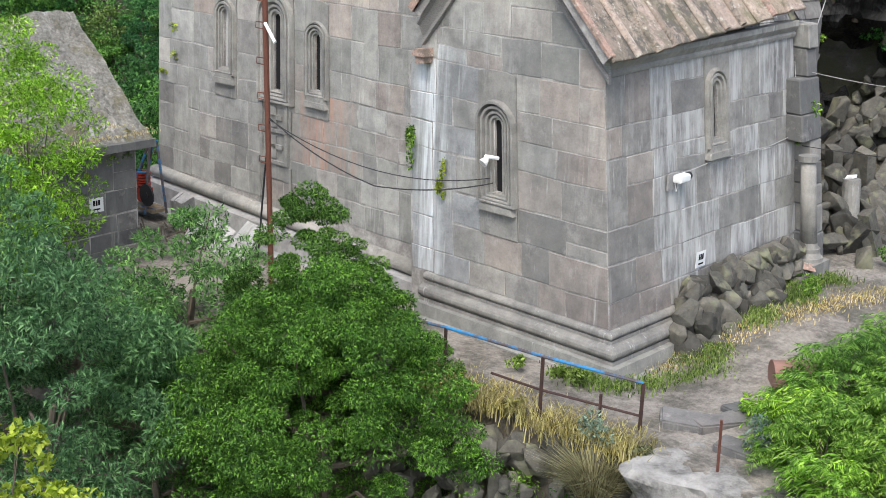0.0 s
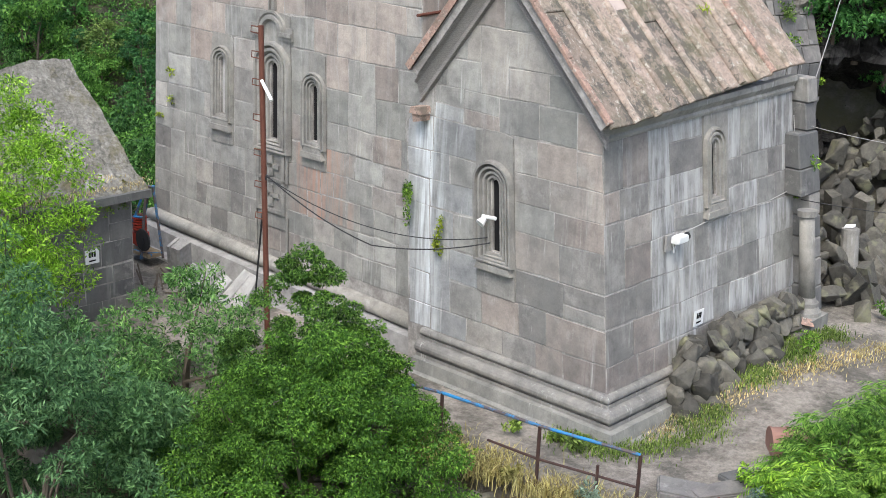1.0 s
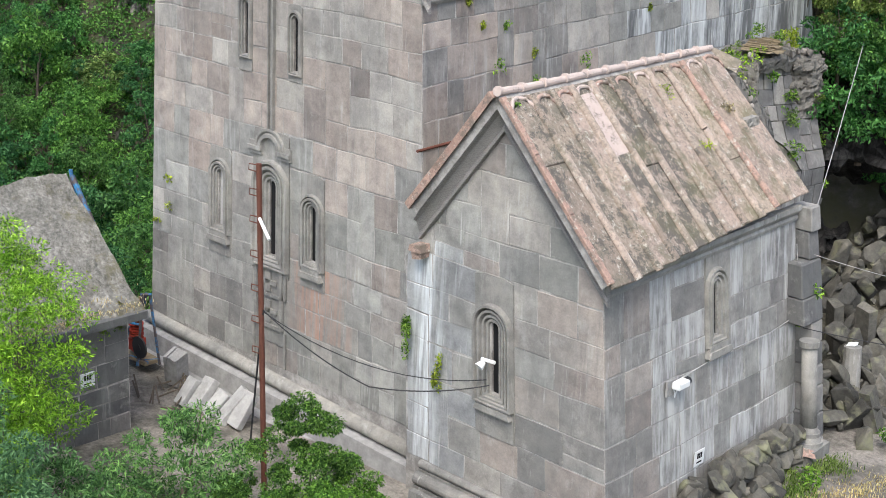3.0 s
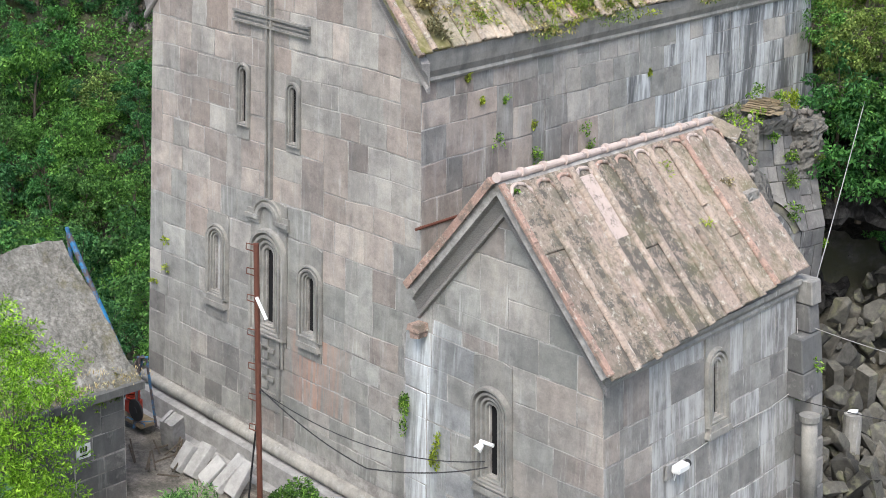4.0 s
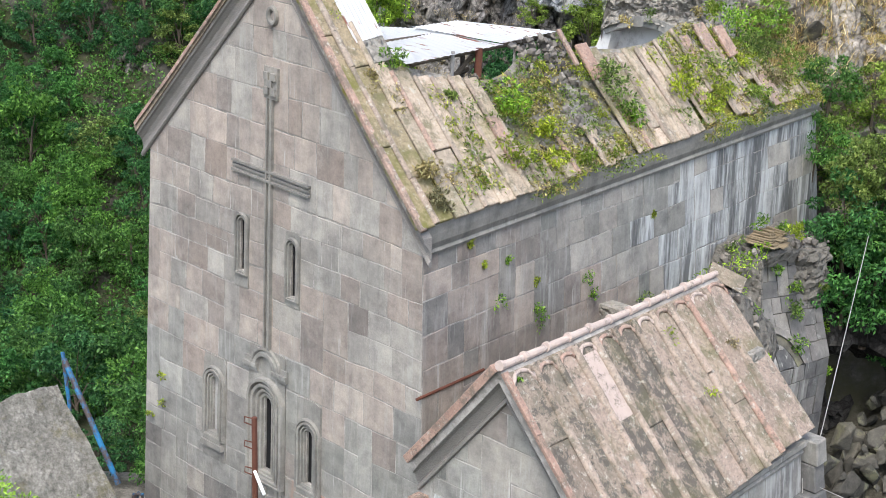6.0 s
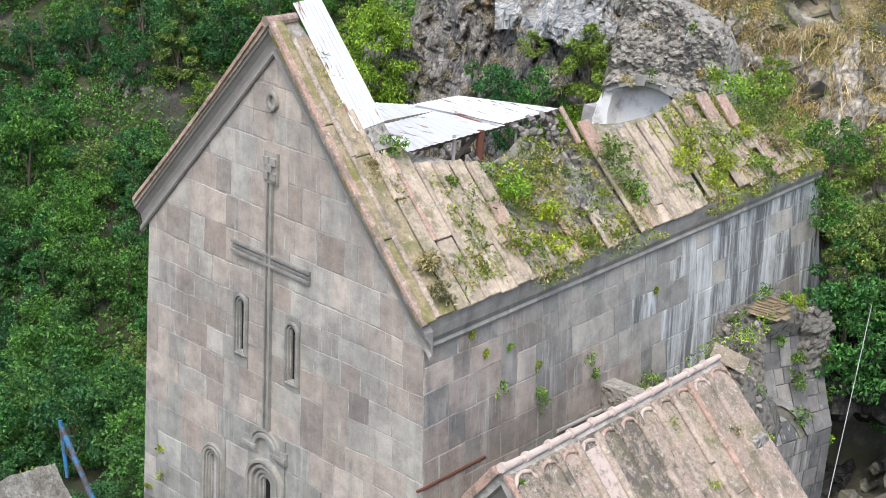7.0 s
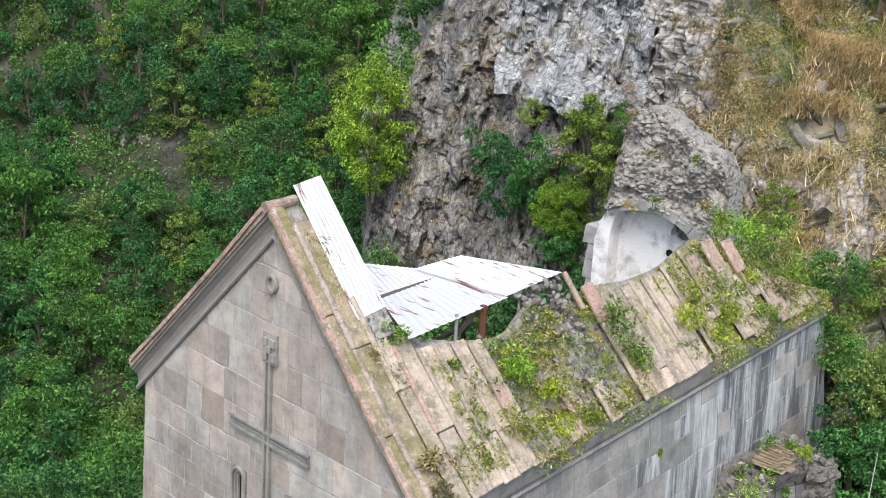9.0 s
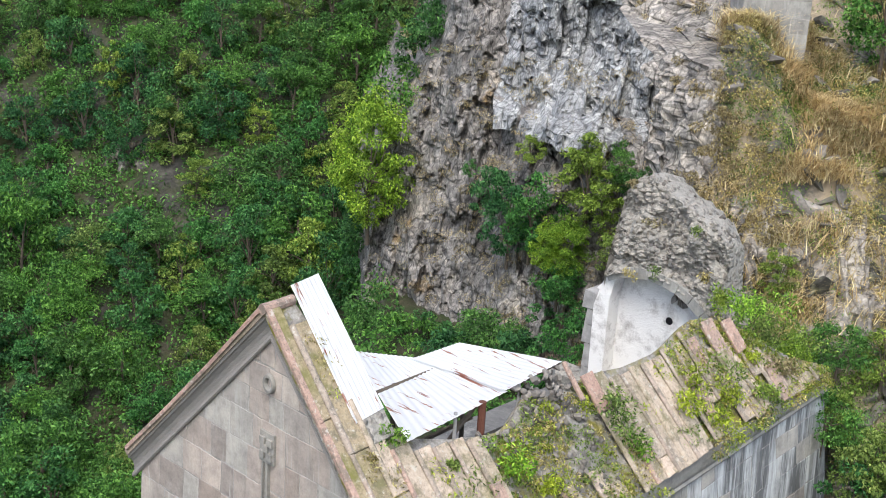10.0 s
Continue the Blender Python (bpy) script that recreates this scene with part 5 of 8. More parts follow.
for i, (a, b) in enumerate(zip(lines_y, lines_y[1:])):
    mid = (a + b) / 2
    bot = 3.55 - 0.05 * a
    cuts = [0.12, rnd.uniform(1.3, 2.3), bot + rnd.uniform(0, 0.05)] if i in (0, 4, 8) else [0.12, bot + rnd.uniform(0, 0.05)]
    for s0, s1 in zip(cuts, cuts[1:]):
        u = rnd.uniform(0.0, 0.015)
        mt = TILE_DARK if 2 <= i <= 6 and not (i in (2, 6) and s0 < 0.5) else TILE_SPECK if i < 2 else TILE_PALE
        slab(croof_bed, croof, s0, s1 - 0.004, a + 0.008, b - 0.008, 0.0 + u, 0.012 + u, mt)
    if i > 0:
        cuts = [0.16] + sorted(rnd.uniform(0.7, 3.0) for _ in range(2)) + [bot + rnd.uniform(0.02, 0.08)]
        for s0, s1 in zip(cuts, cuts[1:]):
            if s1 - s0 > 0.1:
                rib(croof_bed, croof, s0, s1, a + rnd.uniform(-0.012, 0.012), rnd.uniform(0.08, 0.095), 0.1, TILE_RED if i == 9 else rnd.choice((TILE_RIB, TILE_RIB, TILE_SPECK)))
    # a pale arched tile end and its rim of mortar below the ridge
    bm = bmesh.new()
    rr = (b - a) * 0.43
    arc = [(0.44 - rr * 0.95 * math.sin(math.pi * k / 10), mid - rr * math.cos(math.pi * k / 10)) for k in range(11)]
    tube(bm, [lean(croof(p, q, 0.08 + 0.012 * math.sin(p * 30))) for p, q in arc], 0.04, 6)
    part("scallop", bm, TILE_RED if i % 3 else PINK, croof_bed, smooth=True)
    bm = bmesh.new()
    prism(bm, [(0.46 - (rr - 0.03) * 0.9 * math.sin(math.pi * k / 10), mid - (rr - 0.03) * math.cos(math.pi * k / 10)) for k in range(11)], 0.0, 0.055, lambda p, q, u: lean(croof(p, q, u)))
    part("scallop_tile", bm, PINK, croof_bed)
# one bare pink slab, round at its lower end
bm = bmesh.new()
prism(bm, [(0.35, 1.2), (0.35, 1.66)] + [(1.62 + 0.22 * math.sin(math.pi * k / 8), 1.43 + 0.23 * math.cos(math.pi * k / 8)) for k in range(9)], 0.03, 0.085, lambda p, q, u: lean(croof(p, q, u)))
part("bare_tile", bm, PINK, croof_bed, "bare pale pink tile")
for yy in np.arange(PY0 - 0.28, PY1 + 0.1, 0.62):
    bm = bmesh.new()
    tube(bm, [lean(croof(-0.02, yy, 0.02)), lean(croof(-0.02, yy + 0.3, 0.04 + rnd.uniform(-0.015, 0.015))), lean(croof(-0.02, yy + 0.6, 0.03))], 0.07, 10, 0.06)
    part("ridge_tile", bm, RIDGE, croof_bed)
    bm = bmesh.new()
    tube(bm, [lean(croof(-0.03, yy - 0.02, 0.05)), lean(croof(-0.03, yy + 0.05, 0.04))], 0.088, 10)
    part("ridge_band", bm, RIDGE, croof_bed)
for s0, s1 in ((0.1, 1.2), (1.2, 2.3), (2.3, 3.52)):
    slab(croof_bed, croof, s0, s1, PY0 - 0.33, PY0 - 0.2, 0.02, 0.03, TILE_RED, 0.08, "verge_tile")
for s0, s1 in ((0.05, 1.05), (1.05, 2.1), (2.1, 3.12)):
    slab(croof_bed, croof_l, s0, s1 - 0.005, PY0 - 0.36, PY0 - 0.05, -0.02, -0.02, TILE_RED, 0.15, "verge_tile")
    slab(croof_bed, croof_l, s0, s1 - 0.005, PY0 - 0.05, PY1, 0.0, 0.0, TILE, 0.08)

# engaged column at the chapel's rear corner
column = thing("engaged_column", (13.35, 5.6, 0), "grey stone engaged column with moulded base beside the chapel", "column")
CXY = (13.84, 5.62)
bm = bmesh.new()
box(bm, (13.5, 5.28, 0.2), (14.18, 5.98, 1.0), 0.02)
part("base", bm, CARVED, column, "square moulded column base")
for z0, z1, r0, r1 in ((1.0, 1.08, 0.31, 0.31), (1.08, 1.18, 0.28, 0.24), (1.18, 1.26, 0.24, 0.24), (1.26, 1.36, 0.2, 0.17)):
    bm = bmesh.new()
    tube(bm, [(*CXY, z0), (*CXY, z1)], r0, 16, r1)
    part("base_ring", bm, CARVED, column)
bm = bmesh.new()
tube(bm, [(*CXY, 1.32), (13.62, 5.62, 3.0)], 0.165, 16, 0.15)
part("shaft", bm, CARVED, column, smooth=True)
bm = bmesh.new()
tube(bm, [(13.62, 5.62, 2.98), (13.61, 5.62, 3.1)], 0.19, 16, 0.2)
part("ring", bm, CARVED, column)
# the rough pier over the column, of uneven stones
rnd = random.Random(35)
z = 0.3
while z < 5.5:
    h = min(rnd.uniform(0.42, 0.72), 5.6 - z)
    y0 = 6.0 if z < 2.9 or z + h > 5.0 else 5.62
    bm = bmesh.new()
    box(bm, (-0.24 + rnd.uniform(-0.05, 0.03), y0 + rnd.uniform(0, 0.05), z + 0.01), (0.2 + rnd.uniform(-0.05, 0.05), 6.42, z + h), 0.0)
    for w in bm.verts:
        w.co.x += float(np.interp(w.co.z, [0.3, 3.2, 5.7], [13.65, 13.27, 12.84])) + rnd.uniform(-0.015, 0.015)
        w.co.z += rnd.uniform(-0.015, 0.0)
    bmesh.ops.bevel(bm, geom=list(bm.edges), offset=0.025, segments=1, affect="EDGES")
    part("pier_stone", bm, rnd.choice((ASHLAR_DIM, DARK_ASHLAR, ASHLAR_DIM)), column)
    z += h

# ---- ruined wall behind the chapel ----
ruin = thing("ruined_wall", (9.5, 9, 0), "ruined side apse with curved block vault, rubble top and weeds", "ruin")
RP0, RP1 = Vector((8.95, 10.0)), Vector((9.74, 12.1))
RN = Vector((0.924, -0.382))


def rvault(u, z, d):
    """The hollow vault face: u along its line, leaning out as it comes down."""
    k = min(1.0, max(0.0, (7.35 - z) / 2.3))
    p = RP0.lerp(RP1, u / 2.38) + RN * (1.25 * k ** 1.6 * (1 - 0.35 * u / 2.38) + d)
    return (p.x, p.y, z)


bm = bmesh.new()
rows = [[bm.verts.new(rvault(-0.6 + 2.98 * i / 16, 1.0 + 6.35 * j / 20, -0.03 + 0.03 * noise.noise(Vector((i * 0.7, j * 0.7, 4))))) for j in range(21)] for i in range(17)]
for q, r in zip(rows, rows[1:]):
    for j in range(20):
        bm.faces.new((q[j], q[j + 1], r[j + 1], r[j]))
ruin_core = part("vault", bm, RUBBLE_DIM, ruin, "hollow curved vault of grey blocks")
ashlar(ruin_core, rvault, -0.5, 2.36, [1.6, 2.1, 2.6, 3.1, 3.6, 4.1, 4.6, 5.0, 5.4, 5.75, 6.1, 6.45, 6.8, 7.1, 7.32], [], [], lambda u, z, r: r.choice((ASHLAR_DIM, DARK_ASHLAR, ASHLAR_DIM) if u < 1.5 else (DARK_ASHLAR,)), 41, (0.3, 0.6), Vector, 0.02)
# The inner dark band is painted shade under the arch, on the wall face.
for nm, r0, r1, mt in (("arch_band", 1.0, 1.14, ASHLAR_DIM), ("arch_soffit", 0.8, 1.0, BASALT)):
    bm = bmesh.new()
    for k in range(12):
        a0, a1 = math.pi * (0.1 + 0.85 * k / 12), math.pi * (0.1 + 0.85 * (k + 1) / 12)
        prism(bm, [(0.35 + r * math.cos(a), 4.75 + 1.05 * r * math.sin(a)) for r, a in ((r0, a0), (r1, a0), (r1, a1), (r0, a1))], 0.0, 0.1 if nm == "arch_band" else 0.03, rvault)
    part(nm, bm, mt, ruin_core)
# broken jamb with pilaster and capital at the outer end
bm = bmesh.new()
rows = []
for j in range(84):
    z = 0.6 + 6.9 * j / 83
    ring = []
    for k in range(28):
        t = 2 * math.pi * k / 28
        n = noise.fractal(Vector((math.cos(t) * 1.4, math.sin(t) * 1.4, z * 2.2)), 0.9, 2.1, 4)
        cell = noise.voronoi(Vector((math.cos(t) * 1.6, math.sin(t) * 1.6, z * 3.6)))[0]
        w = (0.22 + 0.12 * step(4.3, 7.2, z)) * (1 + 0.45 * n) + 0.14 * min(0.6, cell[1] - cell[0])
        p = RP1 + RN * (0.0 + w * math.cos(t)) + Vector((-RN.y, RN.x)) * (-0.3 + w * 1.3 * math.sin(t))
        ring.append(bm.verts.new((p.x, p.y, z)))
    rows.append(ring)
for q, r in zip(rows, rows[1:]):
    for k in range(28):
        bm.faces.new((q[k], q[(k + 1) % 28], r[(k + 1) % 28], r[k]))
bm.faces.new(rows[-1])
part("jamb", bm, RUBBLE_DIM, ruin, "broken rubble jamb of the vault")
bm = bmesh.new()
box(bm, (9.62, 11.9, 3.9), (10.22, 12.4, 4.06), 0.02)
box(bm, (9.7, 11.96, 3.78), (10.14, 12.34, 3.9), 0.02)
part("capital", bm, CARVED, ruin, "moulded pilaster capital")
# Pilaster and return wall carry the shade of the recess as dark stone.
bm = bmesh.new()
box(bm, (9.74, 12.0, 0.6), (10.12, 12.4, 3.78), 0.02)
part("pilaster", bm, DARK_ASHLAR, ruin, "pilaster below the vault, coloured dark for recess shade")
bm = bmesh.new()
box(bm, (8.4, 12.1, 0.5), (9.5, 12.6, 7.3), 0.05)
part("wall", bm, DARK_ASHLAR, ruin, "return wall, coloured dark for recess shade")
def ledge_z(x, y):
    low = 6.5 + 1.35 * math.exp(-((x - 10.4) ** 2) / 0.7 - (y - 6.7) ** 2 / 1.2) - 1.0 * max(0.0, x - 10.8)
    return low + (7.62 - low) * step(9.2, 9.8, y)


# rubble ledge on top, and the fill behind the chapel's gable
bm = bmesh.new()
rows = []
for i in range(41):
    y = 6.1 + 6.3 * i / 40
    row = []
    edge = float(np.interp(y, [6.1, 8.0, 10.0, 12.2, 12.4], [11.7, 11.0, 9.3, 9.8, 9.7])) + 0.2 * noise.noise(Vector((y * 1.7, 3, 0)))
    for j in range(25):
        x = 8.3 + (edge - 8.3) * j / 24
        n = noise.fractal(Vector((x * 1.6, y * 1.6, 8)), 0.9, 2.1, 5)
        z = ledge_z(x, y) + 0.16 * n
        if j == 24:
            z -= 0.12
        row.append((x + 0.06 * n, y, z))
    low = 1.0 if y < 9.5 else 7.25
    row += [(edge - 0.08 + 0.12 * noise.noise(Vector((y * 3, 9, 0))), y, row[-1][2] - 0.25), (edge - 0.3, y, max(low, 0.5))]
    rows.append([bm.verts.new(p) for p in row])
for q, r in zip(rows, rows[1:]):
    for j in range(26):
        bm.faces.new((q[j], q[j + 1], r[j + 1], r[j]))
bm.faces.new(rows[0])
bmesh.ops.recalc_face_normals(bm, faces=bm.faces)
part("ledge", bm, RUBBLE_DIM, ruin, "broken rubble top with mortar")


ROCKS = rock_meshes("rock", 9, 3, BASALT)
RUBS = rock_meshes("rubble_stone", 6, 8, RUBBLE_STONE)
rnd = random.Random(77)
for k in range(150):
    y = rnd.uniform(6.3, 12.3)
    x = rnd.uniform(8.5, float(np.interp(y, [6.1, 8.0, 10.0, 12.2, 12.4], [11.5, 10.5, 9.2, 10.0, 10.0])))
    if 8.6 < x < 9.6 and 10.1 < y < 11.2:
        continue
    o = new("rubble_stone", RUBS[k % 6])
    o.parent = ruin
    o.matrix_parent_inverse = stand(ruin).inverted()
    o.matrix_basis = Matrix.Translation((x, y, ledge_z(x, y) + 0.02)) @ Euler((rnd.random() * 6, rnd.random() * 6, rnd.random() * 6)).to_matrix().to_4x4() @ Matrix.Scale(rnd.uniform(0.05, 0.17), 4)

# slab of weathered stone lying on the ruin, and a stack of old boards
bm = bmesh.new()
box(bm, (-0.34, -0.24, 0.0), (0.34, 0.24, 0.1), 0.07)
stone = part("stone_slab", bm, TILE, None)
stone.matrix_basis = Matrix.Translation((10.3, 6.75, 7.95)) @ Euler((0.35, 0.35, 0.5)).to_matrix().to_4x4()
tagged(stone, "tilted reddish stone slab on the ruined wall", "stone slab")
boards = thing("board_stack", (9.2, 10.4, 7.75), "small stack of weathered wooden boards on the ruined wall", "boards")
for k in range(6):
    for m_ in range(3):
        bm = bmesh.new()
        box(bm, (8.7 + 0.02 * k + rnd.uniform(-0.06, 0.06), 10.25 + 0.26 * m_ + 0.05 * k, 7.7 + 0.042 * k), (9.5 - 0.06 * k + rnd.uniform(-0.08, 0.08), 10.48 + 0.26 * m_ + 0.02 * k, 7.728 + 0.042 * k), 0.012)
        part("board", bm, BOARD, boards)

# ---- apse ruin ----
apse = thing("apse_ruin", (3.2, 14.4, 0), "ruined rubble apse with plastered vault under a stone arch", "ruin")


def aface(u, z, d):
    return (u, 14.0 - d, z)


def apse_top(u):
    return line([(0.9, 9.6), (1.3, 10.5), (1.58, 11.2), (1.66, 12.6), (1.72, 13.5), (1.9, 13.85), (2.2, 14.2), (2.6, 14.3), (3.1, 13.95), (4.1, 13.65), (4.6, 13.5), (5.05, 13.15), (5.15, 12.3), (5.25, 11.3), (5.6, 10.7), (7.0, 10.2)], u) + 0.12 * noise.noise(Vector((u * 5, 2, 0)))


def apse_low(u):
    k = (u - 3.0) / 2.55
    return 9.2 + 2.55 * math.sqrt(1 - k * k) if abs(k) < 0.97 else 7.0


bm = bmesh.new()
rows = []
us = np.linspace(1.3, 7.0, 116)
for u in us:
    lo, hi = min(apse_low(u), apse_top(u) - 0.1), apse_top(u)
    col = []
    for j in range(65):
        z = lo + (hi - lo) * j / 64
        cell = noise.voronoi(Vector((u * 5.6, z * 7.0, 3.0)))[0]
        d = 0.2 * min(0.5, cell[1] - cell[0]) + 0.34 * noise.fractal(Vector((u * 1.1, z * 1.1, 7.0)), 0.9, 2.0, 4)
        col.append(bm.verts.new(aface(u + 0.03 * noise.noise(Vector((u * 7, z * 7, 1.0))), z, d - 0.3 * max(0.0, z - 12.4) * 0.5)))
    back = 1.7 - 0.9 * step(3.5, 5.5, u)
    col += [bm.verts.new(aface(u, hi - 0.05, -back * 0.5)), bm.verts.new(aface(u, hi - 0.3, -back)), bm.verts.new(aface(u, lo, -back))]
    rows.append(col)
for q, r in zip(rows, rows[1:]):
    for j in range(len(q)):
        i = (j + 1) % len(q)
        bm.faces.new((q[j], q[i], r[i], r[j]))
bm.faces.new(rows[0])
bm.faces.new(list(reversed(rows[-1])))
bmesh.ops.recalc_face_normals(bm, faces=bm.faces)
part("core", bm, RUBBLE, apse, "pale rubble core with broken top")
bm = bmesh.new()
prism(bm, [(1.0, 7.4), (5.2, 7.4), (5.1, 10.4)] + [(3.0 + 2.52 * math.cos(math.pi * (0.2 + 0.62 * k / 14)), 9.2 + 2.52 * math.sin(math.pi * (0.2 + 0.62 * k / 14))) for k in range(15)] + [(0.98, 9.9)], -1.2, -0.45, aface)
part("vault", bm, PLASTER, apse, "stained white plaster in the vault")
# Black disc on the plaster, painting the dark depth of a hole.
bm = bmesh.new()
tube(bm, [aface(3.4, 10.45, -0.5), aface(3.4, 10.45, -0.44)], 0.11, 10)
part("hole", bm, VOID, apse, "small black disc painted as a hole in the plaster")
for k in range(9):
    a0, a1 = math.pi * (0.16 + 0.52 * k / 9), math.pi * (0.16 + 0.52 * (k + 0.96) / 9)
    bm = bmesh.new()
    prism(bm, [(3.0 + r * math.cos(a), 9.2 + r * math.sin(a)) for r, a in ((2.4, a0), (2.68, a0), (2.68, a1), (2.4, a1))], -0.5, 0.12, aface)
    part("arch_stone", bm, ASHLAR_GREY, apse)
for z0, z1, u0, u1 in ((7.6, 8.5, 0.95, 1.5), (8.5, 9.2, 0.98, 1.45), (9.2, 9.75, 0.9, 1.4), (9.75, 10.2, 0.95, 1.3), (10.2, 10.72, 0.82, 1.32)):
    bm = bmesh.new()
    prism(bm, [(u0, z0), (u1, z0 + 0.03), (u1 - 0.05, z1 - 0.03), (u0 + 0.06, z1)], -0.7, -0.05, aface)
    part("jamb_stone", bm, SLAB, apse, "rough grey stone of the broken jamb")
bm = bmesh.new()
prism(bm, [(1.3, 7.4), (1.75, 7.4), (1.75, 10.7), (1.9, 11.45), (1.62, 11.5), (1.4, 10.9), (1.25, 10.4)], -0.5, 0.02, aface)
part("plaster", bm, PLASTER, apse, "crumbling plaster beside the vault")
rnd = random.Random(5)
for k in range(280):
    u = rnd.uniform(1.62, 5.9)
    o = new("rubble_stone", RUBS[k % 6])
    o.parent = apse
    o.matrix_parent_inverse = stand(apse).inverted()
    zt = apse_top(u)
    zz = rnd.uniform(max(apse_low(u) + 0.25, 11.0), max(11.2, zt))
    top = rnd.random() < 0.3
    o.matrix_basis = Matrix.Translation((u, 14.0 + (rnd.uniform(0, 0.9) if top else 0.02 + 0.15 * max(0.0, zz - 12.4)), zt - 0.03 if top else zz)) @ Euler((rnd.random() * 6, rnd.random() * 6, rnd.random() * 6)).to_matrix().to_4x4() @ Matrix.Scale(rnd.choice((0.04, 0.06, 0.08, 0.11)), 4)
# heap of pale rubble at the broken edge of the nave roof
heap = thing("rubble_heap", (6.2, 5.0, 11.4), "heap of pale mortar rubble on the broken roof edge", "rubble")
for k in range(230):
    o = new("rubble_stone", RUBS[k % 6])
    o.parent = heap
    o.matrix_parent_inverse = stand(heap).inverted()
    yy = rnd.gauss(5.5, 0.4) if k < 90 else rnd.uniform(3.2, 6.6)
    o.matrix_basis = Matrix.Translation(lean(roof_pt(rnd.uniform(3.1, 4.3) if k < 90 else rnd.uniform(3.6, 5.9), yy, rnd.uniform(-0.1, 0.35) * math.exp(-((yy - 5.5) / 0.5) ** 2) if k < 90 else 0.05))) @ Euler((rnd.random() * 6, rnd.random() * 6, rnd.random() * 6)).to_matrix().to_4x4() @ Matrix.Scale(rnd.uniform(0.04, 0.14), 4)

# ---- hut ----
hut = thing("stone_hut", (0.6, -6, 0), "low stone hut with a mossy concrete-covered gable roof", "hut")


def hwall(u, z, d):
    return (3.0 + d, -u, z)


bm = bmesh.new()
prism(bm, [(-1.8, -1.5), (3.0, -1.5), (3.0, 2.65), (0.64, 4.55), (-1.8, 2.65)], 0, 8.0, lambda u, z, d: (u, -2.85 - d, z))
hut_wall = part("wall", bm, MORTAR, hut, "dark stone block walls")
rnd = random.Random(8)
z = -1.2
cs = [z]
while cs[-1] < 2.3:
    cs.append(cs[-1] + rnd.uniform(0.34, 0.5))
cs[-1] = 2.66
ashlar(hut_wall, hwall, 2.86, 7.5, cs, [], [], DARK_ASHLAR, 51, (0.35, 0.75), Vector)
for side, ue in ((1, 3.3), (-1, -2.1)):
    bm = bmesh.new()
    n1, n2 = 36, 100
    g = []
    for i in range(n1 + 1):
        row = []
        for j in range(n2 + 1):
            u = 0.64 + (ue - 0.64) * i / n1
            yy = -2.6 - 8.4 * j / n2
            zz = 4.87 - abs(u - 0.64) * 0.81
            row.append(bm.verts.new((u, yy, zz + 0.1 * noise.fractal(Vector((u * 1.3, yy * 1.3, 1)), 0.7, 2.1, 6))))
        g.append(row)
    for q, r in zip(g, g[1:]):
        for k in range(n2):
            bm.faces.new((q[k], q[k + 1], r[k + 1], r[k]))
    bmesh.ops.recalc_face_normals(bm, faces=bm.faces)
    bmesh.ops.solidify(bm, geom=list(bm.faces), thickness=0.2 if side > 0 else -0.2)
    part("roof", bm, CONCRETE, hut, "rough weathered concrete roof slope")
bm = bmesh.new()
box(bm, (2.95, -11.0, 2.6), (3.34, -2.58, 2.76), 0.01)
part("eaves_slab", bm, DARK_ASHLAR, hut, "projecting stone eaves slab")


def plaque(at, label):
    p = thing("plaque", at, label, "plaque", "small white number plaques")
    w, h = 0.32, 0.3
    def put(u, z, d):
        return (at[0] + d, at[1] + u, at[2] + z)
    bm = bmesh.new()
    prism(bm, [(-w / 2, -h / 2), (w / 2, -h / 2), (w / 2, h / 2), (-w / 2, h / 2)], 0.0, 0.012, put)
    part("plate", bm, WHITE_PAINT, p)
    for u0, u1, z0, z1 in ((-0.08, -0.035, -0.01, 0.1), (-0.02, 0.02, -0.01, 0.1), (0.035, 0.08, -0.01, 0.1), (-0.08, 0.08, -0.1, -0.07)):
        bm = bmesh.new()
        prism(bm, [(u0, z0), (u1, z0), (u1, z1), (u0, z1)], 0.012, 0.016, put)
        part("mark", bm, VOID, p, "dark bar")


plaque((3.04, -3.85, 1.5), "small white plaque with dark marks on the hut wall")
pl = lean((12.89, 2.3, 1.55))
plaque(tuple(pl), "small white plaque with dark marks on the chapel wall")

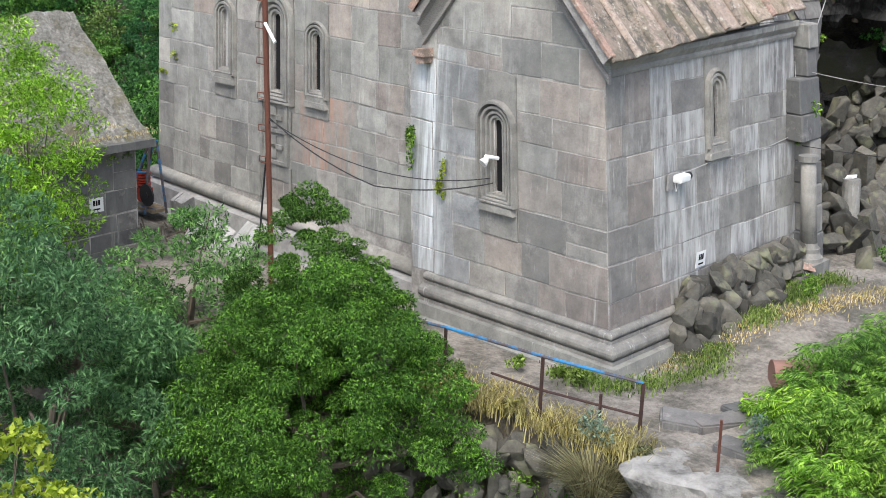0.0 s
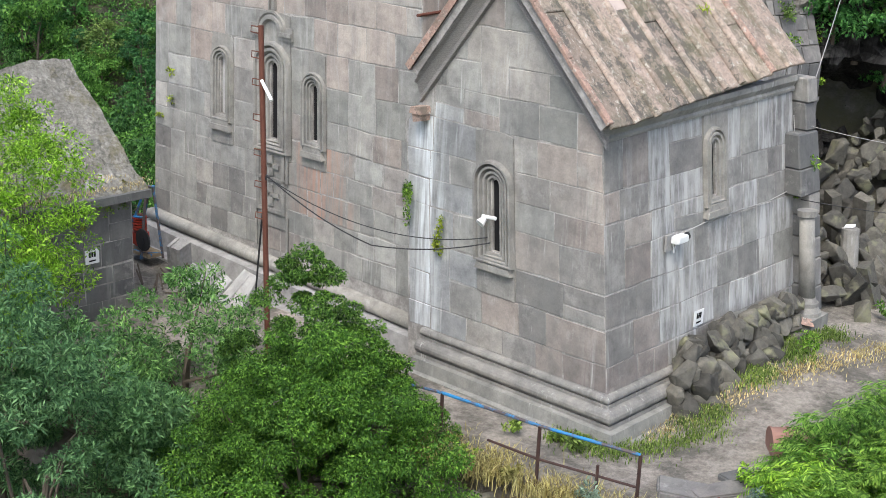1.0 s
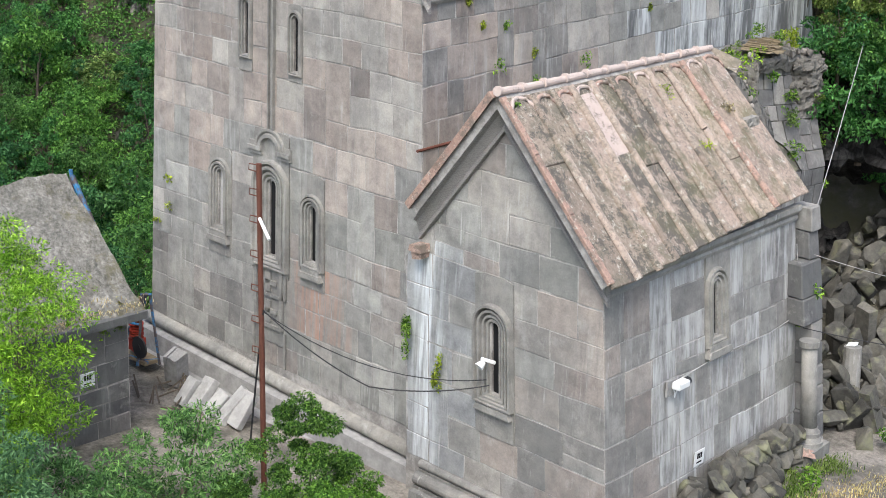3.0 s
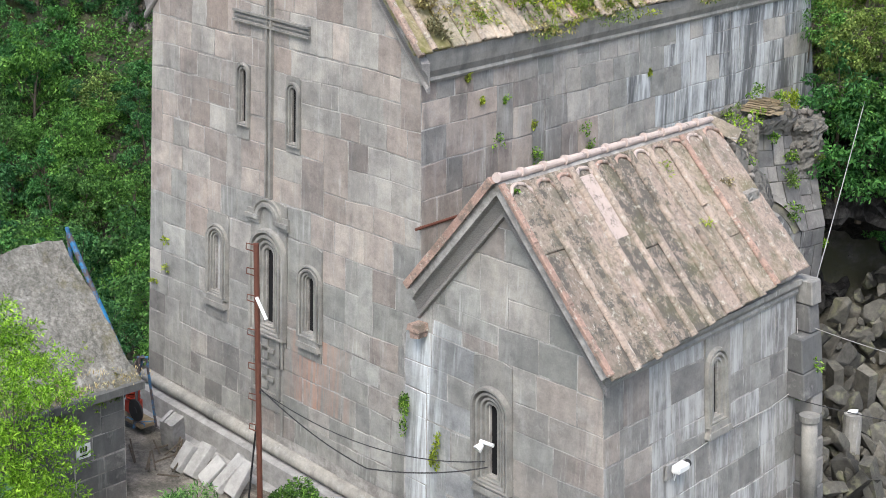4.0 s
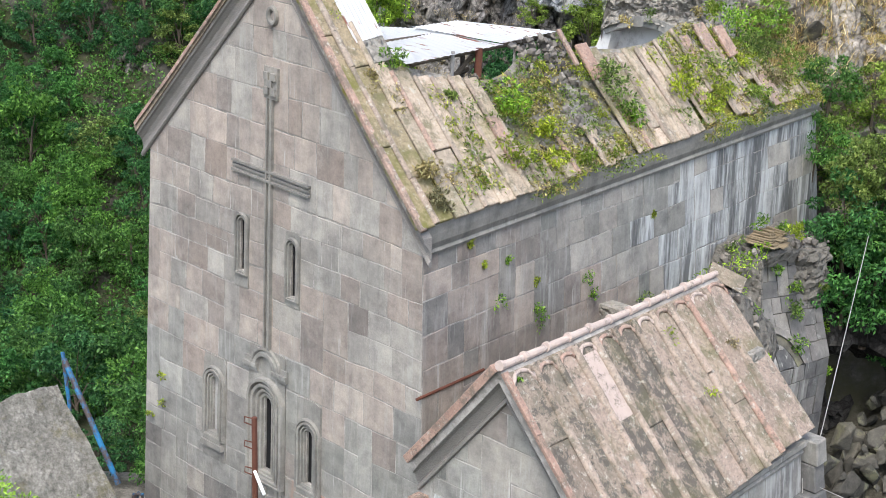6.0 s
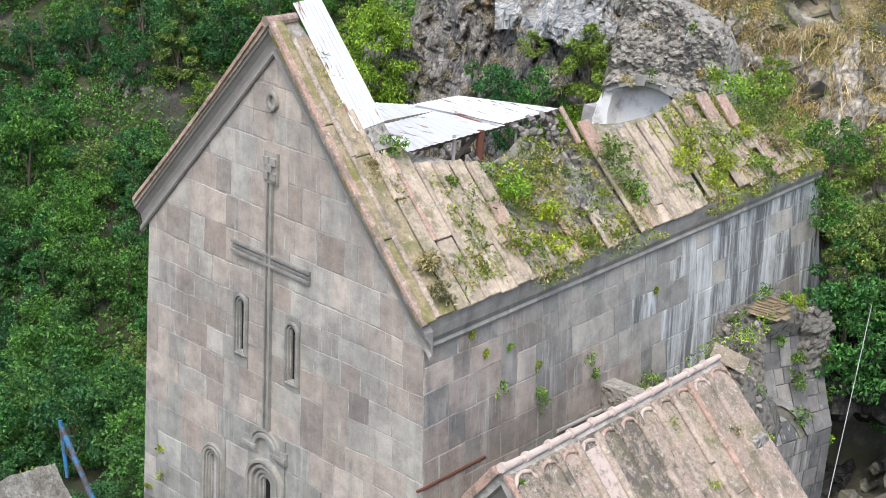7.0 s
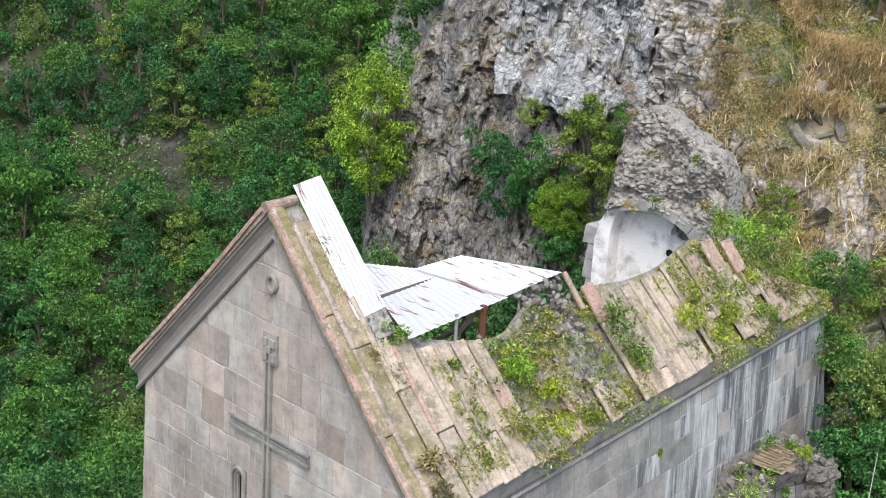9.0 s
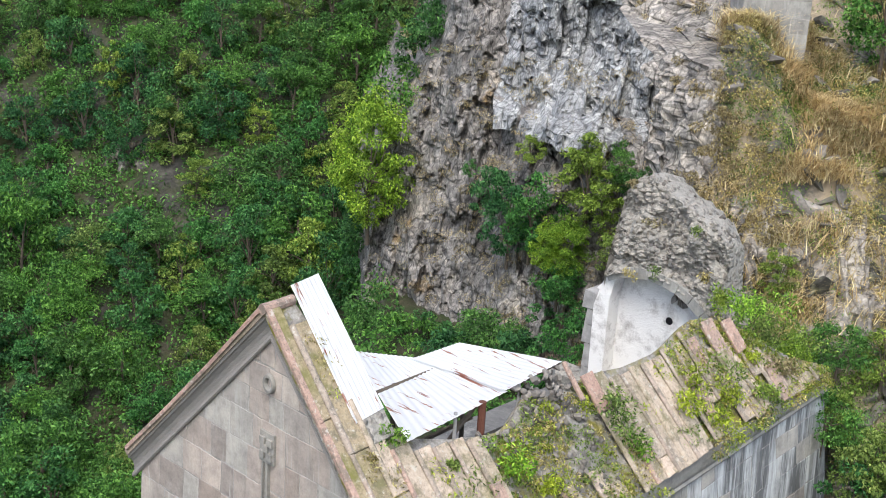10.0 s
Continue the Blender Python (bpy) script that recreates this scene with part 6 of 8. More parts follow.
# ---- cliffs ----
def rock_sheet(name, a0, a1, z0, z1, res, depth_at, material, label, amp=1.0, seed=0.0, shove=0.25):
    """A rock face over the plan line b = depth_at(a, z), broken up by blocky relief."""
    na, nz = int((a1 - a0) / res), int((z1 - z0) / res)
    pts = []
    for i in range(na + 1):
        for j in range(nz + 1):
            a, z = a0 + (a1 - a0) * i / na, z0 + (z1 - z0) * j / nz
            b = depth_at(a, z)
            p = Vector((a * 0.33, z * 0.2, b * 0.1 + seed))
            d = 1.5 * noise.fractal(p, 1.1, 2.1, 5)
            wav = 0.25 * noise.noise(p * 5)
            far, core = noise.voronoi(Vector((a * 0.75 + wav, z * 0.3 + wav, seed)))
            d += 0.65 * noise.cell(core[0] * 9.7) - (0.25 if far[1] - far[0] < 0.07 else 0.0)
            far, core = noise.voronoi(Vector((a * 1.9 + wav, z * 0.8, seed + 4)))
            d += 0.28 * noise.cell(core[0] * 9.7) - (0.12 if far[1] - far[0] < 0.08 else 0.0) + 0.2 * noise.fractal(p * 7, 0.8, 2.2, 4)
            if shove > 0.3:
                q = Vector((b * 0.9, z * 0.9, seed))
                cell = noise.voronoi(Vector((b * 1.3, z * 1.1, seed + 2)))[0]
                a += shove * (0.8 * noise.fractal(q, 0.9, 2.1, 5) + 0.9 * (cell[1] - cell[0]) - 0.4)
            x, y = place(a + 0.15 * noise.noise(p * 6), b - amp * d)
            pts.append((x, y, z + 0.12 * noise.noise(p * 5 + Vector((9, 0, 0)))))
    me = bpy.data.meshes.new(name)
    me.from_pydata(pts, [], [(i * (nz + 1) + j, (i + 1) * (nz + 1) + j, (i + 1) * (nz + 1) + j + 1, i * (nz + 1) + j + 1) for i in range(na) for j in range(nz)])
    me.materials.append(material)
    return tagged(new(name, me), label, "cliff", kind="structure")


def cliff_left_edge(z):
    return line([(-6, -4.3), (3, -4.7), (5, -4.4), (8, -2.4), (10, -1.7), (11, -0.9), (13, -0.4), (30, 0.2)], z)


def mid_cliff(a, z):
    b = line(FOOT, a) + 0.42 * (z + 3) + 1.5 * step(8.8, 9.8, z) * step(1.0, 3.0, a)
    e = cliff_left_edge(z)
    if a < e:
        b += (e - a) * 7.0
    return b


rock_sheet("cliff_middle", -8.5, 11.5, -6.0, 9.6, 0.15, mid_cliff, CLIFF_GREY, "grey basalt cliff with dry grass ledges", 1.0, 2.0)
rock_sheet("cliff_upper_grey", -2.6, 2.6, 9.2, 22.0, 0.17, mid_cliff, CLIFF_GREY, "grey columnar cliff top", 0.9, 5.0)
rock_sheet("cliff_upper_pale", 2.0, 12.5, 8.2, 22.0, 0.15, lambda a, z: mid_cliff(a, z) + 0.5 - 1.1 * step(2.0, 5.0, a), CLIFF_PALE, "pale grey weathered cliff face", 1.0, 8.0)
rock_sheet("overhang", 9.6, 22.0, 0.6, 7.6, 0.16, lambda a, z: 30.3 + line([(0.6, -1.4), (2.2, 0.0), (3.4, 0.8), (4.2, 0.4), (5.0, -0.9), (7.6, 0.5)], z) - 0.12 * (a - 10), CLIFF_CAVE_SHADE, "rock overhang behind the ruins, its cave shade in the colour", 1.5, 11.0)


def spur_depth(a, z):
    """Where along the camera's view the spur's ground reaches the height z."""
    lo, hi = 34.0, 50.0
    aa = max(a, 6.4)
    for _ in range(14):
        m_ = (lo + hi) / 2
        lo, hi = (m_, hi) if line(RIGHT, m_) + 2.0 * step(8.95 + 0.24 * (m_ - 36.5), 7.35 + 0.24 * (m_ - 36.5), aa) * step(36.3, 38.4, m_) * step(43, 39.5, m_) < z else (lo, m_)
    ae = 6.5 + 0.22 * (lo - 36.5)
    return lo + 0.25 + max(0.0, ae + 0.15 - a) * 4.0


rock_sheet("spur_face", 6.0, 9.2, 11.0, 18.5, 0.09, lambda a, z: spur_depth(a, z) - 0.3, CLIFF_SPUR, "grey rocky edge of the dry spur", 0.6, 14.0, 0.5)
rock_sheet("spur_outcrop", 8.0, 14.5, 10.6, 13.4, 0.1, lambda a, z: spur_depth(a, z) - 0.35 + 0.9 * abs(noise.noise(Vector((a * 0.4, z * 0.5, 1)))), CLIFF_SPUR, "grey rock band in the dry slope", 0.5, 24.0)
rock_sheet("spur_outcrop_upper", 8.4, 13.5, 15.2, 16.9, 0.1, lambda a, z: spur_depth(a, z) - 0.3 + 0.9 * abs(noise.noise(Vector((a * 0.5, z * 0.5, 7)))), CLIFF_GREY, "grey rock band below the building", 0.5, 26.0)
rock_sheet("outcrop_far", -27.0, -16.0, -7.5, 1.0, 0.22, lambda a, z: 86.6 + 0.75 * (z + 4), CLIFF_SHADE, "grey rock outcrop in the wooded slope", 0.9, 17.0)

# ---- trees and scrub on the slopes ----
SPECIES = []
for k, (leaf, h, sp, cl, n, size) in enumerate(((LEAF_WOOD, 6.0, 2.3, 44, 3600, 0.25), (LEAF_DEEP, 5.0, 2.1, 40, 3400, 0.23), (LEAF_OLIVE, 4.2, 2.0, 34, 3000, 0.23), (LEAF_WOOD, 4.6, 2.5, 44, 3600, 0.24), (LEAF_DEEP, 3.2, 1.9, 30, 2600, 0.23), (LEAF_OLIVE, 5.4, 1.8, 34, 3000, 0.23))):
    crown, cs = crown_mesh("crown", h, sp, cl, n, size, 0.45, 100 + k, 0.06, 0.3, 0.27, 0.65)
    crown.materials.append(leaf)
    SPECIES.append((crown, trunk_mesh("trunk", h, 0.12, cs[:6], k)))


def hill_tree(a, b, kind, size, turn, label="leafy green tree on the steep far slope", group="trees on the far slope", sink=0.3, z=None):
    x, y = place(a, b)
    t = thing("hillside_shrub" if "shrub" in label else "hillside_tree", (x, y, (ground_z(a, b) if z is None else z) - sink), label, "shrub" if "shrub" in label else "tree", group)
    t.rotation_euler = (0, 0, turn)
    t.scale = (size, size, size * random.uniform(0.85, 1.15))
    for nm, me in zip(("crown", "trunk"), SPECIES[kind]):
        o = new(nm, me)
        o.parent = t
    return t


rnd = random.Random(19)
spots = []
tries = 0
while len(spots) < 295 and tries < 20000:
    tries += 1
    a, b = rnd.uniform(-46, 1.5), rnd.uniform(58, 118)
    if abs(a) > 0.42 * b + 2 or (a > -9 and b < 66) or (a > -6 and b < 76) or (a > -3 and b < 88):
        continue
    bare = noise.noise(Vector((a * 0.09, b * 0.09, 17))) > 0.68
    if bare or (-26 < a < -17.5 and 83 < b < 88.5) or any((a - p) ** 2 + (b - q) ** 2 < 4.2 for p, q in spots):
        continue
    spots.append((a, b))
    hill_tree(a, b, rnd.choice((0, 0, 1, 1, 2, 3, 3, 4, 5)), rnd.uniform(0.6, 1.1), rnd.uniform(0, 6.28))
# named trees by the cliff
SPECIES_Y = crown_mesh("crown", 7.6, 2.35, 95, 13000, 0.2, 0.45, 140, 0.06, 0.3, 0.26, 0.7)
SPECIES_Y[0].materials.append(LEAF_YG)
SPECIES.append((SPECIES_Y[0], trunk_mesh("trunk", 7, 0.14, SPECIES_Y[1][:6], 9)))
hill_tree(-1.6, 78, 0, 1.0, 0.9, "leafy green tree beside the cliff top", "trees by the cliff", 0, 7.6)
hill_tree(-3.2, 77.5, 3, 1.1, 2.9, "leafy green tree beside the cliff top", "trees by the cliff", 0, 5.0)
hill_tree(-0.9, 80, 1, 1.0, 2.2, "leafy green tree beside the cliff top", "trees by the cliff", 0, 11.0)
hill_tree(-4.5, 72.6, 6, 1.0, 0.4, "yellow-green autumn tree beside the cliff", "trees by the cliff", 0, 0.9)
for a, b, z, kind, size in ((3.07, 64.6, 2.4, 1, 0.8), (4.1, 63.8, 3.0, 1, 0.75), (2.2, 66.2, 4.0, 4, 0.8), (6.6, 62.9, 5.0, 5, 0.95), (5.7, 62.2, 2.2, 6, 0.5), (5.0, 62.6, 2.4, 6, 0.42), (5.8, 61.3, -0.6, 1, 0.75), (5.5, 61.9, 1.2, 4, 0.7), (8.9, 62.3, 6.6, 3, 0.4), (8.0, 62.8, 6.8, 0, 0.36), (7.4, 62.6, 4.6, 5, 0.6), (1.9, 63.6, -2.8, 3, 0.6), (3.6, 61.8, -2.4, 0, 0.5), (8.1, 61.2, 3.0, 2, 0.55), (3.9, 65.6, 7.2, 2, 0.4), (6.6, 63.8, 7.2, 2, 0.45), (1.0, 68.2, 5.6, 1, 0.24), (4.1, 58, -2.0, 4, 1.0), (5.3, 56, -1.6, 1, 0.7), (-1.5, 62.6, -4.6, 3, 0.9), (0.2, 61.5, -3.6, 4, 1.1), (-3.5, 66, -6.0, 0, 0.9), (-2.2, 64.5, -5.0, 4, 1.0), (2.2, 60, -3.0, 0, 0.8), (9.3, 56.5, 3.4, 2, 0.6), (-0.6, 64.4, -3.6, 1, 0.7)):
    hill_tree(a, b, kind, size, a * 2.1, "leafy shrub tree growing on the cliff ledge", "trees by the cliff", 0, z)
for a, b, z, kind, size in ((10.5, 31.1, 4.7, 1, 0.55), (11.1, 31.1, 4.9, 4, 0.75), (10.4, 31.4, 6.2, 1, 0.5), (11.0, 31.4, 6.2, 3, 0.45), (11.9, 31.1, 4.1, 0, 0.42), (11.7, 31.3, 5.8, 0, 0.42), (10.5, 31.6, 7.6, 2, 0.4), (11.2, 31.6, 7.8, 5, 0.36), (12.5, 31.1, 4.8, 3, 0.5), (10.1, 32.6, 8.3, 5, 0.4), (10.2, 28.6, 5.6, 3, 0.42), (9.0, 33.2, 8.6, 6, 0.34), (10.8, 31.6, 8.0, 5, 0.4), (11.4, 33.4, 9.6, 2, 0.4), (13.6, 30.6, 8.0, 3, 0.45), (9.8, 29.2, 5.0, 4, 0.45), (10.9, 27.6, 4.6, 1, 0.42), (8.9, 35.2, 11.2, 5, 0.3), (12.6, 28.0, 5.4, 3, 0.5), (14.6, 46, 18.2, 1, 0.9), (12.6, 45.5, 18.2, 2, 0.6), (11.6, 28.4, 5.9, 1, 0.45), (10.0, 30.2, 7.4, 0, 0.36), (11.8, 30.4, 8.0, 0, 0.4), (9.6, 31.8, 8.6, 3, 0.34), (13.0, 29.0, 6.4, 4, 0.6), (8.0, 33.6, 10.4, 2, 0.3), (10.2, 33.4, 9.9, 3, 0.36), (12.4, 32.2, 9.4, 5, 0.42), (12.8, 42, 16.4, 0, 0.6), (14.5, 41, 16.0, 1, 0.6), (11.5, 26.9, 3.6, 4, 0.3), (13.4, 34.8, 11.4, 2, 0.36), (14.2, 27.4, 5.6, 0, 0.45)):
    if b < 31:
        a, b, z = 0.12 + (a - 0.12) * (b - 0.55) / (b - 2.75), b + 2.2, z - 0.6
    elif b < 31.7:
        a, b, z = a - 0.3, b - 1.5, z + 0.4
    hill_tree(a, b, kind, size, a * 1.7, "bright green shrub hanging over the rock", "shrubs above the overhang", 0, z)

for x, y, size, kind in ((-2.6, 2.2, 0.42, 0), (-1.6, 3.8, 0.4, 3), (-3.8, 1.0, 0.45, 1), (-3.2, 4.4, 0.5, 0), (-1.2, 1.6, 0.3, 2), (-4.8, 3.2, 0.55, 3), (-2.0, 6.0, 0.5, 4), (-5.0, 0.0, 0.5, 2), (-4.2, 6.4, 0.6, 1)):
    a, b = valley(x, y)
    hill_tree(a, b, kind, size, x * 3, "green shrub behind the hut", "shrubs behind the hut", 0.1)

rnd = random.Random(88)
for k in range(34):
    a, b = rnd.uniform(-17, -7), rnd.uniform(33, 47)
    x, y = place(a, b)
    if x > -1.8 and y > -0.6:
        continue
    hill_tree(a, b, rnd.choice((0, 1, 3, 4)), rnd.uniform(0.4, 0.75), rnd.uniform(0, 6), "leafy shrub on the bank behind the hut", "shrubs behind the hut", 0.2)

# low scrub of the far slope
g = np.random.default_rng(6)
cs, rs = [], []
while len(cs) < 3800:
    a, b = g.uniform(-46, 4), g.uniform(52, 120)
    if a > -3 and b > 60 or abs(a) > 0.42 * b + 2:
        continue
    if noise.noise(Vector((a * 0.13, b * 0.13, 27))) > 0.62:
        continue
    x, y = place(a, b)
    r = g.uniform(0.5, 1.3)
    cs.append((x, y, ground_z(a, b) + 0.2))
    rs.append((r, r, r * 0.8))
me = quads_mesh("scrub", leaves(260000, np.array(cs), np.array(rs), 0.26, 0.5, 3))
me.materials.append(LEAF_WOOD)
tagged(new("scrub", me), "dense green scrub covering the far slope", "scrub", kind="stuff")


def slope_patch(count, a_rng, b_rng, cut, seed):
    g = np.random.default_rng(seed)
    out = []
    while len(out) < count:
        a, b = g.uniform(*a_rng), g.uniform(*b_rng)
        if noise.noise(Vector((a * 0.35, b * 0.35, seed))) < cut:
            continue
        x, y = place(a, b)
        out.append((x, y, ground_z(a, b)))
    return np.array(out)


# dry grass, ochre shrubs and green weeds of the dry spur
me = quads_mesh("dry_grass", blades(72000, 0.26, 0.4, 0.014, 4, 2.8, np.concatenate([slope_patch(2300, (8.0, 17), (37.5, 44.5), 0.02, 5), slope_patch(800, (6.6, 18), (31, 48), 0.25, 6)])))
me.materials.append(GRASS_DRY)
tagged(new("dry_grass", me), "tufts of dry straw-coloured grass on the spur", "grass", kind="stuff")
for nm, mt, cnt, cut, sd, lab in (("ochre_scrub", LEAF_SHRUB, 2600, -0.15, 12, "ochre dried scrub on the spur"), ("olive_scrub", LEAF_OLIVE, 1500, 0.0, 33, "olive green weeds on the spur"), ("green_scrub", LEAF_FERN, 300, 0.15, 44, "fresh green weeds on the spur")):
    c3 = slope_patch(cnt, (6.6, 20), (32.2, 47), cut, sd)
    me = quads_mesh(nm, leaves(cnt * 80, c3 + (0, 0, 0.12), np.ones((cnt, 3)) * (0.36, 0.36, 0.26), 0.085, 0.35, sd))
    me.materials.append(mt)
    tagged(new(nm, me), lab, "scrub", kind="stuff")
c3 = []
for k in range(260):
    a, z = random.uniform(-4, 10), random.uniform(-4, 12)
    x, y = place(a, mid_cliff(a, z) - 0.9)
    c3.append((x, y, z))
for k in range(150):
    a, z = random.uniform(6.4, 9.0), random.uniform(12.5, 18.0)
    x, y = place(a, spur_depth(a, z) - 0.5)
    c3.append((x, y, z))
me = quads_mesh("cliff_scrub", leaves(36000, np.array(c3), np.concatenate([np.ones((260, 3)) * (0.42, 0.42, 0.26), np.ones((150, 3)) * (0.2, 0.2, 0.16)]), 0.1, 0.3, 51))
me.materials.append(LEAF_SHRUB)
tagged(new("cliff_scrub", me), "ochre dry scrub on the cliff ledges", "scrub", kind="stuff")
rnd = random.Random(23)
for k in range(230):
    a, b = rnd.uniform(7.0, 17), rnd.uniform(32.5, 45)
    x, y = place(a, b)
    o = tagged(new("slope_rock", ROCKS[k % 9] if k % 3 == 0 else RUBS[k % 6]), "grey rock half sunk in the dry slope", "rock", "rocks on the dry spur")
    o.matrix_basis = Matrix.Translation((x, y, ground_z(a, b) - 0.05)) @ Euler((rnd.random(), rnd.random(), rnd.random() * 6)).to_matrix().to_4x4() @ Matrix.Diagonal((rnd.uniform(0.25, 0.9), rnd.uniform(0.25, 0.7), rnd.uniform(0.2, 0.5), 1))

# small stone house on the spur, only its lower corner in view
house = thing("stone_house", (*place(9.35, 41.8), 16.1), "corner of a small grey stone building on the spur", "building")


def house_wall(u, z, d):
    x, y = place(9.35 + u, 41.5 - d)
    return (x, y, 16.1 + z)


bm = bmesh.new()
prism(bm, [(-1.0, -0.5), (1.0, -0.5), (1.0, 3.2), (-1.0, 3.2)], -2.0, 0.0, house_wall)
house_core = part("wall", bm, MORTAR, house)
ashlar(house_core, house_wall, -1.0, 1.0, [0.0, 0.45, 0.9, 1.35, 1.8, 2.3, 2.8, 3.2], [], [], ASHLAR_GREY, 61, (0.4, 0.8), Vector)

# ---- boulders beside the chapel and fallen stones ----
rnd = random.Random(41)
for k in range(150):
    f = rnd.random()
    row = k % 4
    x, y = 13.45 + 0.28 * f + rnd.uniform(0.0, 0.75) * (1 - row / 5), 1.3 + 3.9 * f + rnd.uniform(-0.2, 0.2)
    r = rnd.uniform(0.24, 0.48) * (0.85 if row > 1 else 1.0)
    o = tagged(new("boulder", ROCKS[k % 9]), "rough grey-brown boulder piled against the chapel wall", "rock", "boulders beside the chapel")
    z = 0.12 + 0.1 * f + row * 0.31 + r * 0.35
    x = min(x, 14.55 - row * 0.27)
    o.matrix_basis = Matrix.Translation((x, y, z)) @ Euler((rnd.random() * 6, rnd.random() * 6, rnd.random() * 6)).to_matrix().to_4x4() @ Matrix.Scale(r, 4)
for k in range(420):
    x, y = rnd.uniform(10.6, 16.6), rnd.uniform(6.6, 15.0)
    if x > 14.6 and y < 8.2:
        continue
    r = rnd.choice((0.16, 0.24, 0.32, 0.42, 0.55))
    o = tagged(new("fallen_stone", ROCKS[k % 9]), "fallen grey building stone in the rubble", "rock", "fallen stones behind the chapel")
    o.matrix_basis = Matrix.Translation((x, y, max(0.7, ground_at(x, y)) + r * 0.3 + 0.35 * max(0, 14.2 - x) * rnd.random())) @ Euler((rnd.random() * 6, rnd.random() * 6, rnd.random() * 6)).to_matrix().to_4x4() @ Matrix.Diagonal((r * 1.2, r * rnd.uniform(0.6, 1), r * rnd.uniform(0.4, 1.0), 1))
stub = thing("column_stub", (13.35, 8.5, 1.0), "broken grey stone column stub standing in the rubble", "column")
bm = bmesh.new()
tube(bm, [(13.3, 8.6, 0.8), (13.2, 8.62, 2.05)], 0.21, 14, 0.19)
part("shaft", bm, CARVED, stub)
bm = bmesh.new()
box(bm, (13.1, 8.55, 2.05), (13.25, 8.7, 2.13), 0.03)
part("cloth", bm, WHITE_PAINT, stub, "white rag on top")
for (x, y), h, tilt in (((12.35, 11.1), 1.5, 0.25), ((11.9, 10.6), 1.5, 0.15), ((12.9, 9.6), 1.0, 0.6), ((13.9, 7.2), 0.8, 0.5), ((14.4, 7.6), 1.0, -0.3)):
    bm = bmesh.new()
    box(bm, (-0.22, -0.12, 0), (0.22, 0.12, h), 0.04)
    st = tagged(part("leaning_slab", bm, BASALT, None), "leaning broken stone slab in the rubble", "stone slab", "leaning slabs")
    st.matrix_basis = Matrix.Translation((x, y, 0.8)) @ Euler((tilt, tilt * 0.6, x)).to_matrix().to_4x4()
bm = bmesh.new()
box(bm, (-0.2, -0.12, 0), (0.2, 0.12, 0.04), 0.02)
st = tagged(part("tile_piece", bm, TILE_RED, None), "orange broken tile lying on the boulders", "tile")
st.matrix_basis = Matrix.Translation((14.05, 5.15, 0.98)) @ Euler((0.3, 0.2, 0.7)).to_matrix().to_4x4()

# ---- path edge: railing, rocks, drum ----
rail = thing("railing", (13.6, -2.5, 0), "rusty pipe railing with flaking blue paint", "railing")
TOPS = [(15.2, -2.1, 0.97), (13.66, -2.64, 1.09), (11.78, -2.86, 1.1), (10.65, -3.12, 1.1)]
bm = bmesh.new()
tube(bm, TOPS, 0.028, 8)
part("handrail", bm, BLUE, rail, "blue painted top rail")
bm = bmesh.new()
tube(bm, [(15.2, -2.1, 0.42), (13.66, -2.64, 0.52), (12.7, -2.74, 0.54)], 0.022, 8)
part("midrail", bm, RAIL, rail)
for x, y, z in ((15.2, -2.1, 0.97), (13.66, -2.64, 1.09), (11.78, -2.86, 1.1)):
    bm = bmesh.new()
    tube(bm, [(x, y, -0.25), (x, y, z)], 0.03, 8)
    part("post", bm, RAIL, rail)
bm = bmesh.new()
tube(bm, [(14.6, -2.34, -0.3), (14.6, -2.34, 0.66)], 0.026, 8)
part("post", bm, RAIL, rail)
rod = thing("iron_rod", (16.78, -2.42, 0.2), "thin rusty iron rod standing in the rock", "rod")
bm = bmesh.new()
tube(bm, [(16.78, -2.4, -0.1), (16.78, -2.45, 1.0)], 0.022, 8)
part("rod", bm, RUST, rod)
drum = thing("metal_drum", (16.4, 0.0, 0.6), "rusty red metal drum lying beside the path", "drum")
c0 = Vector((15.92, 0.62, 0.5))
ax = Vector((AX.x, AX.y, 0.05))
side_a = ax.orthogonal().normalized()
side_b = ax.cross(side_a).normalized()
bm = bmesh.new()
rows = []
for f, r in ((0.0, 0.27), (0.0, 0.31), (0.03, 0.31), (0.035, 0.295), (0.28, 0.295), (0.285, 0.312), (0.31, 0.312), (0.315, 0.295), (0.56, 0.295), (0.565, 0.312), (0.59, 0.312), (0.595, 0.295), (0.84, 0.295), (0.845, 0.31), (0.87, 0.31), (0.87, 0.27)):
    rows.append([bm.verts.new(c0 + ax * f + r * (math.cos(k * math.pi / 12) * side_a + math.sin(k * math.pi / 12) * side_b)) for k in range(24)])
for q, r in zip(rows, rows[1:]):
    for k in range(24):
        bm.faces.new((q[k], q[(k + 1) % 24], r[(k + 1) % 24], r[k]))
bm.faces.new(rows[0])
bm.faces.new(rows[-1])
bmesh.ops.recalc_face_normals(bm, faces=bm.faces)
part("drum", bm, RUST_PALE, drum)
ledge = tagged(new("rock_ledge", bpy.data.meshes.new("rock_ledge")), "large pale flat-topped rock at the path edge", "rock")
bm = bmesh.new()
rows = []
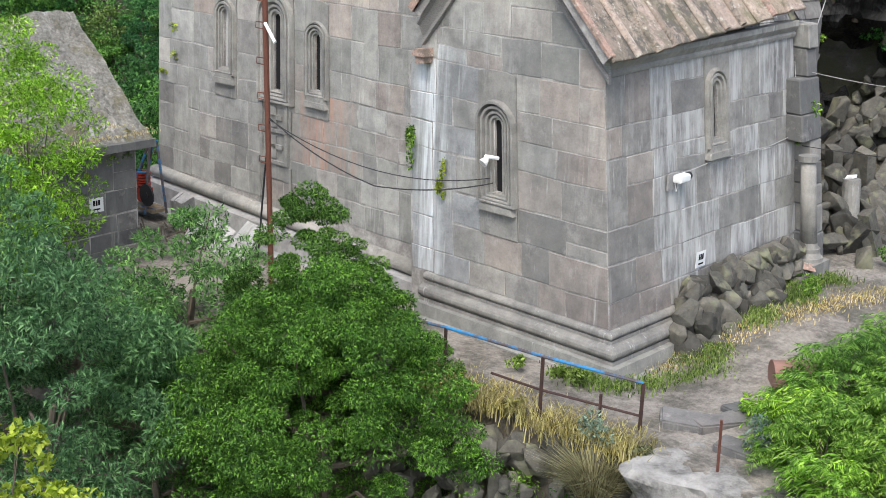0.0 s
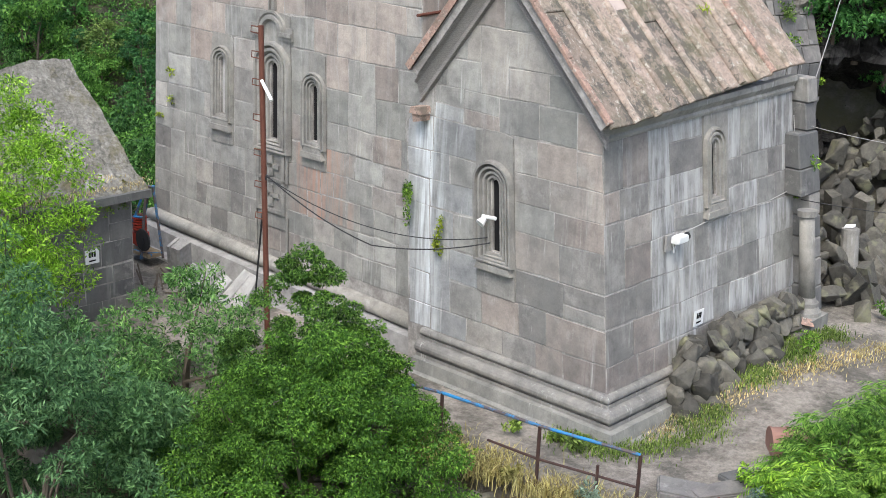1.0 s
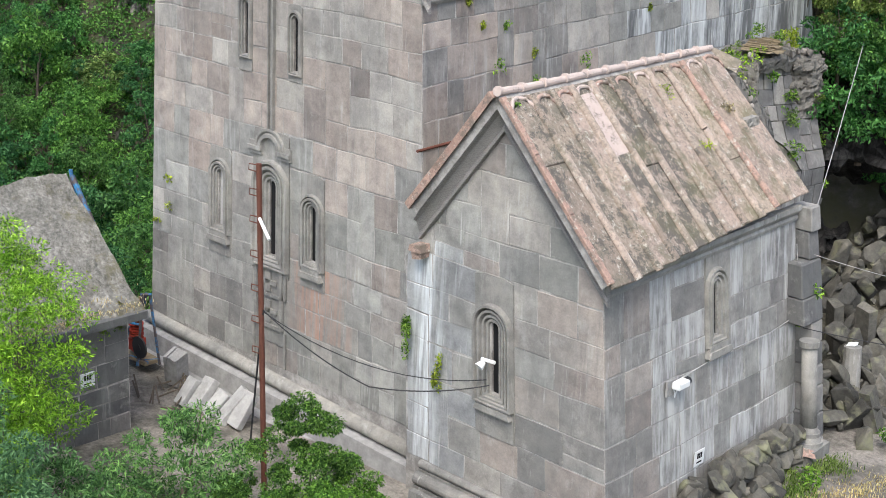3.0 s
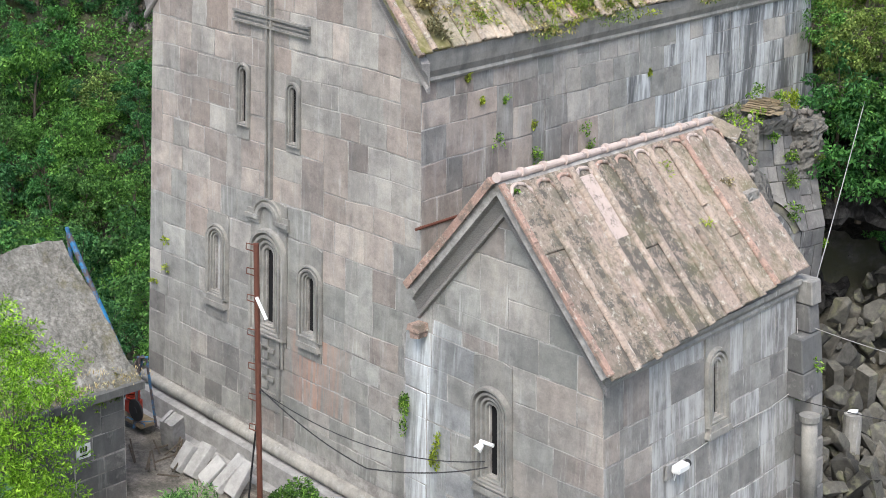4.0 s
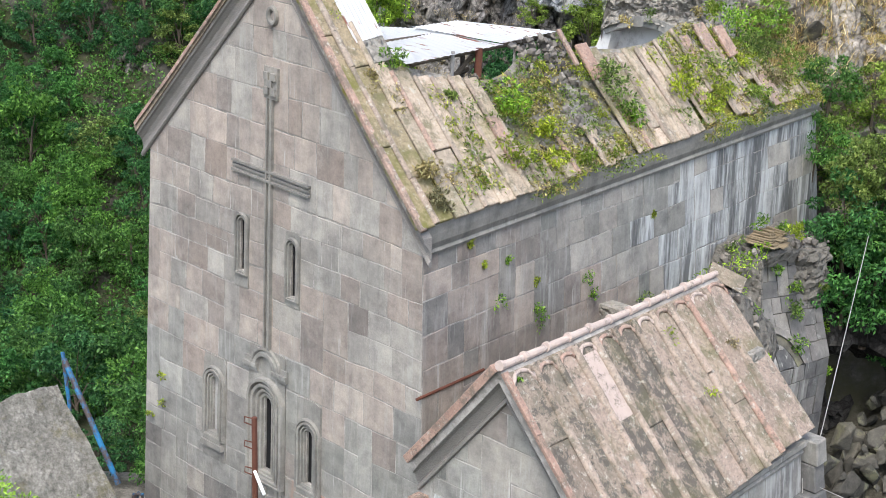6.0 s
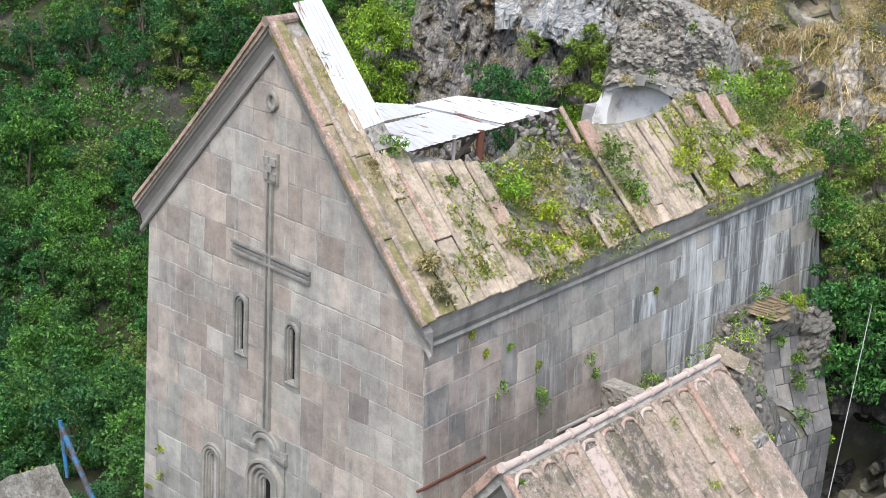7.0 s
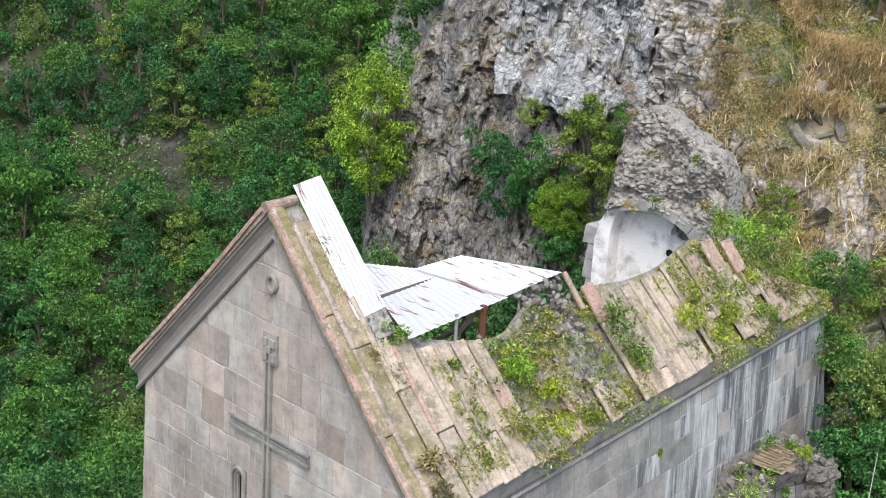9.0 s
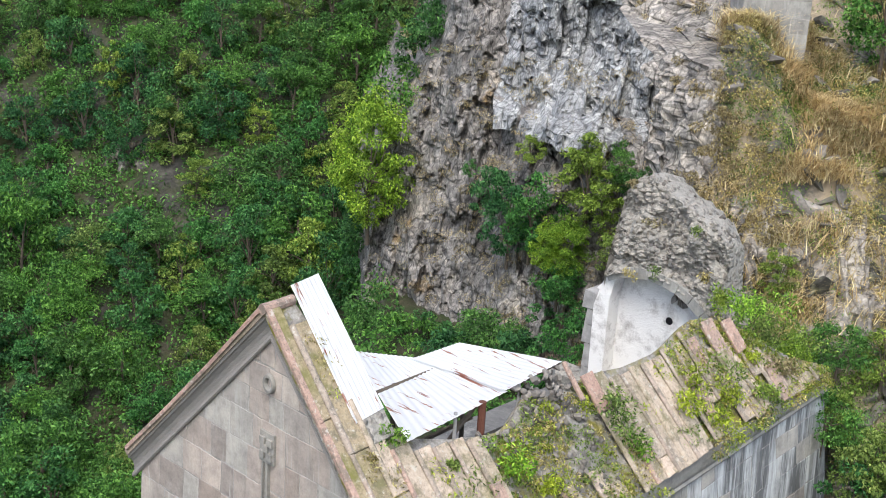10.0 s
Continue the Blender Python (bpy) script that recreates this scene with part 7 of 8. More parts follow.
for f, drop in ((0.02, 0.0), (0.3, 0.0), (0.55, 0.0), (0.8, 0.01), (0.95, 0.03), (1.02, 0.12), (1.0, 0.35), (1.06, 0.55), (1.02, 0.85), (1.12, 1.2), (1.2, 1.9)):
    ring = []
    for k in range(40):
        t = 2 * math.pi * k / 40
        n = noise.fractal(Vector((math.cos(t) * 1.6 * f, math.sin(t) * 1.6 * f, drop * 2.5)), 0.8, 2.1, 5)
        r = f * (1 + 0.22 * n * (f > 0.7)) * (1 + 0.18 * math.cos(3 * t + 0.6))
        ring.append(bm.verts.new((16.65 + 1.08 * r * math.cos(t), -2.4 + 0.82 * r * math.sin(t), 0.16 - drop + 0.05 * n * (drop < 0.1))))
    rows.append(ring)
bm.faces.new(rows[0])
for q, r in zip(rows, rows[1:]):
    for k in range(40):
        bm.faces.new((q[k], r[k], r[(k + 1) % 40], q[(k + 1) % 40]))
bmesh.ops.recalc_face_normals(bm, faces=bm.faces)
bm.to_mesh(ledge.data)
bm.free()
ledge.data.materials.append(PALE_ROCK)
for (x, y), sx, sy, rz, lab in (((15.95, -0.95), 0.5, 0.2, 1.15, "dark flat kerb stone beside the path"), ((16.75, -1.6), 0.45, 0.25, 0.1, "dark layered rock beside the path"), ((16.0, 0.0), 0.6, 0.16, 1.25, "dark kerb stone along the path"), ((15.55, -1.35), 0.4, 0.25, 0.5, "flat stone step in the path")):
    bm = bmesh.new()
    box(bm, (-sx, -sy, -0.3), (sx, sy, 0.16), 0.04)
    bmesh.ops.bevel(bm, geom=list(bm.edges), offset=0.03, segments=2, affect="EDGES")
    st = tagged(part("kerb_stone", bm, DARK_ASHLAR, None), lab, "stone")
    st.matrix_basis = Matrix.Translation((x, y, 0.12)) @ Euler((0.03, 0.02, rz)).to_matrix().to_4x4()
for k in range(150):
    x, y = rnd.uniform(11.0, 16.0), 0
    y = -2.9 - 0.35 * rnd.random() + 0.45 * max(0, x - 13.5)
    o = tagged(new("boulder", ROCKS[k % 9]), "grey rock in the bank below the railing", "rock", "rocks below the railing")
    o.matrix_basis = Matrix.Translation((x, y - 0.1 - 0.3 * (k % 3), -0.3 - 0.55 * (k % 3) - rnd.random() * 0.3)) @ Euler((rnd.random() * 6, rnd.random() * 6, rnd.random() * 6)).to_matrix().to_4x4() @ Matrix.Diagonal((rnd.uniform(0.25, 0.5), rnd.uniform(0.2, 0.4), rnd.uniform(0.16, 0.34), 1))

# ---- yard by the church front ----
pole = thing("iron_pole", (6.88, -2.5, 0), "tall rusty red iron pole with short pegs", "pole")
bm = bmesh.new()
tube(bm, [(6.92, -2.5, -0.6), (6.72, -2.5, 6.48)], 0.055, 10, 0.05)
part("pole", bm, RUST, pole)
for k, z in enumerate((2.9, 3.5, 4.1, 4.75, 5.4, 5.9, 6.35)):
    bm = bmesh.new()
    x = 6.9 - 0.03 * z
    tube(bm, [(x + 0.02, -2.5, z + 0.1), (x - 0.16, -2.58, z + 0.11), (x - 0.17, -2.58, z), (x + 0.02, -2.52, z - 0.02)], 0.012, 6)
    part("peg", bm, RUST, pole)
bm = bmesh.new()
tube(bm, [(6.8, -2.55, 5.5), (7.16, -2.62, 5.2)], 0.032, 8)
part("lamp", bm, WHITE_PAINT, pole, "white tube lamp")
rnd = random.Random(3)
for k in range(5):
    bm = bmesh.new()
    box(bm, (-0.17, -0.1, 0.0), (0.17, 0.1, rnd.uniform(0.55, 0.95)), 0.02)
    bmesh.ops.bevel(bm, geom=list(bm.edges), offset=0.015, segments=1, affect="EDGES")
    sl = tagged(part("stone_slab", bm, PALE_SLAB, None), "pale cut stone slab leaning against the plinth", "stone slab", "leaning pale slabs")
    sl.matrix_basis = Matrix.Translation((2.7 + 0.42 * k, -1.4 + 0.04 * k, 0.1)) @ Euler((rnd.uniform(-0.85, -0.55), rnd.uniform(-0.1, 0.2), rnd.uniform(-0.5, 0.1))).to_matrix().to_4x4()
for k in range(4):
    bm = bmesh.new()
    box(bm, (-0.05, -0.2, 0.0), (0.05, 0.2, 0.75), 0.02)
    sl = tagged(part("offcut", bm, SLAB, None), "grey stone offcut leaning by the wall", "stone slab", "stone offcuts")
    sl.matrix_basis = Matrix.Translation((1.62 + 0.12 * k, -0.8, 0.2)) @ Euler((0.25, 0.12, 0.3)).to_matrix().to_4x4()
for k in range(16):
    bm = bmesh.new()
    x, y, t = rnd.uniform(1.6, 2.9), rnd.uniform(-2.0, -1.1), rnd.uniform(0, 3)
    tube(bm, [(x, y, 0.2), (x + 0.6 * math.cos(t), y + 0.4 * math.sin(t), 0.25 + 0.25 * rnd.random())], 0.02, 5)
    tagged(part("stick", bm, BARK, None), "dry stick on the littered yard", "stick", "sticks in the yard")
rig = thing("pump", (0.5, -0.9, 0.3), "red engine pump under a blue tube frame between hut and church", "machine")
for p in ([(-0.02, -1.12, 0.3), (0.74, -0.95, 2.0)], [(-0.02, -0.68, 0.3), (0.74, -0.85, 2.0)], [(0.72, -1.12, 0.3), (0.76, -0.95, 2.0)], [(0.98, -0.7, 0.3), (0.88, -0.85, 2.0)], [(0.7, -0.97, 1.98), (0.92, -0.84, 2.02)], [(0.36, -1.04, 1.22), (0.76, -1.02, 1.28)], [(-0.02, -1.12, 0.42), (0.98, -1.0, 0.42)], [(0.72, -1.12, 0.42), (0.98, -0.7, 0.42)]):
    bm = bmesh.new()
    tube(bm, p, 0.032, 8)
    part("frame_tube", bm, BLUE, rig)
bm = bmesh.new()
box(bm, (0.08, -1.1, 0.36), (0.98, -0.68, 0.44), 0.0)
part("skid", bm, BOARD, rig, "worn wooden skid")
bm = bmesh.new()
box(bm, (0.22, -1.05, 0.5), (0.6, -0.75, 0.9), 0.0)
bmesh.ops.bevel(bm, geom=list(bm.edges), offset=0.06, segments=2, affect="EDGES")
part("engine", bm, RED, rig, "red engine block")
for k in range(5):
    bm = bmesh.new()
    tube(bm, [(0.42, -0.92, 0.92 + 0.065 * k), (0.42, -0.92, 0.955 + 0.065 * k)], 0.17 - 0.012 * (k % 2), 14)
    part("cooling_fin", bm, RED, rig)
bm = bmesh.new()
tube(bm, [(0.42, -0.92, 0.86), (0.42, -0.92, 1.27)], 0.11, 12, 0.08)
part("cylinder", bm, RUST, rig, "rusty engine cylinder")
for y0, y1, r0, r1 in ((-1.14, -1.1, 0.26, 0.26), (-1.17, -1.14, 0.09, 0.07)):
    bm = bmesh.new()
    tube(bm, [(0.82, y0, 0.78), (0.82, y1, 0.78)], r0, 20, r1)
    part("flywheel" if r0 > 0.2 else "hub", bm, RUBBER, rig, "black flywheel" if r0 > 0.2 else "")
bm = bmesh.new()
tube(bm, [(0.06, -1.16, 0.66), (0.06, -1.16, 0.95)], 0.09, 12, 0.08)
part("canister", bm, BLUE, rig, "blue canister")
pipe = thing("blue_pipe", (-2.6, -0.2, 1), "long blue painted pipe leaning behind the hut", "pipe")
bm = bmesh.new()
tube(bm, [(-2.9, -0.4, 3.9), (-1.2, -0.1, 1.15)], 0.07, 8)
part("pipe", bm, BLUE, pipe)
bm = bmesh.new()
tube(bm, [(-2.95, -0.4, 4.05), (-2.8, -0.35, 2.6)], 0.05, 8)
part("stand", bm, BLUE, pipe)

# ---- cables and fittings ----
def sag(p, q, dip, n=14):
    p, q = Vector(p), Vector(q)
    return [p.lerp(q, k / n) - Vector((0, 0, dip * 4 * (k / n) * (1 - k / n))) for k in range(n + 1)]


for p, q, dip, r, mt, lab in (((6.85, -2.5, 3.75), (9.1, -1.95, 2.82), 0.12, 0.013, RUBBER, "black cable sagging from the pole"), ((9.1, -1.95, 2.82), tuple(lean((10.48, -0.5, 2.95))), 0.1, 0.013, RUBBER, "black cable to the chapel window"), ((6.85, -2.5, 3.72), tuple(lean((10.4, -0.48, 3.02))), 0.42, 0.01, RUBBER, "thin black cable sagging to the chapel"), ((6.85, -2.5, 3.7), (6.1, -2.2, 0.6), -0.05, 0.02, RUBBER, "black cable hanging by the pole"), ((12.95, 6.2, 4.65), (9.1, 16.7, 10.2), 0.25, 0.011, SLAB, "thin pale cable to the slope"), ((12.95, 6.2, 4.65), (17.4, 6.4, 4.7), 0.12, 0.008, SLAB, "thin pale cable across the path"), ((13.3, 5.9, 3.2), (17.6, 7.2, 3.4), 0.1, 0.01, RUBBER, "thin dark cable across the path")):
    bm = bmesh.new()
    tube(bm, sag(p, q, dip), r, 5)
    tagged(part("cable", bm, mt, None), lab, "cable", "cables")
bm = bmesh.new()
tube(bm, [lean((12.9, u, z)) for u, z in ((1.62, 3.22), (2.6, 3.3), (3.5, 3.32), (4.8, 3.3), (5.85, 3.4), (5.88, 4.0), (5.86, 4.85))], 0.009, 5)
tagged(part("conduit", bm, PALE_SLAB, None), "thin white conduit along the chapel wall", "cable")
cctv = thing("security_camera", tuple(lean((12.95, 1.45, 3.2))), "white security camera on the chapel wall", "camera")
o = lean((12.9, 1.45, 3.2))
bm = bmesh.new()
box(bm, (o.x - 0.01, o.y - 0.16, o.z - 0.2), (o.x + 0.03, o.y + 0.1, o.z + 0.1))
part("back_plate", bm, SLAB, cctv)
bm = bmesh.new()
box(bm, (o.x + 0.03, o.y - 0.04, o.z - 0.06), (o.x + 0.2, o.y + 0.28, o.z + 0.08), 0.01)
bmesh.ops.bevel(bm, geom=list(bm.edges), offset=0.02, segments=2, affect="EDGES")
part("housing", bm, WHITE_PAINT, cctv)
bm = bmesh.new()
tube(bm, [(o.x + 0.12, o.y + 0.27, o.z + 0.02), (o.x + 0.12, o.y + 0.36, o.z + 0.03)], 0.07, 10)
part("lens", bm, RUBBER, cctv)
bm = bmesh.new()
tube(bm, [(o.x + 0.05, o.y + 0.02, o.z - 0.08), (o.x + 0.06, o.y + 0.06, o.z - 0.24), (o.x + 0.05, o.y + 0.12, o.z - 0.1)], 0.012, 5)
part("lead", bm, WHITE_PAINT, cctv)
lamp = thing("wall_lamp", tuple(lean((10.5, -0.55, 3.42))), "small white lamp fixed across the chapel window", "lamp")
o = lean((10.5, -0.5, 3.42))
bm = bmesh.new()
tube(bm, [(o.x - 0.14, o.y - 0.06, o.z), (o.x + 0.16, o.y - 0.06, o.z + 0.02)], 0.035, 8)
part("bracket", bm, WHITE_PAINT, lamp)
bm = bmesh.new()
tube(bm, [(o.x - 0.06, o.y - 0.1, o.z - 0.02), (o.x - 0.08, o.y - 0.2, o.z - 0.1)], 0.05, 10, 0.09)
part("shade", bm, WHITE_PAINT, lamp)
bm = bmesh.new()
tube(bm, [lean((8.42, -0.15, 6.68)), lean((8.42, 1.7, 6.76))], 0.03, 8)
tagged(part("iron_bar", bm, RUST, None), "rusty iron bar along the church side wall", "bar")
bm = bmesh.new()
tube(bm, [lean((8.43, 3.9, 6.6)), lean((8.43, 6.4, 6.62))], 0.04, 6)
tagged(part("flashing", bm, SLAB, None), "pale mortar flashing along the church side wall", "flashing")

# ---- weeds on the masonry ----
k = 0
for u, z, sz in ((0.59, 4.46, 0.2), (0.63, 3.8, 0.22), (0.14, 3.42, 0.1)):
    k += 1
    weed(lean((u, -0.05, z)), sz, LEAF_YELLOW, "yellow-green weed in a wall joint", k, 60)
for x, y, z, sz, mt in ((8.5, -0.46, 3.2, 0.34, LEAF_FERN), (8.48, -0.46, 3.5, 0.25, LEAF_FERN), (9.24, -0.48, 2.84, 0.28, LEAF_YELLOW), (9.2, -0.48, 2.65, 0.2, LEAF_YELLOW)):
    k += 1
    weed(lean((x, y, z)), sz, mt, "hanging green weed on the stained wall", k, 170, (0, -0.2, 0), (0.4, 0.4, 1.3), 0.08)
for u, z, sz in ((2.13, 8.02, 0.22), (3.34, 7.4, 0.26), (2.4, 8.88, 0.16), (1.25, 9.46, 0.14), (4.92, 7.96, 0.2), (1.67, 8.91, 0.1), (3.24, 8.22, 0.12), (5.11, 7.53, 0.18), (7.4, 8.9, 0.1), (3.36, 7.65, 0.2)):
    k += 1
    weed(lean((8.42, u, z)), sz, LEAF_FERN if sz > 0.15 else LEAF_YELLOW, "green weed rooted in the side wall", k, 90, (0.3, 0, -0.2), (0.6, 0.7, 1.1), 0.07)
for u, z, sz in ((6.05, 3.87, 0.3), (6.0, 3.31, 0.16), (5.7, 3.3, 0.08), (3.1, 0.75, 0.12)):
    k += 1
    weed(lean((13.0, u, z)), sz, LEAF_FERN, "bright green weed beside the engaged column", k, 140, (0.4, -0.2, 0), (0.7, 0.7, 0.9), 0.09)
for s, y, sz, mt in ((3.05, 0.97, 0.3, LEAF_FERN), (5.3, 0.37, 0.4, LEAF_SHRUB), (5.9, 0.41, 0.3, LEAF_SHRUB), (4.4, 3.4, 0.5, LEAF_FERN), (5.4, 2.7, 0.45, LEAF_YELLOW), (5.8, 3.4, 0.5, LEAF_YELLOW), (5.2, 4.2, 0.4, LEAF_YELLOW), (5.9, 4.8, 0.4, LEAF_YELLOW), (4.7, 6.6, 0.6, LEAF_OLIVE), (4.3, 6.9, 0.45, LEAF_OLIVE), (5.1, 7.0, 0.4, LEAF_FERN), (5.0, 9.4, 0.55, LEAF_YELLOW), (5.3, 10.6, 0.55, LEAF_YELLOW), (4.7, 10.9, 0.5, LEAF_OLIVE), (5.6, 9.9, 0.45, LEAF_YELLOW), (4.4, 9.9, 0.4, LEAF_YELLOW), (4.0, 13.5, 0.8, LEAF_FERN), (3.6, 13.0, 0.6, LEAF_FERN), (4.4, 13.8, 0.6, LEAF_OLIVE), (4.9, 14.7, 0.6, LEAF_OLIVE), (3.2, 12.6, 0.35, LEAF_YELLOW), (5.2, 13.2, 0.5, LEAF_SHRUB), (5.5, 11.9, 0.4, LEAF_OLIVE), (4.6, 12.3, 0.35, LEAF_YELLOW), (3.9, 2.2, 0.15, LEAF_OLIVE), (6.0, 5.7, 0.25, LEAF_YELLOW)):
    k += 1
    weed(lean(roof_pt(s + 0.03 * y, y, 0.1)), sz * 1.15, mt, "weeds growing on the broken roof", k, int(700 * sz + 60), (0, 0, 0.35), (1, 1, 0.7), 0.1, "roof_weed", "weeds on the roof")
g = np.random.default_rng(71)
mats_ = {"roof_moss": (LEAF_YELLOW, 0.1, 71), "roof_grass": (LEAF_OLIVE, 0.05, 72), "roof_straw": (LEAF_SHRUB, 0.12, 73)}
for nm, (mt, cut, sd) in mats_.items():
    cs = []
    while len(cs) < 420:
        y, s = g.uniform(0.0, 15.0), g.uniform(0.6, 6.4)
        if s < line(JAG, y) + 0.03 * y + 0.1 or noise.noise(Vector((s * 0.8, y * 0.8, sd))) + (0.25 if 2.9 < y < 6.5 or y > 9 else -0.12) < cut + 0.12:
            continue
        cs.append(lean(roof_pt(s, y, 0.1)))
    me = quads_mesh(nm, leaves(9000, np.array(cs), np.ones((420, 3)) * (0.15, 0.15, 0.09), 0.075, 0.35, sd))
    me.materials.append(mt)
    tagged(new(nm, me), "low moss and weeds spread over the broken roof", "moss", kind="stuff")
for x, y, z, sz, mt in ((2.3, 13.6, 14.1, 0.22, LEAF_SHRUB), (3.1, 13.6, 13.2, 0.3, LEAF_SHRUB), (3.4, 13.55, 12.0, 0.28, LEAF_OLIVE), (2.6, 13.55, 11.7, 0.3, LEAF_SHRUB), (4.4, 13.6, 13.3, 0.3, LEAF_OLIVE), (4.8, 13.55, 12.2, 0.25, LEAF_SHRUB), (1.7, 13.6, 12.4, 0.2, LEAF_OLIVE), (5.3, 13.6, 11.6, 0.5, LEAF_YG), (5.8, 13.5, 11.2, 0.6, LEAF_FERN), (6.2, 13.6, 11.4, 0.5, LEAF_OLIVE), (4.9, 13.5, 10.9, 0.35, LEAF_YG)):
    k += 1
    weed((x, y, z), sz, mt, "weeds growing on the ruined apse", k, int(260 * sz + 60), (0, -0.1, 0.2), (1, 0.6, 0.8), 0.09)
for s, y, sz, mt in ((0.75, 3.6, 0.22, LEAF_YELLOW), (1.9, 3.75, 0.2, LEAF_YELLOW), (1.3, 5.2, 0.16, LEAF_SHRUB), (0.3, -0.45, 0.12, LEAF_FERN)):
    k += 1
    weed(lean(croof(s, y, 0.08)), sz, mt, "small weed on the chapel roof", k, 60, (0, 0, 0.3), (1, 1, 0.7), 0.07, "roof_weed", "weeds on the roof")
for x, y, z, sz, mt in ((9.3, 9.3, 7.4, 0.5, LEAF_YG), (9.0, 10.0, 7.7, 0.3, LEAF_OLIVE), (9.5, 10.3, 7.6, 0.28, LEAF_YG), (9.1, 11.9, 7.7, 0.35, LEAF_OLIVE), (10.0, 11.0, 6.2, 0.3, LEAF_OLIVE), (10.2, 10.6, 5.5, 0.3, LEAF_FERN), (10.0, 12.2, 5.4, 0.3, LEAF_FERN), (10.9, 8.0, 6.6, 0.4, LEAF_OLIVE), (11.3, 7.2, 6.4, 0.3, LEAF_YG), (9.9, 8.0, 7.1, 0.5, LEAF_YG), (10.5, 7.4, 7.6, 0.4, LEAF_YG), (10.9, 7.2, 7.2, 0.35, LEAF_FERN), (9.0, 8.6, 7.0, 0.5, LEAF_OLIVE), (9.4, 7.4, 7.0, 0.45, LEAF_YG), (9.77, 11.6, 7.9, 0.22, LEAF_YELLOW), (9.3, 11.5, 7.8, 0.3, LEAF_FERN), (9.75, 11.4, 6.6, 0.3, LEAF_FERN), (9.8, 11.3, 6.0, 0.34, LEAF_FERN), (10.05, 11.9, 4.8, 0.26, LEAF_OLIVE), (10.1, 12.0, 4.35, 0.24, LEAF_FERN), (9.6, 10.9, 7.1, 0.2, LEAF_FERN), (10.1, 12.1, 6.6, 0.25, LEAF_OLIVE), (8.8, 6.8, 6.8, 0.5, LEAF_FERN), (9.3, 6.3, 7.2, 0.4, LEAF_OLIVE), (9.9, 11.2, 8.1, 0.25, LEAF_YELLOW), (9.0, 11.2, 8.0, 0.3, LEAF_FERN)):
    k += 1
    weed(lean((x, y, z)), sz, mt, "weeds growing on the ruined wall", k, int(240 * sz + 60), (0, 0, 0.2), (1, 1, 0.8), 0.1)
for x, y, z, sz, mt in ((14.55, 4.4, 0.75, 0.42, LEAF_FERN), (14.5, 4.75, 0.5, 0.3, LEAF_FERN), (14.6, 3.5, 0.35, 0.28, LEAF_FERN), (14.7, 3.0, 0.3, 0.22, LEAF_YG), (13.7, 1.2, 0.3, 0.25, LEAF_FERN), (14.4, 2.6, 0.25, 0.22, LEAF_OLIVE), (14.6, 4.9, 0.3, 0.3, LEAF_YG), (13.5, 0.2, 0.2, 0.2, LEAF_YG), (13.0, -1.2, 0.15, 0.22, LEAF_OLIVE), (15.6, -2.6, 0.0, 0.25, GRASS_STRAW), (13.2, -2.75, 0.05, 0.26, GRASS_STRAW), (12.2, -2.8, 0.05, 0.3, LEAF_OLIVE), (16.2, -0.4, 0.3, 0.25, LEAF_FERN), (14.9, 7.0, 1.0, 0.25, LEAF_FERN), (13.4, -1.3, 0.3, 0.25, LEAF_OLIVE), (14.7, -2.74, 0.15, 0.42, SILVER), (16.9, -1.6, 0.5, 0.3, SILVER), (12.3, -1.6, 0.25, 0.2, LEAF_OLIVE)):
    k += 1
    weed((x, y, z), sz, mt, "leafy weed at the path edge", k, 190, (0, 0, 0.3), (1, 1, 0.8), 0.1, "path_weed", "weeds along the path")
for x, y, z, sz, mt in ((13.0, -3.5, -0.7, 0.45, LEAF_WALNUT), (12.3, -3.4, -0.5, 0.4, LEAF_OLIVE), (13.9, -3.4, -0.9, 0.4, LEAF_FERN), (14.4, -3.3, -1.2, 0.5, LEAF_WALNUT), (13.4, -3.9, -1.4, 0.55, LEAF_FERN), (15.5, -3.3, -1.3, 0.4, LEAF_OLIVE), (11.9, -3.0, 0.0, 0.3, LEAF_SHRUB), (12.6, -3.0, 0.0, 0.3, LEAF_SHRUB), (15.0, -2.5, 0.1, 0.25, GRASS_STRAW)):
    k += 1
    weed((x, y, z), sz, mt, "leafy weed on the rock bank below the railing", k, 260, (0, 0, 0.3), (1, 1, 0.8), 0.085, "bank_weed", "weeds on the bank")
for y, z, sz, mt in ((-3.5, 2.4, 0.2, LEAF_YG), (-4.1, 2.2, 0.16, LEAF_YELLOW), (-3.1, 2.45, 0.16, LEAF_OLIVE), (-4.9, 1.7, 0.2, LEAF_OLIVE), (-4.4, 2.35, 0.14, LEAF_YG)):
    k += 1
    weed((3.08, y, z), sz, mt, "small weed in a joint of the hut wall", k, 70, (0.2, 0, 0), (0.4, 1, 0.9), 0.06)
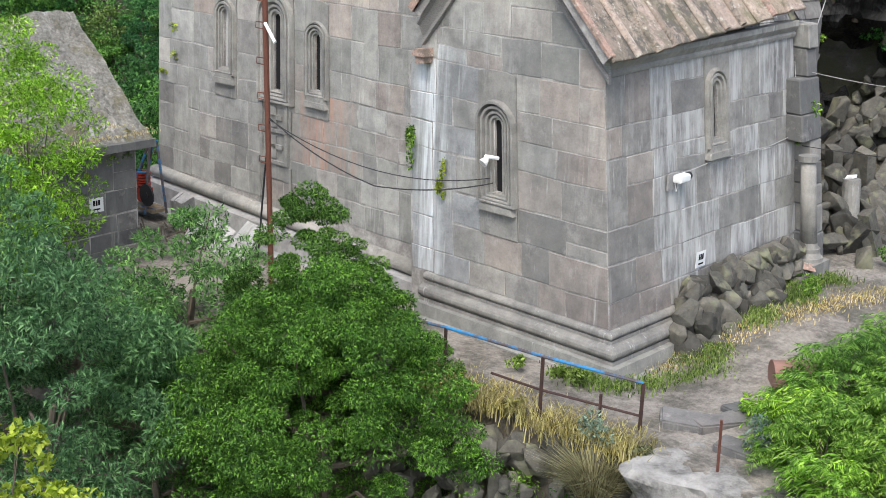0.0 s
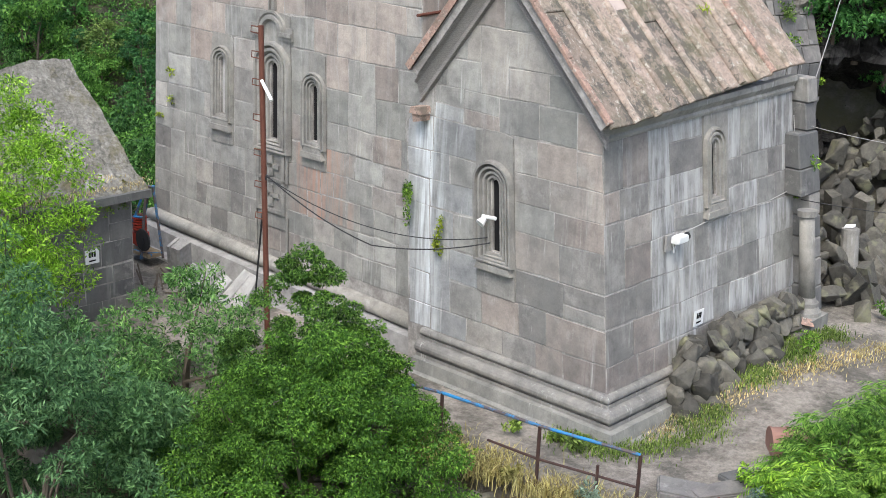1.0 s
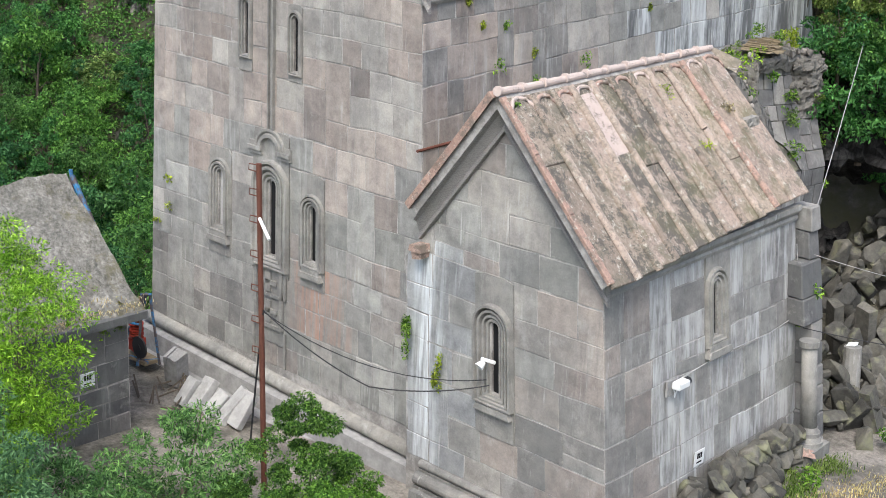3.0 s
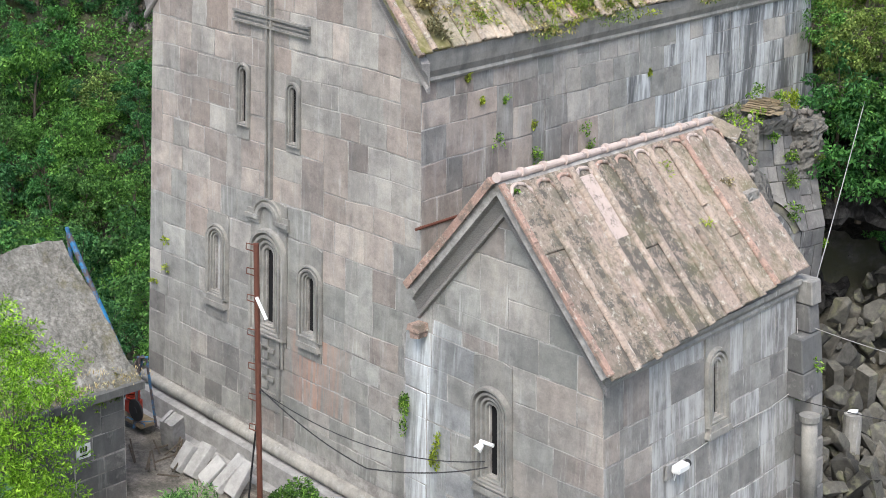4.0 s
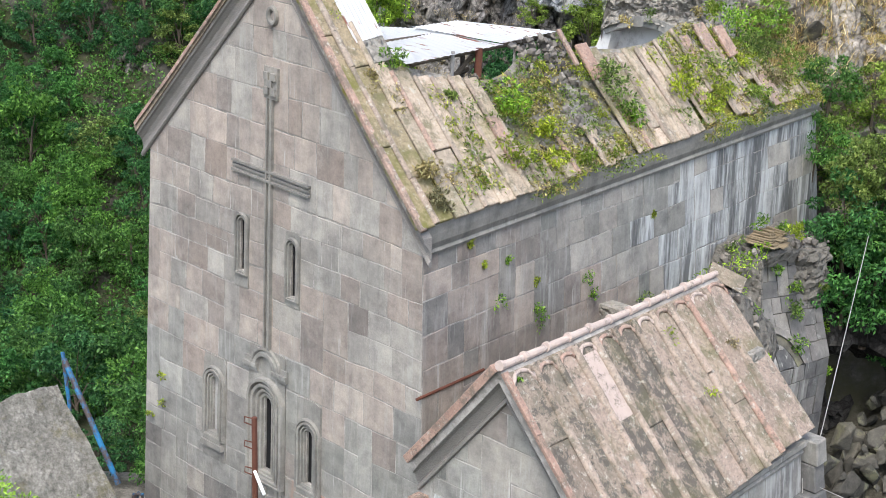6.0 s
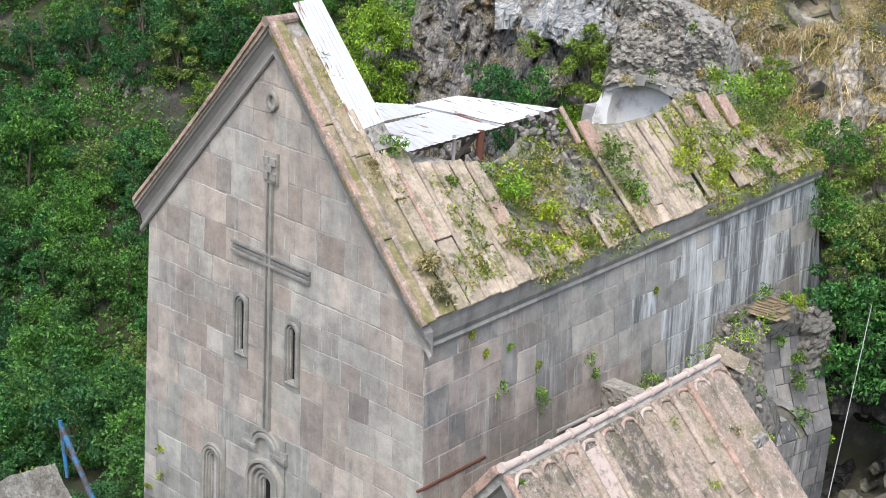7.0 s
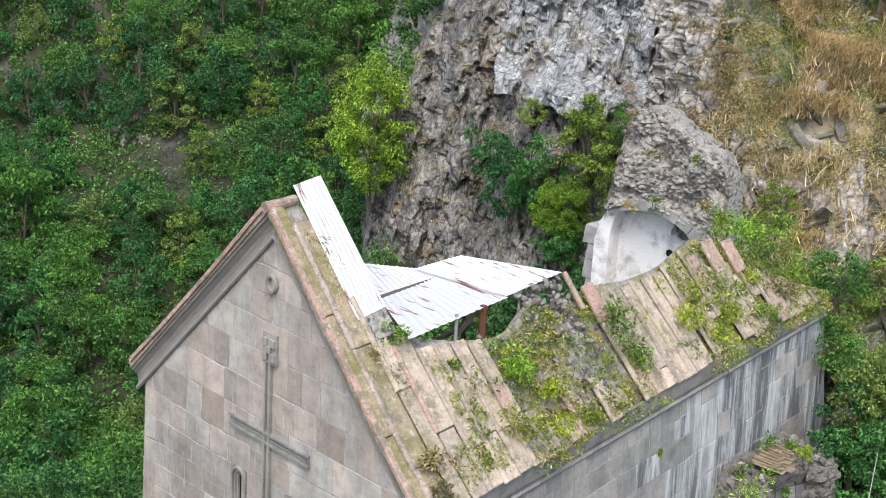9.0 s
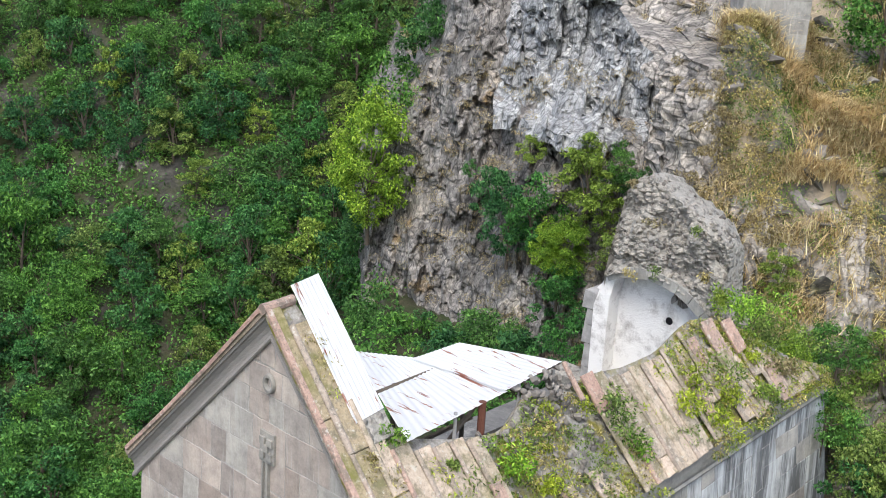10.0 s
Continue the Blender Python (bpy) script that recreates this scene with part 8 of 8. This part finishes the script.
# grass of the path edges and the hut roof
for nm, pts_, hgt, n, mt, lab in (("path_grass", [(14.2 + 0.35 * math.sin(i), 1.0 + 0.22 * i, 0.2) for i in range(22)] + [(13.0 + 0.2 * i, -1.0 + 0.35 * max(0, i - 4), 0.12) for i in range(10)], 0.12, 7000, LEAF_OLIVE, "low green grass along the chapel foot"), ("bank_grass", [(11.0 + 0.2 * i + 0.2 * math.sin(i * 7.3), -2.75 + 0.02 * (i - 8) * (i > 8) + 0.25 * math.sin(i * 3.7), 0.0) for i in range(24)], 0.3, 3600, LEAF_SHRUB, "dry straw grass below the railing"), ("verge_straw", [(14.75 + 0.05 * i + 0.15 * math.sin(i * 2.3), 3.2 + 0.16 * i + 0.1 * math.sin(i * 5.1), 0.22 + 0.02 * i) for i in range(18)] + [(13.9 + 0.07 * i, 0.2 + 0.22 * i, 0.15) for i in range(12)], 0.08, 2000, GRASS_DRY, "low straw-coloured grass at the path edge"), ("hut_grass", [(2.6 + 0.4 * math.sin(i * 2.1), -3.0 - 0.3 * i + 0.3 * math.sin(i * 5.3), 2.96 + 0.1 * math.sin(i * 1.3)) for i in range(12)] + [(2.95 + 0.12 * math.sin(i * 3.1), -2.7 - 0.2 * i, 2.86) for i in range(18)], 0.07, 2600, GRASS_DRY, "dry grass on the hut's eaves")):
    if nm in ("path_grass", "verge_straw"):
        pts_ = [(x, y, ground_at(x, y) + 0.01) for x, y, _ in pts_]
    me = quads_mesh(nm, blades(n, 0.2, hgt, 0.009, len(nm), 0.9, np.array(pts_)))
    me.materials.append(mt)
    tagged(new(nm, me), lab, "grass", kind="stuff")
for x, y, z, sz, mt in ((2.6, -3.4, 3.02, 0.28, LEAF_YG), (2.2, -4.2, 3.2, 0.34, GRASS_STRAW), (2.7, -4.9, 3.0, 0.34, LEAF_YG), (2.4, -5.7, 3.1, 0.4, LEAF_YG), (1.2, -3.4, 3.75, 0.16, LEAF_OLIVE), (0.6, -2.9, 4.1, 0.14, LEAF_YG), (2.9, -2.95, 2.9, 0.18, GRASS_STRAW), (1.8, -4.9, 3.4, 0.22, LEAF_OLIVE), (2.3, -3.5, 3.25, 0.3, LEAF_YELLOW), (2.75, -4.2, 2.95, 0.3, LEAF_YG), (2.1, -4.9, 3.4, 0.4, LEAF_LIME), (1.5, -5.3, 3.85, 0.4, LEAF_LIME)):
    k += 1
    weed((x, y, z), sz, mt, "weeds growing on the hut roof", k, int(240 * sz + 50), (0, 0, 0.2), (1.2, 1.2, 0.6), 0.08, "roof_weed", "weeds on the roof")
me = quads_mesh("grass_tuft", blades(1500, 0.2, 0.85, 0.007, 9, 1.2))
me.materials.append(LEAF_SHRUB)
tuft = tagged(new("grass_tuft", me), "large drooping tuft of dry orange grass", "grass")
tuft.location = (15.1, -3.1, -0.75)

# ---- trees near the camera ----
tree("walnut_tree", (11.0, -4.9, -3.6), "large leafy green tree in front of the church", "tree", LEAF_WALNUT, 6.1, 2.75, 380, 175000, 0.066, 0.34, 1, 0.12, 0.5, 0.13, 0.14)
tree("walnut_tree", (9.3, -3.7, -1.6), "upright leafy young tree beside the large one", "tree", LEAF_WALNUT, 4.7, 1.6, 110, 46000, 0.066, 0.34, 5, 0.15, 0.3, 0.16, 0.08)
tree("walnut_tree", (10.4, -3.5, -1.8), "upright leafy young tree beside the large one", "tree", LEAF_WALNUT, 4.0, 1.4, 90, 36000, 0.066, 0.34, 6, 0.15, 0.3, 0.16, 0.08)
tree("willow_tree", (8.0, -8.2, -4.0), "grey-green willow with fine narrow leaves", "tree", LEAF_WILLOW, 7.4, 2.2, 120, 36000, 0.13, 0.2, 2, 0.05, 0.1, 0.2)
tree("willow_tree", (9.0, -6.6, -4.2), "grey-green willow with fine narrow leaves", "tree", LEAF_WILLOW, 5.6, 2.0, 100, 28000, 0.13, 0.22, 7, 0.05, 0.1, 0.22)
tree("willow_bush", (7.1, -4.6, -1.4), "grey-green bush beside the yard", "bush", LEAF_WILLOW, 4.1, 1.5, 80, 15000, 0.12, 0.24, 8, 0.1, 0.1, 0.25)
tree("willow_tree", (6.3, -7.8, -2.4), "grey-green willow with fine narrow leaves", "tree", LEAF_WILLOW, 6.2, 1.3, 90, 16000, 0.13, 0.2, 31, 0.05, 0.0, 0.28)
tree("willow_bush", (6.0, -5.8, -1.8), "grey-green bush beside the hut", "bush", LEAF_WILLOW, 3.6, 1.4, 70, 13000, 0.12, 0.24, 12, 0.1, 0.1, 0.25)
tree("lime_sapling", (4.3, -6.0, -0.6), "yellow-green sapling beside the hut roof", "tree", LEAF_LIME, 6.3, 1.2, 90, 18000, 0.085, 0.28, 9, 0.25, 0.0, 0.36, 0.05)
tree("lime_sapling", (5.6, -7.2, -1.4), "yellow-green feathery sapling beside the hut", "tree", LEAF_LIME, 5.9, 0.9, 60, 5200, 0.11, 0.26, 29, 0.3, 0.0, 0.4, 0.05)
tree("yellow_bush", (10.7, -10.2, -1.6), "yellowing bush with dry broad leaves", "bush", LEAF_YELLOW, 3.2, 0.7, 26, 1100, 0.15, 0.5, 10, 0.2, 0.2, 0.35, 0.03)
tree("yellow_bush", (11.7, -9.9, -1.7), "yellowing bush with dry broad leaves", "bush", LEAF_YELLOW, 2.5, 0.7, 22, 900, 0.15, 0.5, 11, 0.2, 0.2, 0.35, 0.03)


def fronds(stems, radius, height, length, seed):
    """Feathery compound leaves: each stem ends in a rosette of arching stalks with drooping leaflets."""
    g = np.random.default_rng(seed)
    out = []
    for _ in range(stems):
        t, r = g.uniform(0, 2 * np.pi), radius * math.sqrt(g.uniform(0, 1))
        top = np.array([r * math.cos(t), r * math.sin(t), height * (1 - 0.55 * (r / radius) ** 2) * g.uniform(0.5, 1.05)])
        for _ in range(9):
            w = g.uniform(0, 2 * np.pi)
            d = np.array([math.cos(w), math.sin(w), 0.0])
            s = np.array([-d[1], d[0], 0.0])
            L = length * g.uniform(0.6, 1.2)
            lift, drop = g.uniform(0.2, 0.8), g.uniform(0.4, 1.0)
            for k in range(2, 14):
                f = k / 13
                p = top + d * L * f + np.array([0, 0, lift * L * f - drop * L * f * f])
                ll = L * 0.3 * (1.15 - 0.55 * f)
                for side in (-1, 1):
                    e = p + s * side * ll * g.uniform(0.75, 1.0) + d * ll * g.uniform(0.2, 0.7) - np.array([0, 0, ll * g.uniform(0.1, 0.8)])
                    c = p + (e - p) * 0.4
                    hw = d * ll * 0.12 + np.array([0, 0, ll * g.uniform(-0.06, 0.06)])
                    out.append([p, c + hw, e, c - hw])
    return np.array(out).reshape(-1, 3)


for x, y, z, r, h, n, sd in ((17.4, 0.2, 0.1, 1.0, 1.75, 56, 1), (17.5, 1.7, 0.1, 1.0, 1.7, 52, 2), (17.2, -0.8, 0.0, 0.75, 1.2, 36, 3), (17.9, -1.4, -0.2, 0.9, 1.5, 44, 4), (18.6, 0.1, 0.0, 1.1, 1.8, 56, 5), (18.5, -2.2, -0.5, 0.9, 1.5, 40, 6), (17.9, 3.0, 0.1, 1.0, 1.6, 46, 7), (19.0, -1.0, 0.0, 1.0, 1.7, 44, 8), (19.0, 1.6, 0.1, 1.1, 1.8, 50, 9)):
    t = thing("sumac_bush", (x, y, z), "bright green feathery sumac bush beside the path", "bush", "sumac bushes")
    me = quads_mesh("crown", fronds(n, r, h, 0.42, sd))
    me.materials.append(LEAF_FERN)
    o = new("crown", me)
    o.parent = t
    o = new("trunk", trunk_mesh("trunk", h, 0.04, [(0.5 * r, 0, h * 0.6), (-0.4 * r, 0.3, h * 0.7), (0.1, -0.5 * r, h * 0.6), (0, 0.1, h * 0.8)], sd))
    o.parent = t
